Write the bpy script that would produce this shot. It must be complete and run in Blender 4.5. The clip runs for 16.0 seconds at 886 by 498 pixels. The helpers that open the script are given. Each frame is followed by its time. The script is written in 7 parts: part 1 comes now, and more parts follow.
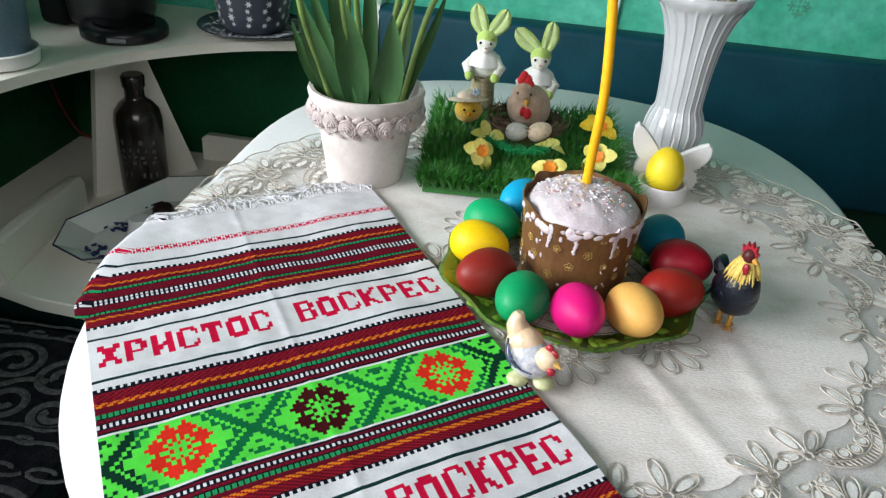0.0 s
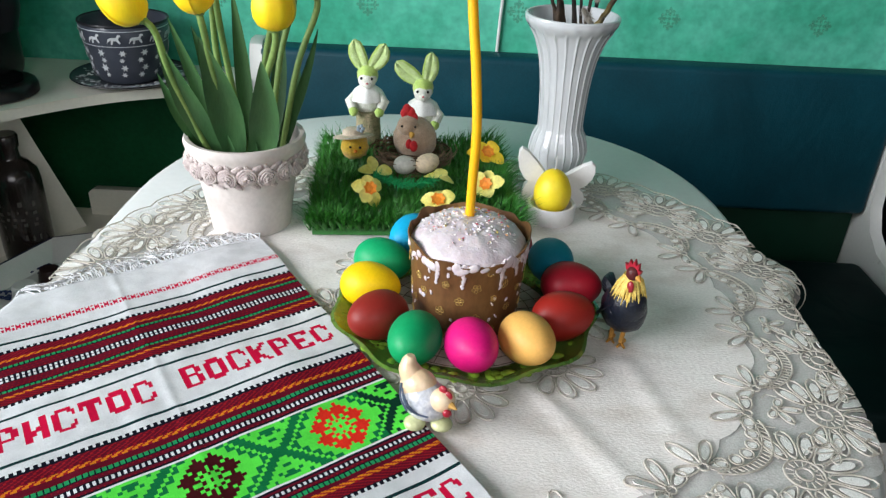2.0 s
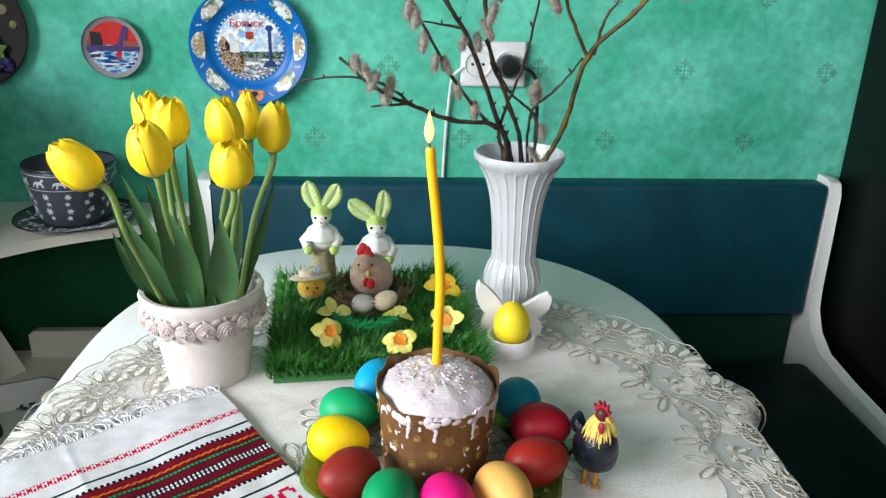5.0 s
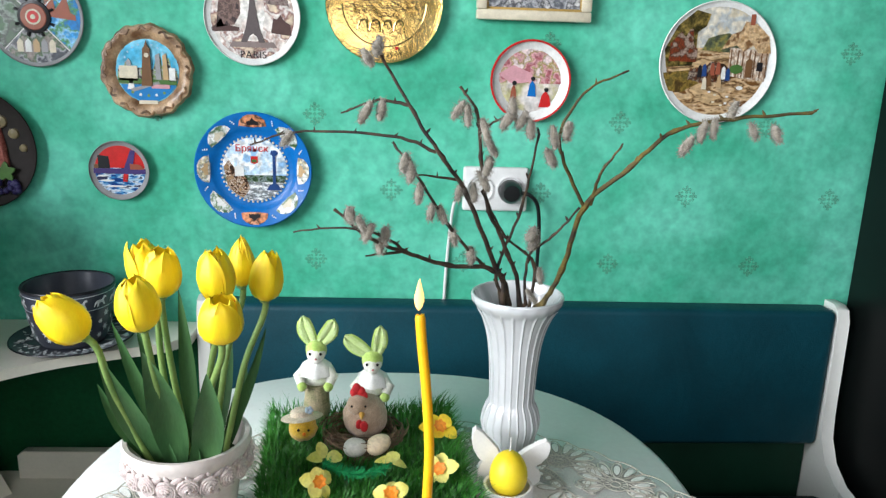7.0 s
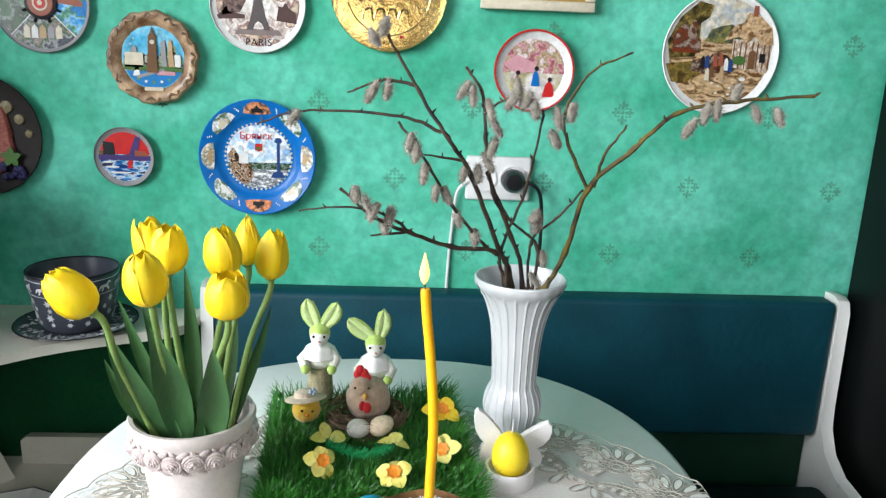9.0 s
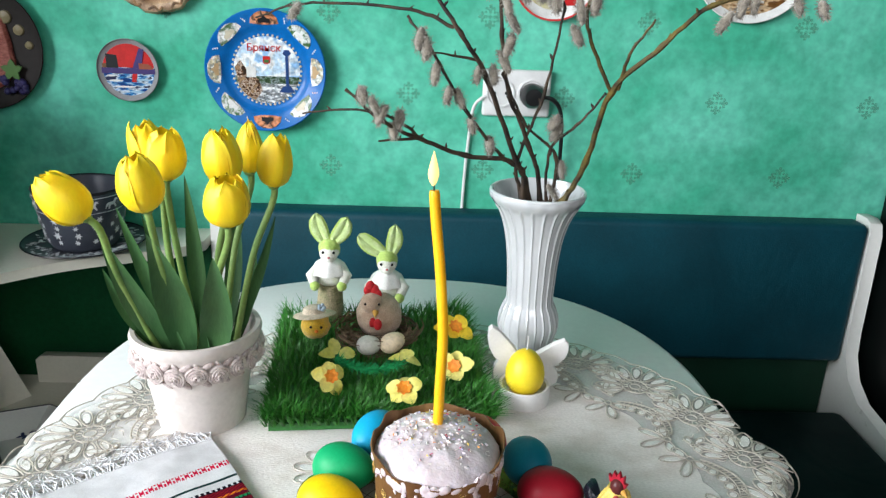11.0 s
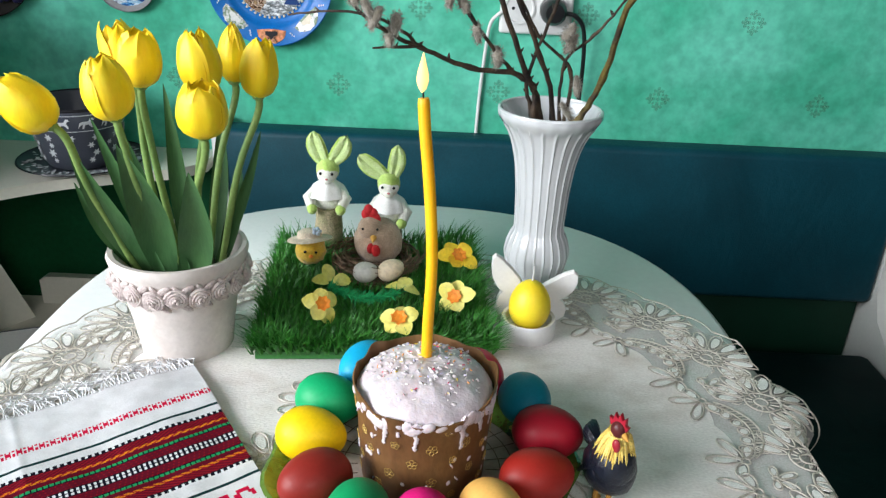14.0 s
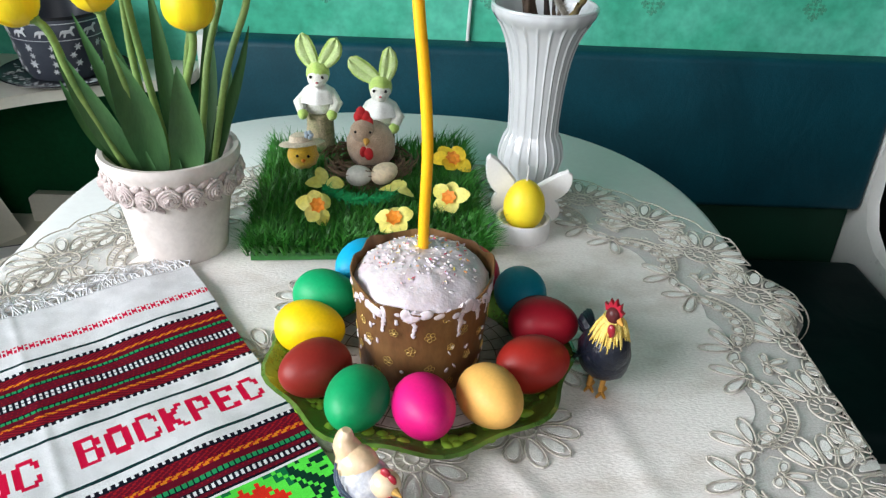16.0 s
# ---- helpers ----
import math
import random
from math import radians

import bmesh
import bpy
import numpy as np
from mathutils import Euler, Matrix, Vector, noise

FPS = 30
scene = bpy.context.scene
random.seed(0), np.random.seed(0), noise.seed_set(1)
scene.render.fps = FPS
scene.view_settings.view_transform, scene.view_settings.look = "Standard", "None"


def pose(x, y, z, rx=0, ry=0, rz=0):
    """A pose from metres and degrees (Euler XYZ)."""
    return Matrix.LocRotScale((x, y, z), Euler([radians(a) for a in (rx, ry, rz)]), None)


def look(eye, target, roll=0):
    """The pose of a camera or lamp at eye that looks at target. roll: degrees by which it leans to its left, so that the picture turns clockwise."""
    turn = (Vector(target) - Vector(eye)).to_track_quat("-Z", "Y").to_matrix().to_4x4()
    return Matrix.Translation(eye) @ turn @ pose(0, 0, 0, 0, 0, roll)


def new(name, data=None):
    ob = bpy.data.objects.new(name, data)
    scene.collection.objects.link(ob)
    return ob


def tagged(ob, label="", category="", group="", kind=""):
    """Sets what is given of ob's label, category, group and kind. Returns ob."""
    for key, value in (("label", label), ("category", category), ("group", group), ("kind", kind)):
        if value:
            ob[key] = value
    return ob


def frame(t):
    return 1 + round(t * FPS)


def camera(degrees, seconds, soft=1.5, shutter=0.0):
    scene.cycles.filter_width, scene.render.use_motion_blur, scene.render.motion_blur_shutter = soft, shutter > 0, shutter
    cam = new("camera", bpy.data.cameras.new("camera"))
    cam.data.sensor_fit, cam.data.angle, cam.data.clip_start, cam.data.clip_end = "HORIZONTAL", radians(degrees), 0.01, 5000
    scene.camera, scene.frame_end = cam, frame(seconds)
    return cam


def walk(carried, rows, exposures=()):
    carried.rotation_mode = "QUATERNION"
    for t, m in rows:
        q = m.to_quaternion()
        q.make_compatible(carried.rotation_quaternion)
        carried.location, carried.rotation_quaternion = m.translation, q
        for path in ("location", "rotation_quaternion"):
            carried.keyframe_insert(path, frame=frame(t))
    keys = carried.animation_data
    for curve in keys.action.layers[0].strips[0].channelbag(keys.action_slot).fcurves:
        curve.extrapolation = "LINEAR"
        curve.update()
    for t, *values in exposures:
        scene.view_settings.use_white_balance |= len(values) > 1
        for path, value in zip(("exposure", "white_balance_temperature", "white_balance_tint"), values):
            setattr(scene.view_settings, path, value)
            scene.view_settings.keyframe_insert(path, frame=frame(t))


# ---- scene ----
cam = camera(59.9, 16.0, soft=1.35)
PATH = [
    (0, (0.458, -0.062, 1.135), (0.261, 1.651, 0.122), 5.0),
    (0.5, (0.465, -0.052, 1.138), (0.312, 1.673, 0.139), 4.4),
    (1, (0.476, -0.049, 1.143), (0.375, 1.686, 0.154), 3.9),
    (1.5, (0.484, -0.046, 1.147), (0.435, 1.701, 0.176), 3.4),
    (2, (0.485, -0.044, 1.148), (0.485, 1.713, 0.194), 2.7),
    (2.5, (0.477, -0.038, 1.147), (0.53, 1.732, 0.218), 2.4),
    (3, (0.472, -0.031, 1.151), (0.55, 1.76, 0.264), 1.9),
    (5.3, (0.465, -0.028, 1.208), (0.61, 1.841, 0.509), 1.5),
    (5.5, (0.466, -0.022, 1.233), (0.613, 1.851, 0.546), 1.5),
    (6, (0.47, 0.0, 1.239), (0.62, 1.896, 0.619), 1.7),
    (6.5, (0.476, 0.013, 1.244), (0.606, 1.93, 0.689), 1.8),
    (7, (0.481, 0.004, 1.246), (0.595, 1.937, 0.745), 1.9),
    (7.5, (0.482, -0.003, 1.249), (0.584, 1.936, 0.768), 2.0),
    (8, (0.48, -0.004, 1.242), (0.586, 1.937, 0.77), 2.1),
    (8.5, (0.48, -0.005, 1.238), (0.592, 1.933, 0.756), 2.2),
    (9, (0.477, -0.007, 1.228), (0.59, 1.925, 0.727), 2.3),
    (9.5, (0.475, -0.006, 1.219), (0.579, 1.916, 0.676), 2.3),
    (10, (0.477, 0.008, 1.205), (0.579, 1.916, 0.615), 2.3),
    (10.2, (0.48, 0.014, 1.201), (0.581, 1.916, 0.592), 2.3),
    (12.3, (0.513, 0.044, 1.184), (0.506, 1.902, 0.443), 2.1),
    (12.5, (0.522, 0.051, 1.18), (0.51, 1.903, 0.427), 2.2),
    (13, (0.528, 0.068, 1.169), (0.507, 1.909, 0.388), 2.3),
    (13.5, (0.518, 0.075, 1.169), (0.509, 1.907, 0.367), 2.5),
    (14, (0.514, 0.076, 1.164), (0.521, 1.895, 0.333), 2.7),
    (14.5, (0.519, 0.076, 1.154), (0.538, 1.875, 0.282), 2.8),
    (15, (0.52, 0.074, 1.144), (0.547, 1.85, 0.225), 2.9),
    (15.5, (0.516, 0.071, 1.142), (0.547, 1.824, 0.179), 2.6),
    (16, (0.511, 0.065, 1.139), (0.55, 1.798, 0.142), 2.5),
]
walk(cam, [(t, look(eye, target, roll)) for t, eye, target, roll in PATH],
     exposures=[(0, -0.54), (1.5, -0.53), (3.0, -0.46), (5.5, -0.30), (8.0, -0.18), (10.0, -0.24), (12.5, -0.29), (14.5, -0.33), (16.0, -0.38)])

# ---- light ----
world = bpy.data.worlds.new("world")
scene.world = world
world.use_nodes = True
wn = world.node_tree
sky = wn.nodes.new("ShaderNodeTexSky")
sky.sky_type, sky.sun_disc = "NISHITA", False
sky.sun_elevation, sky.sun_rotation = radians(40), radians(60)
wn.links.new(sky.outputs[0], wn.nodes["Background"].inputs[0])
wn.nodes["Background"].inputs[1].default_value = 0.1


def area_lamp(name, m, sx, sy, watts, colour):
    data = bpy.data.lights.new(name, "AREA")
    data.shape, data.size, data.size_y, data.energy, data.color = "RECTANGLE", sx, sy, watts, colour
    ob = new(name, data)
    ob.matrix_world = m
    return ob


WINDOW_WATTS, FILL_WATTS = 305, 26
area_lamp("window_daylight", look((-2.2, -0.65, 1.85), (0.5, 0.9, 0.95)), 2.7, 1.5, WINDOW_WATTS, (0.94, 0.96, 1.0))
# fill lamp added behind the camera; no door or window stands there
area_lamp("front_fill", look((0.95, -1.85, 2.05), (0.5, 0.75, 0.75)), 1.5, 0.9, FILL_WATTS, (0.97, 0.96, 1.0))

# ---- materials ----


def mat(name, col, col2=None, rough=0.5, metal=0.0, scale=25.0, fine=300.0, grain=0.12, bump=0.05, coat=0.0, sheen=0.0,
        sss=0.0, glow=0.0, trans=0.0, alpha=1.0, stretch=(1, 1, 1), lo=0.35, hi=0.65, rrand=0.12, ior=1.45, random=0.0):
    m = bpy.data.materials.new(name)
    m.use_nodes = True
    nt = m.node_tree
    N, L = nt.nodes, nt.links
    b = N["Principled BSDF"]
    tc = N.new("ShaderNodeTexCoord")
    mp = N.new("ShaderNodeMapping")
    mp.inputs["Scale"].default_value = stretch
    L.new(tc.outputs["Object"], mp.inputs[0])
    big = N.new("ShaderNodeTexNoise")
    big.inputs["Scale"].default_value, big.inputs["Detail"].default_value = scale, 5
    L.new(mp.outputs[0], big.inputs["Vector"])
    ramp = N.new("ShaderNodeMapRange")
    ramp.inputs[1].default_value, ramp.inputs[2].default_value = lo, hi
    L.new(big.outputs[0], ramp.inputs[0])
    mix = N.new("ShaderNodeMix")
    mix.data_type = "RGBA"
    L.new(ramp.outputs[0], mix.inputs[0])
    c2 = col2 or tuple(c * 0.8 for c in col)
    mix.inputs[6].default_value, mix.inputs[7].default_value = (*col, 1), (*c2, 1)
    small = N.new("ShaderNodeTexNoise")
    small.inputs["Scale"].default_value, small.inputs["Detail"].default_value = fine, 3
    L.new(mp.outputs[0], small.inputs["Vector"])
    val = N.new("ShaderNodeMapRange")
    val.inputs[1].default_value, val.inputs[2].default_value = 0.3, 0.7
    val.inputs[3].default_value, val.inputs[4].default_value = 1 - grain, 1 + grain
    L.new(small.outputs[0], val.inputs[0])
    hsv = N.new("ShaderNodeHueSaturation")
    L.new(mix.outputs[2], hsv.inputs["Color"])
    if random:
        info = N.new("ShaderNodeNewGeometry")
        rnd = N.new("ShaderNodeMapRange")
        rnd.inputs[3].default_value, rnd.inputs[4].default_value = 1 - random, 1 + random
        L.new(info.outputs["Random Per Island"], rnd.inputs[0])
        mul = N.new("ShaderNodeMath")
        mul.operation = "MULTIPLY"
        L.new(rnd.outputs[0], mul.inputs[0])
        L.new(val.outputs[0], mul.inputs[1])
        L.new(mul.outputs[0], hsv.inputs["Value"])
    else:
        L.new(val.outputs[0], hsv.inputs["Value"])
    L.new(hsv.outputs[0], b.inputs["Base Color"])
    rr = N.new("ShaderNodeMapRange")
    rr.inputs[3].default_value, rr.inputs[4].default_value = max(0.02, rough * (1 - rrand)), min(1, rough * (1 + rrand))
    L.new(big.outputs[0], rr.inputs[0])
    L.new(rr.outputs[0], b.inputs["Roughness"])
    b.inputs["Metallic"].default_value = metal
    b.inputs["IOR"].default_value = ior
    b.inputs["Coat Weight"].default_value = coat
    b.inputs["Coat Roughness"].default_value = 0.08
    b.inputs["Sheen Weight"].default_value = sheen
    b.inputs["Transmission Weight"].default_value = trans
    b.inputs["Alpha"].default_value = alpha
    if sss:
        b.inputs["Subsurface Weight"].default_value = sss
        b.inputs["Subsurface Radius"].default_value = (0.01, 0.006, 0.003)
        b.inputs["Subsurface Scale"].default_value = 0.6
    if glow:
        b.inputs["Emission Color"].default_value = (*col, 1)
        b.inputs["Emission Strength"].default_value = glow
    if bump:
        bp = N.new("ShaderNodeBump")
        bp.inputs["Strength"].default_value, bp.inputs["Distance"].default_value = bump, 0.002
        L.new(small.outputs[0], bp.inputs["Height"])
        L.new(bp.outputs[0], b.inputs["Normal"])
    return m


M = dict(
    wall=mat("green_wallpaper", (0.056, 0.40, 0.255), (0.135, 0.57, 0.42), 0.62, scale=7, fine=60, grain=0.16, bump=0.15, lo=0.38, hi=0.68, ior=1.22),
    ornament=mat("wallpaper_print", (0.11, 0.20, 0.12), (0.17, 0.31, 0.21), 0.6, scale=60, alpha=0.12, bump=0),
    # unseen walls and ceiling, kept grey to hold down bounced light
    other=mat("plain_wall_paint", (0.14, 0.14, 0.135), rough=0.8, scale=3, fine=80),
    plaster=mat("dimmed_plaster", (0.34, 0.34, 0.33), rough=0.8, scale=3, fine=80),
    floor=mat("brown_lino", (0.08, 0.055, 0.035), (0.05, 0.035, 0.022), 0.5, scale=6, stretch=(1, 8, 1)),
    white=mat("white_laminate", (0.74, 0.75, 0.71), (0.68, 0.69, 0.65), 0.28, scale=4, fine=160, grain=0.02, bump=0.02),
    cream=mat("cream_laminate", (0.80, 0.78, 0.68), (0.74, 0.72, 0.62), 0.35, scale=5, fine=160, grain=0.03, bump=0.02),
    tabletop=mat("white_lacquer_top", (0.80, 0.80, 0.79), (0.75, 0.75, 0.74), 0.42, scale=5, fine=120, grain=0.025, bump=0.02, coat=0.05, ior=1.3),
    vinyl=mat("teal_vinyl", (0.004, 0.056, 0.078), (0.003, 0.043, 0.06), 0.5, scale=9, fine=420, grain=0.12, bump=0.25, ior=1.3),
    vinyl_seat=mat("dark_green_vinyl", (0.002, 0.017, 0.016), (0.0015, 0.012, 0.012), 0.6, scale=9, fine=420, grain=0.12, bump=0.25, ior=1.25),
    # dark green that carries the shade under the backrest
    shade_green=mat("dark_green_shade", (0.003, 0.034, 0.018), (0.002, 0.026, 0.013), 0.55, scale=9, fine=300, grain=0.1, bump=0.1, ior=1.3),
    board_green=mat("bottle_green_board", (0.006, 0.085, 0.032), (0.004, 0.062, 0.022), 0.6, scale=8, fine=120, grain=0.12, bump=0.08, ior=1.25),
    dark=mat("black_gloss_panel", (0.004, 0.005, 0.005), (0.003, 0.0035, 0.0035), 0.45, scale=5, grain=0.1, bump=0.02, ior=1.2),
    linen=mat("ecru_linen", (0.84, 0.79, 0.755), (0.64, 0.57, 0.515), 0.85, scale=30, fine=420, grain=0.08, bump=0.25, stretch=(0.8, 1.3, 1), ior=1.15, lo=0.47, hi=0.80),
    net=mat("lace_net", (0.80, 0.77, 0.72), (0.84, 0.82, 0.78), 0.9, scale=90, fine=700, grain=0.2, bump=0.4, alpha=0.4),
    cord=mat("lace_cord", (0.40, 0.36, 0.30), (0.56, 0.52, 0.46), 0.85, scale=120, fine=900, grain=0.15, bump=0.4),
    cordgrey=mat("lace_petal_filling", (0.86, 0.845, 0.81), (0.80, 0.78, 0.74), 0.85, scale=120, fine=900, grain=0.15, bump=0.4),
    terracotta=mat("whitewashed_terracotta", (0.64, 0.585, 0.55), (0.50, 0.43, 0.39), 0.85, scale=22, fine=200, grain=0.05, bump=0.15, lo=0.5, hi=0.85),
    roses=mat("weathered_relief", (0.44, 0.36, 0.35), (0.60, 0.53, 0.50), 0.85, scale=160, fine=500, grain=0.16, bump=0.4),
    soil=mat("dark_foam", (0.03, 0.045, 0.02), rough=0.9, scale=80),
    petal=mat("yellow_tulip_petal", (0.93, 0.70, 0.012), (0.90, 0.60, 0.01), 0.5, scale=28, fine=200, grain=0.03, bump=0.02, stretch=(3, 3, 0.7), sss=0.2),
    stem=mat("tulip_stem_green", (0.22, 0.33, 0.09), (0.15, 0.26, 0.07), 0.5, scale=30),
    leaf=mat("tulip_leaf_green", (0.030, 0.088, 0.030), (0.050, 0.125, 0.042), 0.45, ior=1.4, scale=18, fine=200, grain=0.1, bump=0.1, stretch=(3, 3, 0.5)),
    # darker copy of the leaf green: shade among the rear leaves put into colour
    leaf_shaded=mat("tulip_leaf_shaded", (0.018, 0.062, 0.018), (0.034, 0.095, 0.026), 0.6, ior=1.3, scale=18, fine=200, stretch=(3, 3, 0.5)),
    vase=mat("fluted_milk_glass", (0.73, 0.75, 0.765), (0.66, 0.685, 0.70), 0.10, scale=12, fine=90, grain=0.02, bump=0.0, coat=0.9, trans=0.12),
    bark=mat("willow_bark", (0.022, 0.016, 0.014), (0.085, 0.055, 0.034), 0.75, scale=60, fine=500, grain=0.25, bump=0.4),
    barkgold=mat("willow_bark_olive", (0.13, 0.095, 0.020), (0.035, 0.024, 0.014), 0.6, scale=60, fine=500, grain=0.25, bump=0.4),
    catkin=mat("grey_catkin_fur", (0.15, 0.13, 0.10), (0.34, 0.30, 0.24), 0.95, scale=160, fine=1200, grain=0.3, bump=0.8, sheen=0.6),
    grass=mat("plastic_grass", (0.022, 0.150, 0.014), (0.050, 0.245, 0.028), 0.45, scale=60, fine=300, random=0.45),
    grassbase=mat("green_plastic_tray", (0.03, 0.16, 0.03), rough=0.4),
    wax=mat("yellow_beeswax", (0.95, 0.52, 0.01), (0.90, 0.44, 0.008), 0.38, scale=30, grain=0.03, bump=0.03, sss=0.25),
    wick=mat("burnt_wick", (0.02, 0.015, 0.01), rough=0.9),
    flame=mat("candle_flame", (1.0, 0.60, 0.20), rough=1.0, glow=1.9, bump=0, grain=0),
    paper=mat("brown_baking_paper", (0.20, 0.105, 0.037), (0.115, 0.05, 0.02), 0.42, scale=16, fine=260, grain=0.12, bump=0.2, stretch=(1, 1, 0.5)),
    gold=mat("gold_print", (0.66, 0.46, 0.14), (0.5, 0.34, 0.10), 0.4, metal=0.4, scale=90),
    icing=mat("white_icing", (0.70, 0.64, 0.66), (0.56, 0.47, 0.50), 0.4, scale=45, fine=300, grain=0.06, bump=0.3, sss=0.1),
    cake=mat("baked_crust", (0.20, 0.10, 0.04), rough=0.8, scale=60),
    glass_green=mat("green_pressed_glass", (0.24, 0.42, 0.08), (0.14, 0.28, 0.05), 0.12, scale=22, fine=160, grain=0.2, bump=0.15, trans=0.5, coat=0.4),
    vine=mat("glass_leaf_relief", (0.30, 0.46, 0.05), (0.18, 0.34, 0.03), 0.2, scale=60, coat=0.4),
    mesh=mat("pinkish_liner", (0.46, 0.38, 0.34), (0.36, 0.30, 0.26), 0.5, scale=40),
    brownline=mat("brown_line", (0.10, 0.06, 0.04), rough=0.6),
    ceramic=mat("white_ceramic", (0.80, 0.79, 0.77), (0.75, 0.74, 0.72), 0.35, scale=20, grain=0.03, bump=0.03),
    candle_egg=mat("yellow_egg_candle", (0.86, 0.68, 0.03), (0.80, 0.60, 0.02), 0.45, scale=30, grain=0.03, sss=0.2),
    fur_white=mat("white_plush", (0.76, 0.77, 0.70), (0.66, 0.68, 0.58), 0.95, scale=120, fine=900, grain=0.2, bump=0.6, sheen=0.4),
    cape=mat("white_felt_cape", (0.78, 0.78, 0.75), (0.70, 0.71, 0.68), 0.9, scale=60, fine=700, grain=0.1, bump=0.3),
    fur_green=mat("lime_plush", (0.46, 0.62, 0.16), (0.36, 0.54, 0.11), 0.95, scale=120, fine=900, grain=0.2, bump=0.6, sheen=0.4),
    ear_pale=mat("pale_ear_lining", (0.54, 0.67, 0.32), (0.47, 0.62, 0.24), 0.95, scale=120, fine=900, grain=0.2, bump=0.5),
    log=mat("mossy_bark", (0.20, 0.20, 0.10), (0.32, 0.27, 0.17), 0.9, scale=90, fine=500, grain=0.3, bump=0.7),
    black=mat("black_plastic", (0.009, 0.009, 0.01), rough=0.32, scale=20, grain=0.08),
    blackdot=mat("black_bead", (0.008, 0.008, 0.008), rough=0.2),
    hen_plush=mat("tan_felt", (0.40, 0.28, 0.19), (0.52, 0.38, 0.27), 0.95, scale=110, fine=900, grain=0.25, bump=0.8, sheen=0.3),
    comb=mat("crimson_glaze", (0.36, 0.012, 0.03), (0.28, 0.01, 0.02), 0.4, scale=80, coat=0.2),
    red=mat("red_felt", (0.60, 0.02, 0.025), (0.48, 0.015, 0.02), 0.7, scale=80),
    orange=mat("orange_cup", (0.85, 0.28, 0.02), (0.75, 0.2, 0.015), 0.6, scale=90),
    daffodil=mat("pale_yellow_petal", (0.80, 0.74, 0.22), (0.74, 0.66, 0.12), 0.6, scale=50, bump=0.1),
    daffodil_y=mat("yellow_petal", (0.85, 0.60, 0.03), (0.78, 0.52, 0.03), 0.6, scale=50, bump=0.1),
    chick=mat("yellow_pompom", (0.78, 0.50, 0.04), (0.70, 0.42, 0.03), 0.95, scale=150, fine=900, grain=0.25, bump=0.7, sheen=0.4),
    straw=mat("straw", (0.72, 0.62, 0.49), (0.6, 0.5, 0.37), 0.8, scale=150, fine=700, grain=0.25, bump=0.6),
    twig=mat("nest_twigs", (0.10, 0.06, 0.035), (0.2, 0.13, 0.08), 0.85, scale=120, random=0.5),
    feather=mat("green_feather", (0.01, 0.30, 0.09), (0.02, 0.38, 0.12), 0.8, scale=80),
    egg_cream=mat("speckled_cream_egg", (0.74, 0.60, 0.42), (0.66, 0.5, 0.34), 0.6, scale=200, lo=0.55, hi=0.7),
    egg_white=mat("greyish_white_egg", (0.60, 0.58, 0.52), (0.52, 0.50, 0.44), 0.6, scale=200, lo=0.55, hi=0.7),
    cock_black=mat("blue_black_glaze", (0.004, 0.006, 0.012), (0.009, 0.012, 0.022), 0.35, scale=90, fine=400, grain=0.3, bump=0.4, coat=0.15),
    cock_yellow=mat("yellow_hackle", (0.78, 0.60, 0.16), (0.62, 0.42, 0.08), 0.5, scale=200, fine=600, grain=0.25, bump=0.5),
    cock_legs=mat("ochre_legs", (0.55, 0.27, 0.05), rough=0.5),
    hen_cream=mat("cream_glaze", (0.78, 0.62, 0.42), (0.75, 0.52, 0.32), 0.35, scale=70, grain=0.08, coat=0.4),
    hen_grey=mat("grey_feather_glaze", (0.62, 0.62, 0.62), (0.42, 0.44, 0.5), 0.35, scale=220, grain=0.2, coat=0.4),
    hen_base=mat("pale_green_glaze", (0.58, 0.60, 0.32), rough=0.35, scale=60, coat=0.4),
    socket=mat("white_socket_plastic", (0.78, 0.79, 0.78), rough=0.35, scale=20, grain=0.02),
    brass=mat("embossed_brass", (0.70, 0.50, 0.18), (0.50, 0.33, 0.10), 0.24, metal=1.0, scale=40, fine=160, grain=0.12, bump=0.3),
    throwgrey=mat("grey_woven_scroll", (0.10, 0.10, 0.098), (0.05, 0.05, 0.05), 0.95, scale=120, fine=600, grain=0.4, bump=0.5, ior=1.1),
    rug=mat("charcoal_weave", (0.010, 0.010, 0.013), (0.018, 0.018, 0.021), 0.98, scale=60, fine=500, grain=0.4, bump=0.8, ior=1.05),
)


def creased(m, scale, stretch, dist):
    """Soft creases on top of a material's grain."""
    N, L = m.node_tree.nodes, m.node_tree.links
    b = N["Principled BSDF"]
    tc = [n for n in N if n.bl_idname == "ShaderNodeTexCoord"][0]
    mp = N.new("ShaderNodeMapping")
    mp.inputs["Scale"].default_value = stretch
    L.new(tc.outputs["Object"], mp.inputs[0])
    nz = N.new("ShaderNodeTexNoise")
    nz.inputs["Scale"].default_value, nz.inputs["Detail"].default_value, nz.inputs["Distortion"].default_value = scale, 3, 1.2
    L.new(mp.outputs[0], nz.inputs["Vector"])
    old = [n for n in N if n.bl_idname == "ShaderNodeBump"][0]
    bp = N.new("ShaderNodeBump")
    bp.inputs["Strength"].default_value, bp.inputs["Distance"].default_value = 0.6, dist
    L.new(nz.outputs[0], bp.inputs["Height"])
    L.new(old.outputs[0], bp.inputs["Normal"])
    L.new(bp.outputs[0], b.inputs["Normal"])


creased(M["vinyl"], 9, (1, 1, 0.6), 0.006)
creased(M["vinyl_seat"], 9, (1, 1, 1), 0.006)


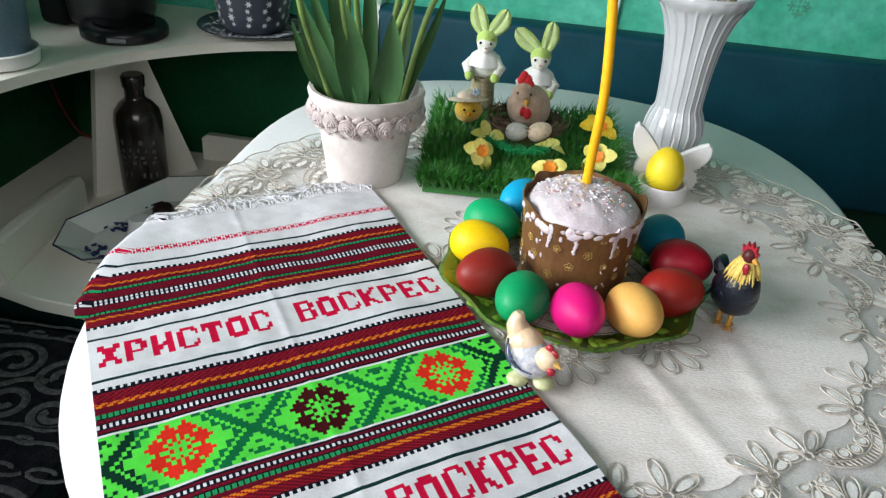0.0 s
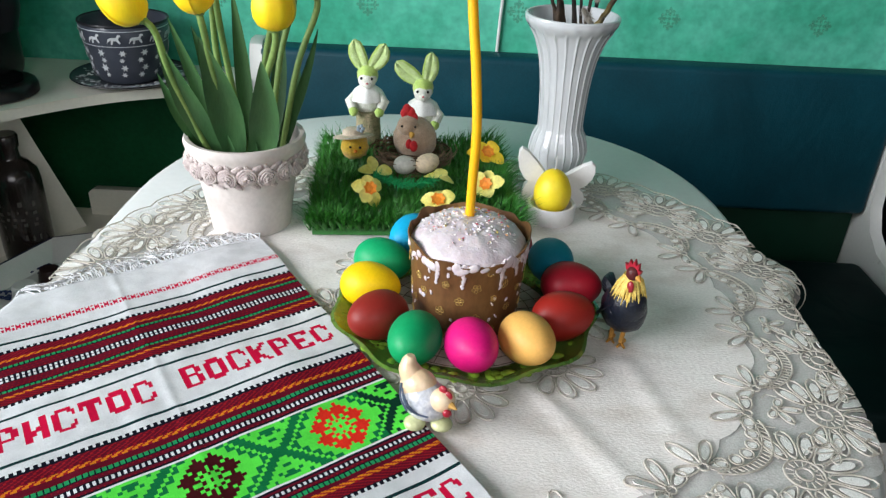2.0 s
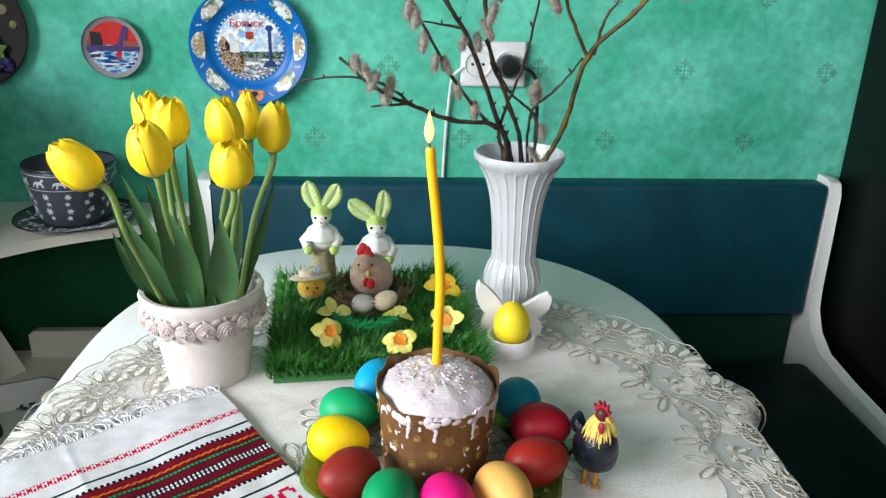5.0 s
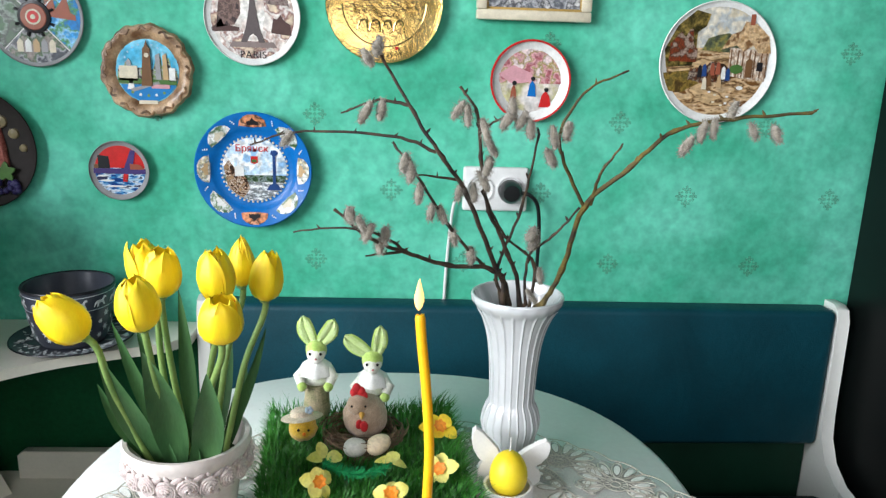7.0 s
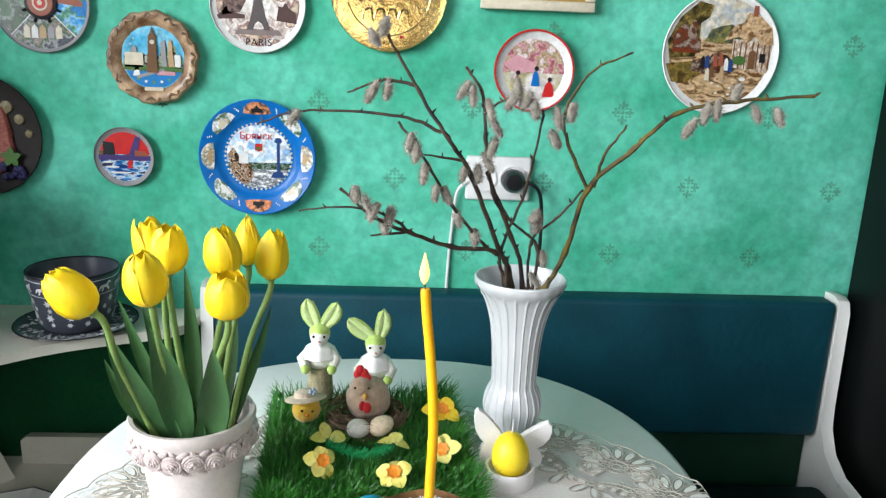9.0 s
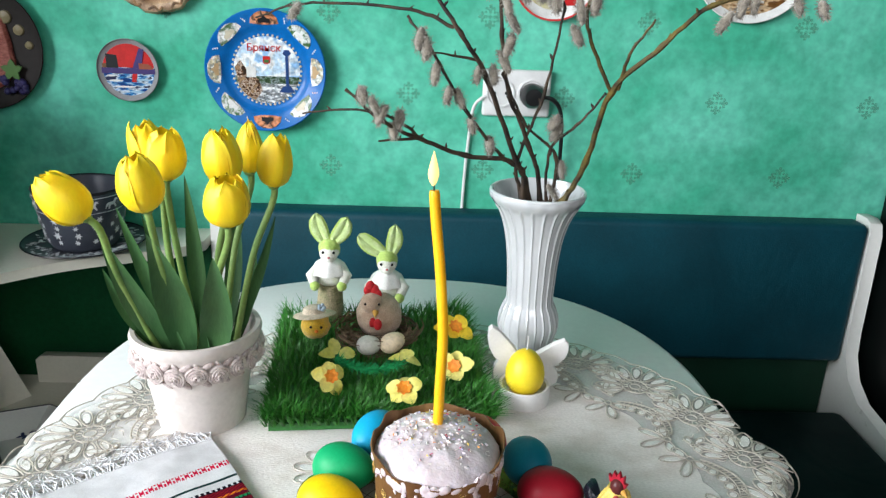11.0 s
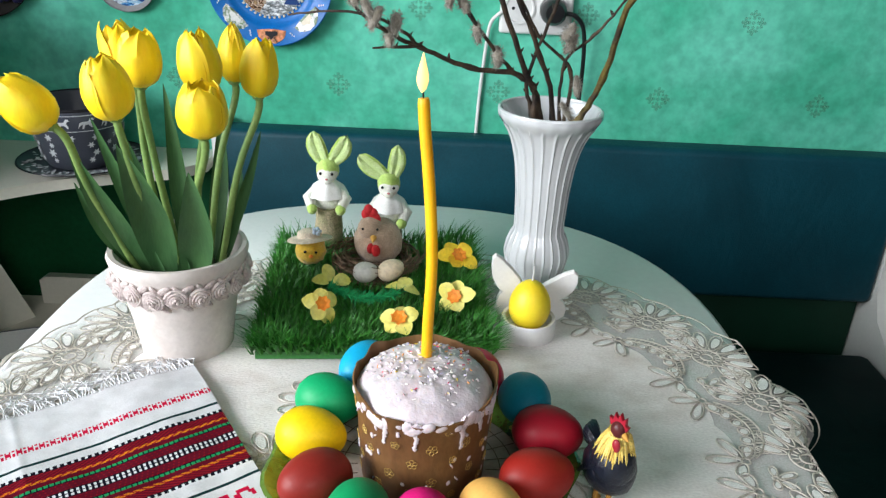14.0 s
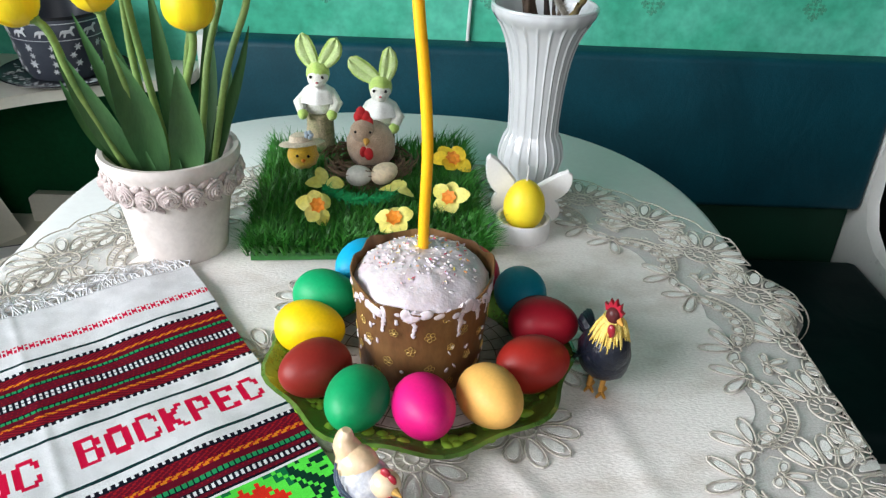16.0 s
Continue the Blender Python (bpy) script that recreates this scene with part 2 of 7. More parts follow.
def flat(name, col, rough=0.35, ior=1.3, **k):
    return mat(name, col, tuple(c * 0.86 for c in col), rough, scale=90, fine=500, grain=0.07, bump=0.02, ior=ior, **k)


# ---- mesh helpers ----


class G:
    """Vertices and faces gathered for one mesh."""

    def __init__(self):
        self.v, self.f, self.mi = [], [], []

    def add(self, v, f, m=None, mi=0):
        o = len(self.v)
        self.v += [tuple(m @ Vector(p)) for p in v] if m is not None else [tuple(p) for p in v]
        self.f += [tuple(i + o for i in q) for q in f]
        self.mi += [mi] * len(f)
        return self

    def lathe(self, prof, c=(0, 0, 0), n=32, m=None, wob=None, ring=False):
        v, f = [], []
        for j, (r, z) in enumerate(prof):
            for i in range(n):
                a = 2 * math.pi * i / n
                rr = r * (wob(a, z) if wob else 1)
                v.append((c[0] + rr * math.cos(a), c[1] + rr * math.sin(a), c[2] + z))
        for j in range(len(prof) - 1):
            for i in range(n):
                k = (i + 1) % n
                f.append((j * n + i, j * n + k, (j + 1) * n + k, (j + 1) * n + i))
        if ring:
            j = len(prof) - 1
            f += [(j * n + i, j * n + (i + 1) % n, (i + 1) % n, i) for i in range(n)]
        else:
            f.append(tuple(range(n - 1, -1, -1)))
            f.append(tuple((len(prof) - 1) * n + i for i in range(n)))
        return self.add(v, f, m)

    def tube(self, pts, rad, n=8, m=None):
        pts = [Vector(p) for p in pts]
        rad = list(rad) if hasattr(rad, "__len__") else [rad] * len(pts)
        v, f = [], []
        up = Vector((0, 0, 1))
        for j, p in enumerate(pts):
            d = (pts[min(j + 1, len(pts) - 1)] - pts[max(j - 1, 0)]).normalized()
            if abs(d.dot(up)) > 0.95:
                up = Vector((1, 0, 0)) if abs(d.x) < 0.9 else Vector((0, 1, 0))
            s = d.cross(up).normalized()
            u = s.cross(d).normalized()
            up = u
            for i in range(n):
                a = 2 * math.pi * i / n
                v.append(p + rad[j] * (s * math.cos(a) + u * math.sin(a)))
        for j in range(len(pts) - 1):
            for i in range(n):
                k = (i + 1) % n
                f.append((j * n + i, j * n + k, (j + 1) * n + k, (j + 1) * n + i))
        f += [tuple(range(n - 1, -1, -1)), tuple((len(pts) - 1) * n + i for i in range(n))]
        return self.add(v, f, m)

    def ell(self, c, r, rot=None, nu=20, nv=12, egg=0.0, rough=0.0, seed=0):
        v, f = [], []
        R = Euler([radians(a) for a in rot]).to_matrix() if rot else Matrix.Identity(3)
        for j in range(nv + 1):
            th = math.pi * j / nv
            for i in range(nu):
                a = 2 * math.pi * i / nu
                k = 1 - egg * math.cos(th)
                p = Vector((r[0] * math.sin(th) * math.cos(a) * k, r[1] * math.sin(th) * math.sin(a) * k, r[2] * math.cos(th)))
                if rough:
                    p *= 1 + rough * noise.noise(p * 140 + Vector((seed, seed * 2, 7)))
                v.append(R @ p + Vector(c))
        for j in range(nv):
            for i in range(nu):
                k = (i + 1) % nu
                f.append((j * nu + i, (j + 1) * nu + i, (j + 1) * nu + k, j * nu + k))
        return self.add(v, f)

    def rbox(self, c, s, bev=0.004, m=None, seg=2):
        bm = bmesh.new()
        bmesh.ops.create_cube(bm, size=1)
        bmesh.ops.scale(bm, vec=s, verts=bm.verts)
        if bev:
            bmesh.ops.bevel(bm, geom=list(bm.edges), offset=bev, segments=seg, affect="EDGES", profile=0.5)
        bmesh.ops.translate(bm, vec=c, verts=bm.verts)
        bm.verts.index_update()
        v = [x.co.copy() for x in bm.verts]
        f = [tuple(q.index for q in x.verts) for x in bm.faces]
        bm.free()
        return self.add(v, f, m)

    def prism(self, pts, h, m=None, bev=0.0):
        """Outline pts (x, y) raised from 0 to h."""
        n = len(pts)
        v = [(x, y, 0) for x, y in pts]
        f = [tuple(range(n - 1, -1, -1))]
        rings = [(1.0, h)] if not bev else [(1.0, h - bev), (0.0, h)]
        cx, cy = sum(p[0] for p in pts) / n, sum(p[1] for p in pts) / n
        for k, z in rings:
            for x, y in pts:
                if k:
                    v.append((x, y, z))
                else:
                    d = math.hypot(x - cx, y - cy) or 1
                    v.append((x - (x - cx) / d * bev, y - (y - cy) / d * bev, z))
        for j in range(len(rings)):
            for i in range(n):
                k = (i + 1) % n
                f.append((j * n + i, j * n + k, (j + 1) * n + k, (j + 1) * n + i))
        f.append(tuple(len(rings) * n + i for i in range(n)))
        return self.add(v, f, m)

    def cord(self, pts, w, h, m=None, closed=False):
        """A low ridge along pts (x, y), w wide and h high, on z = 0."""
        P = [Vector((p[0], p[1], p[2] if len(p) > 2 else 0)) for p in pts]
        n = len(P)
        v, f = [], []
        for i, p in enumerate(P):
            a, b = (P[i - 1], P[(i + 1) % n]) if closed else (P[max(i - 1, 0)], P[min(i + 1, n - 1)])
            d = b - a
            s = Vector((-d.y, d.x, 0)).normalized() * (w / 2)
            v += [p + s, p + s * 0.5 + Vector((0, 0, h)), p - s * 0.5 + Vector((0, 0, h)), p - s]
        for i in range(n if closed else n - 1):
            k = (i + 1) % n
            for j in range(3):
                f.append((4 * i + j, 4 * i + j + 1, 4 * k + j + 1, 4 * k + j))
        return self.add(v, f, m)

    def mesh(self, name, mats, smooth=True):
        me = bpy.data.meshes.new(name)
        me.from_pydata(self.v, [], self.f)
        for m in mats if isinstance(mats, (list, tuple)) else [mats]:
            me.materials.append(m)
        if any(self.mi):
            me.polygons.foreach_set("material_index", self.mi)
        if smooth:
            me.polygons.foreach_set("use_smooth", [True] * len(me.polygons))
            me.set_sharp_from_angle(angle=radians(42))
        me.validate()
        return me


def thing(name, base, label, category, group="", kind=""):
    ob = new(name)
    ob.empty_display_size = 0.02
    ob.location = base
    return tagged(ob, label, category, group, kind)


def part(name, g, material, parent, label="", smooth=True):
    ob = new(name, g.mesh(name, material, smooth) if isinstance(g, G) else g)
    ob.parent = parent
    ob.matrix_parent_inverse = Matrix.Translation(parent.location).inverted()
    return tagged(ob, label)


def solo(name, g, material, label="", category="", group="", kind="", smooth=True):
    return tagged(new(name, g.mesh(name, material, smooth)), label, category, group, kind)


def spline(pts, n=6):
    """Catmull-Rom through pts."""
    P = [Vector(p) for p in pts]
    P = [2 * P[0] - P[1]] + P + [2 * P[-1] - P[-2]]
    out = []
    for i in range(1, len(P) - 2):
        a, b, c, d = P[i - 1:i + 3]
        for k in range(n):
            t = k / n
            out.append(0.5 * (2 * b + (c - a) * t + (2 * a - 5 * b + 4 * c - d) * t * t + (3 * b - a - 3 * c + d) * t ** 3))
    return out + [P[-2]]


def lettering(name, text, size, m, material, parent=None, depth=0.0004, spacing=1.0):
    cu = bpy.data.curves.new(name, "FONT")
    cu.body, cu.size, cu.align_x, cu.align_y, cu.extrude, cu.space_character = text, size, "CENTER", "CENTER", depth, spacing
    tmp = new(name, cu)
    me = bpy.data.meshes.new_from_object(tmp.evaluated_get(bpy.context.evaluated_depsgraph_get()))
    bpy.data.objects.remove(tmp)
    me.transform(m)
    me.materials.clear()
    me.materials.append(material)
    return part(name, me, None, parent)


WALL, TOP, DECK = 1.36, 0.75, 0.45
TX, TY0, TY1, TR = 0.469, 0.485, 0.772, 0.364  # table: axis, two end centres, half width
FAR, FULL = 0.371, 2.35  # the far end: its depth and how square it is


def outside(x, y):
    """Distance out of the table's edge (minus inside) and the way outwards."""
    if y > TY1:
        u, v = abs(x - TX) / TR, (y - TY1) / FAR
        rho = (u ** FULL + v ** FULL) ** (1 / FULL)
        gx, gy = math.copysign(u ** (FULL - 1), x - TX) / TR, v ** (FULL - 1) / FAR
        k = math.hypot(gx, gy) or 1
        return (rho - 1) * math.hypot(x - TX, y - TY1) / max(rho, 0.05), (gx / k, gy / k)
    cy = max(y, TY0)
    d = math.hypot(x - TX, y - cy)
    return d - TR, ((x - TX) / d, (y - cy) / d) if d > 1e-6 else (1, 0)


def drape(x, y, lift, rad=0.007):
    """Where a cloth's point falls: on the table, bent over its edge, or hanging."""
    d, n = outside(x, y)
    s = d + 0.008
    if s <= 0:
        return (x, y, TOP + lift)
    ex, ey = x - n[0] * s, y - n[1] * s
    arc = rad * math.pi / 2
    if s < arc:
        a = s / rad
        out, dz = rad * math.sin(a), rad * (1 - math.cos(a))
    else:
        out, dz = rad + 0.02 * (s - arc), rad + (s - arc)
    return (ex + n[0] * (out + lift), ey + n[1] * (out + lift), TOP + lift - dz)

# ---- the room ----


def slab(name, lo, hi, material, label=""):
    c = [(a + b) / 2 for a, b in zip(lo, hi)]
    s = [b - a for a, b in zip(lo, hi)]
    return solo(name, G().rbox(c, s, 0), material, label, kind="structure", smooth=False)


floor = slab("floor", (-0.62, -2.2, -0.1), (2.8, 1.46, 0), M["floor"])
slab("ceiling", (-0.62, -2.2, 2.55), (2.8, 1.46, 2.65), M["plaster"])
wall_north = slab("wall_north", (-0.62, WALL, 0), (2.8, WALL + 0.1, 2.55), M["wall"], "mottled green wallpaper with faint ornaments")
slab("wall_east", (2.7, -2.2, 0), (2.8, 1.36, 2.55), M["other"])
# west wall: long window over a sill, edges set to shade the corner
slab("wall_west_sill", (-0.62, -2.2, 0), (-0.52, 1.36, 0.86), M["wall"])
slab("wall_west_lintel", (-0.62, -2.2, 2.2), (-0.52, 1.36, 2.55), M["other"])
slab("wall_west_pier", (-0.62, -2.2, 0.86), (-0.52, -1.5, 2.2), M["other"])
# unseen pier, added to keep window light off the left corner
slab("wall_west_shade_pier", (-0.62, 0.86, 0.86), (-0.52, 1.36, 2.2), M["wall"])
slab("wall_south", (-0.62, -2.3, 0), (2.8, -2.2, 2.55), M["other"])

# faint printed ornaments of the wallpaper
orn = G()
for k in range(4):
    a = k * math.pi / 2
    for r, da, w in ((0.0075, 0, 0.0030), (0.0125, 0, 0.0042), (0.0175, 0, 0.0030), (0.0145, 0.42, 0.0030), (0.0145, -0.42, 0.0030), (0.0105, 0.785, 0.0024)):
        orn.prism([(r * math.cos(a + da) + w * math.cos(b), r * math.sin(a + da) + w * math.sin(b)) for b in [i * math.pi / 4 for i in range(8)]], 0.0003)
orn.prism([(0.0038 * math.cos(b), 0.0038 * math.sin(b)) for b in [i * math.pi / 2 for i in range(4)]], 0.0004)
ornament_mesh = orn.mesh("ornament", M["ornament"], False)
for row in range(7):
    for col in range(7):
        x, z = 0.063 + 0.268 * col + (0.134 if row % 2 else 0), 0.872 + 0.13 * row
        if x < 1.3:
            o = part("ornament", ornament_mesh, None, wall_north)
            o.matrix_basis = pose(x, WALL - 0.0005, z, 90, 0, 0)

# second wing of the bench along the window wall, under a patterned throw
wing_bench = thing("bench", (-0.30, 0.2, 0), "bench wing along the window wall, dark green vinyl", "bench")
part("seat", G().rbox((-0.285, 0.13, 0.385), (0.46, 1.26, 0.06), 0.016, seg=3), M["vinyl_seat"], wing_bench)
part("seat_box", G().rbox((-0.295, 0.13, 0.178), (0.43, 1.22, 0.354), 0.003), M["dark"], wing_bench)
throw = thing("bench_throw", (-0.28, 0.15, 0.415), "charcoal woven throw with grey scrolls and borders on the bench", "throw")
part("cloth", G().rbox((-0.272, 0.13, 0.4205), (0.46, 1.24, 0.009), 0.004), M["rug"], throw)
scrolls, TZ = [], 0.4255
for by in (0.742, 0.716, 0.548, 0.524):
    scrolls.append(G().cord([(-0.495 + 0.45 * k / 24, by + 0.02 * k / 24 + 0.0015 * math.sin(k * 2.3), TZ) for k in range(25)], 0.006, 0.0010))
for k in range(9):
    cx = -0.478 + 0.054 * k
    for cy, w in ((0.730, 0.6), (0.536, 0.6), (0.490, 1.0)):
        scrolls.append(G().cord([(cx + w * 0.030 * math.cos(t) * (0.4 + 0.09 * t), cy + 0.02 * (cx + 0.5) + w * 0.011 * math.sin(t) * (0.5 + 0.09 * t), TZ) for t in [0.55 * i for i in range(12)]], 0.006, 0.0010))
for k, (cx, cy, r, way) in enumerate(((-0.118, 0.655, 0.042, 1), (-0.200, 0.672, 0.038, -1), (-0.165, 0.600, 0.036, 1), (-0.095, 0.590, 0.030, -1), (-0.255, 0.625, 0.046, 1), (-0.330, 0.660, 0.042, -1),
                                      (-0.350, 0.590, 0.036, 1), (-0.420, 0.640, 0.046, -1), (-0.10, 0.42, 0.044, 1), (-0.20, 0.40, 0.042, -1), (-0.30, 0.42, 0.044, 1), (-0.40, 0.40, 0.042, -1))):
    scrolls.append(G().cord([(cx + way * r * (1.05 - 0.075 * t) * math.cos(t + k), cy + r * (1.0 - 0.075 * t) * math.sin(t + k), TZ) for t in [0.35 * i for i in range(30)]], 0.011, 0.0010))
    scrolls.append(G().cord([(cx + way * r * (1.05 + 0.5 * t) * math.cos(k - 0.9 * t), cy + r * (1.0 + 0.4 * t) * math.sin(k - 0.9 * t), TZ) for t in [0.14 * i for i in range(9)]], 0.010, 0.0010))
for q in scrolls:
    part("scroll", q, M["throwgrey"], throw)

# tall dark glossy cupboard side beside the bench
cup = thing("tall_cabinet", (1.62, 1.0, 0), "tall black glossy cabinet standing beside the bench", "cabinet")
part("body", G().rbox((1.63, 1.03, 1.1), (0.60, 0.64, 2.2), 0.004), M["dark"], cup)
part("door", G().rbox((1.63, 0.70, 1.1), (0.594, 0.02, 2.16), 0.004), M["dark"], cup)

# ---- corner bench ----


def side_panel(x):
    prof = [(1.355, 0.0), (1.355, 0.811), (1.322, 0.812), (1.309, 0.806), (1.301, 0.785), (1.299, 0.70), (1.297, 0.60), (1.292, 0.555), (1.268, 0.515),
            (1.225, 0.490), (1.14, 0.478), (1.0, 0.470), (0.86, 0.462), (0.82, 0.452), (0.80, 0.43), (0.795, 0.38), (0.795, 0.0)]
    m = Matrix(((0, 0, 1, x), (1, 0, 0, 0), (0, 1, 0, 0), (0, 0, 0, 1)))
    return G().prism(prof, 0.022, m, bev=0.002)


bench = thing("bench", (0.7, 1.05, 0), "corner bench with dark teal vinyl back and seat", "bench")
for x in (0.128, 1.29):
    part("side_panel", side_panel(x), M["white"], bench, "white laminate side panel")
g = G().rbox((0.716, 1.329, 0.668), (1.146, 0.056, 0.270), 0.012, seg=3)
part("backrest", g, M["vinyl"], bench)
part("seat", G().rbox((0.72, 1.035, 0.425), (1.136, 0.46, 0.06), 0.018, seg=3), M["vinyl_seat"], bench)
# strip added in front of the wall, shade below the backrest as colour
part("shade_strip", G().rbox((0.72, 1.345, 0.38), (1.136, 0.016, 0.32), 0.003), M["shade_green"], bench, "dark green strip standing in for shade below the backrest")
part("seat_box", G().rbox((0.72, 1.05, 0.195), (1.136, 0.44, 0.39), 0.003), M["white"], bench)

# corner unit: upper shelf with a hollow front, lower deck, upright and rails
corner = thing("corner_shelf", (-0.2, 1.2, 0), "cream corner shelf unit with a curved upper shelf", "shelf")
curve = spline([(0.122, 1.285, 0), (0.085, 1.245, 0), (0.025, 1.218, 0), (-0.06, 1.176, 0), (-0.132, 1.12, 0), (-0.203, 1.043, 0), (-0.252, 0.953, 0),
                (-0.284, 0.865, 0), (-0.308, 0.76, 0), (-0.322, 0.66, 0)], 5)
outline = [(-0.515, 0.66), (-0.515, 1.355), (0.122, 1.355)] + [(p.x, p.y) for p in curve]
part("upper_shelf", G().prism(outline, 0.017, pose(0, 0, TOP - 0.017), bev=0.002), M["cream"], corner)
deck = [(-0.515, 0.83), (-0.515, 1.355), (0.125, 1.355), (0.125, 0.90), (0.02, 0.80), (-0.10, 0.775), (-0.24, 0.783), (-0.31, 0.80)]
part("deck", G().prism(deck, 0.022, pose(0, 0, DECK - 0.022), bev=0.002), M["cream"], corner)
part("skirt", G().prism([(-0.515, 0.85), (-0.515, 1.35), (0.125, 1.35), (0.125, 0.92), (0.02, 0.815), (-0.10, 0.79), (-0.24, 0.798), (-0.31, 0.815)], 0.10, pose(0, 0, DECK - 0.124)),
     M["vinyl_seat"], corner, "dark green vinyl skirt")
part("base", G().rbox((-0.19, 1.16, 0.165), (0.55, 0.36, 0.32), 0.003), M["dark"], corner)
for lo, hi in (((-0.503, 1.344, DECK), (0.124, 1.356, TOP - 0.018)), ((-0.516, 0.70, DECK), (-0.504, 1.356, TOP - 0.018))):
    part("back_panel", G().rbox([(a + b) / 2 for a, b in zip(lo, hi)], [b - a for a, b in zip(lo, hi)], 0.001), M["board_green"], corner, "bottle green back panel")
# upright: tapering board that carries the upper shelf
v0, v1 = Vector((-0.324, 1.101, DECK)), Vector((-0.205, 1.268, DECK))
t0, t1 = Vector((-0.302, 1.132, TOP - 0.018)), Vector((-0.258, 1.190, TOP - 0.018))
nn = Vector((v1.y - v0.y, v0.x - v1.x, 0)).normalized() * 0.018
pts = [v0, v1, t1, t0]
part("upright", G().add(pts + [p - nn for p in pts], [(0, 1, 2, 3), (7, 6, 5, 4), (0, 4, 5, 1), (1, 5, 6, 2), (2, 6, 7, 3), (3, 7, 4, 0)]), M["cream"], corner, smooth=False)


def rail(a, b, h, th):
    a, b = Vector(a), Vector(b)
    L = (b - a).length
    ang = math.degrees(math.atan2(b.y - a.y, b.x - a.x))
    prof = [(0, 0), (L, 0), (L, h * 0.7), (L - h * 0.15, h * 0.93), (L - h * 0.35, h), (h * 0.2, h), (0, h * 0.85)]
    m = Matrix.Translation(a) @ Matrix.Rotation(radians(ang), 4, "Z") @ Matrix(((1, 0, 0, 0), (0, 0, 1, 0), (0, 1, 0, 0), (0, 0, 0, 1)))
    return G().prism(prof, th, m, bev=0.002)


part("rail", rail((-0.300, 0.802, DECK), (-0.324, 1.070, DECK), 0.064, 0.024), M["cream"], corner)
part("rail", rail((-0.215, 1.318, DECK), (0.10, 1.318, DECK), 0.055, 0.018), M["cream"], corner)
solo("cable", G().tube(spline([(-0.498, 1.255, 0.727), (-0.498, 1.262, 0.65), (-0.498, 1.273, 0.592), (-0.497, 1.292, 0.534), (-0.495, 1.322, 0.478), (-0.480, 1.338, 0.456), (-0.450, 1.338, 0.4535)], 6), 0.0035, 6),
     flat("red_brown_cable", (0.16, 0.03, 0.02)), "red-brown cable hanging behind the corner shelf", "cable")

# ---- table ----
table = thing("table", (TX, 0.625, 0), "white lacquered oval dining table", "table")


def stadium(r, n=40):
    k = r - TR
    top = [(TX + math.copysign(abs(math.cos(a)) ** (2 / FULL), math.cos(a)) * r, TY1 + abs(math.sin(a)) ** (2 / FULL) * (FAR + k)) for a in [math.pi * i / n for i in range(n + 1)]]
    low = [(TX + r * math.cos(a), TY0 + r * math.sin(a)) for a in [math.pi + math.pi * i / n for i in range(n + 1)]]
    return top + low


rings = [(TR - 0.012, TOP - 0.026), (TR - 0.003, TOP - 0.022), (TR, TOP - 0.013), (TR - 0.003, TOP - 0.004), (TR - 0.010, TOP)]
v, f = [], []
n = len(stadium(TR))
for r, z in rings:
    v += [(x, y, z) for x, y in stadium(r)]
for j in range(len(rings) - 1):
    f += [(j * n + i, j * n + (i + 1) % n, (j + 1) * n + (i + 1) % n, (j + 1) * n + i) for i in range(n)]
f += [tuple(range(n - 1, -1, -1)), tuple((len(rings) - 1) * n + i for i in range(n))]
part("tabletop", G().add(v, f), M["tabletop"], table)
part("apron", G().rbox((TX, 0.625, TOP - 0.06), (0.46, 0.66, 0.066), 0.004), M["white"], table)
for x in (-0.2, 0.2):
    for y in (-0.3, 0.3):
        part("leg", G().lathe([(0.022, 0), (0.026, 0.3), (0.03, TOP - 0.095)], (TX + x, 0.625 + y, 0.0), 16), M["white"], table)

# ---- tablecloth with lace ----
CX, CY, RO, RI = 0.488, 0.582, 0.388, 0.266
cloth = thing("tablecloth", (CX, CY, TOP), "round ecru linen tablecloth with a wide lace border", "tablecloth")


def cloth_z(x, y):
    k = noise.noise(Vector((x * 5, y * 5, 1))) * 0.0012
    d = abs((x - 0.60) * 0.82 + (y - 0.40) * 0.57 + 0.01 * noise.noise(Vector((x * 9, y * 9, 4))))
    fold = 0.0028 * math.exp(-(d / 0.006) ** 2) if x > 0.5 and y < 0.55 else 0
    e = abs((x - 0.69) * 0.97 + (y - 0.33) * 0.25)
    return 0.0022 + k + fold + (0.0018 * math.exp(-(e / 0.008) ** 2) if y < 0.5 else 0)


def lay(x, y, lift):
    a = math.degrees(math.atan2(y - CY, x - CX))
    return drape(x, y, lift, 0.007 + 0.075 * math.exp(-((a - 14) / 5) ** 2))


def disc(r0, r1, nr, na, lift, scallop=0.0, count=44):
    v, f = [], []
    for j in range(nr + 1):
        for i in range(na):
            a = 2 * math.pi * i / na
            r = r0 + (r1 - r0) * j / nr
            if j == nr and scallop:
                r += scallop * abs(math.sin(a * count / 2))
            x, y = CX + r * math.cos(a), CY + r * math.sin(a)
            v.append(lay(x, y, lift + cloth_z(x, y)))
    for j in range(nr):
        f += [(j * na + i, (j + 1) * na + i, (j + 1) * na + (i + 1) % na, j * na + (i + 1) % na) for i in range(na)]
    return G().add(v, f)


lin = disc(0.004, RI + 0.012, 60, 180, 0.0, 0.006, 36)
part("linen", lin, M["linen"], cloth)
part("lace_ground", disc(RI + 0.004, RO - 0.012, 14, 220, -0.0006, 0.007, 52), M["net"], cloth, "beige lace net")


def on_cloth(g, lift=0.0009):
    """Lay a flat mesh (x, y across the cloth's plan) over table and cloth."""
    out = []
    for x, y, z in g.v:
        q = lay(x, y, cloth_z(x, y) + lift + z)
        out.append(q)
    g.v = out
    return g


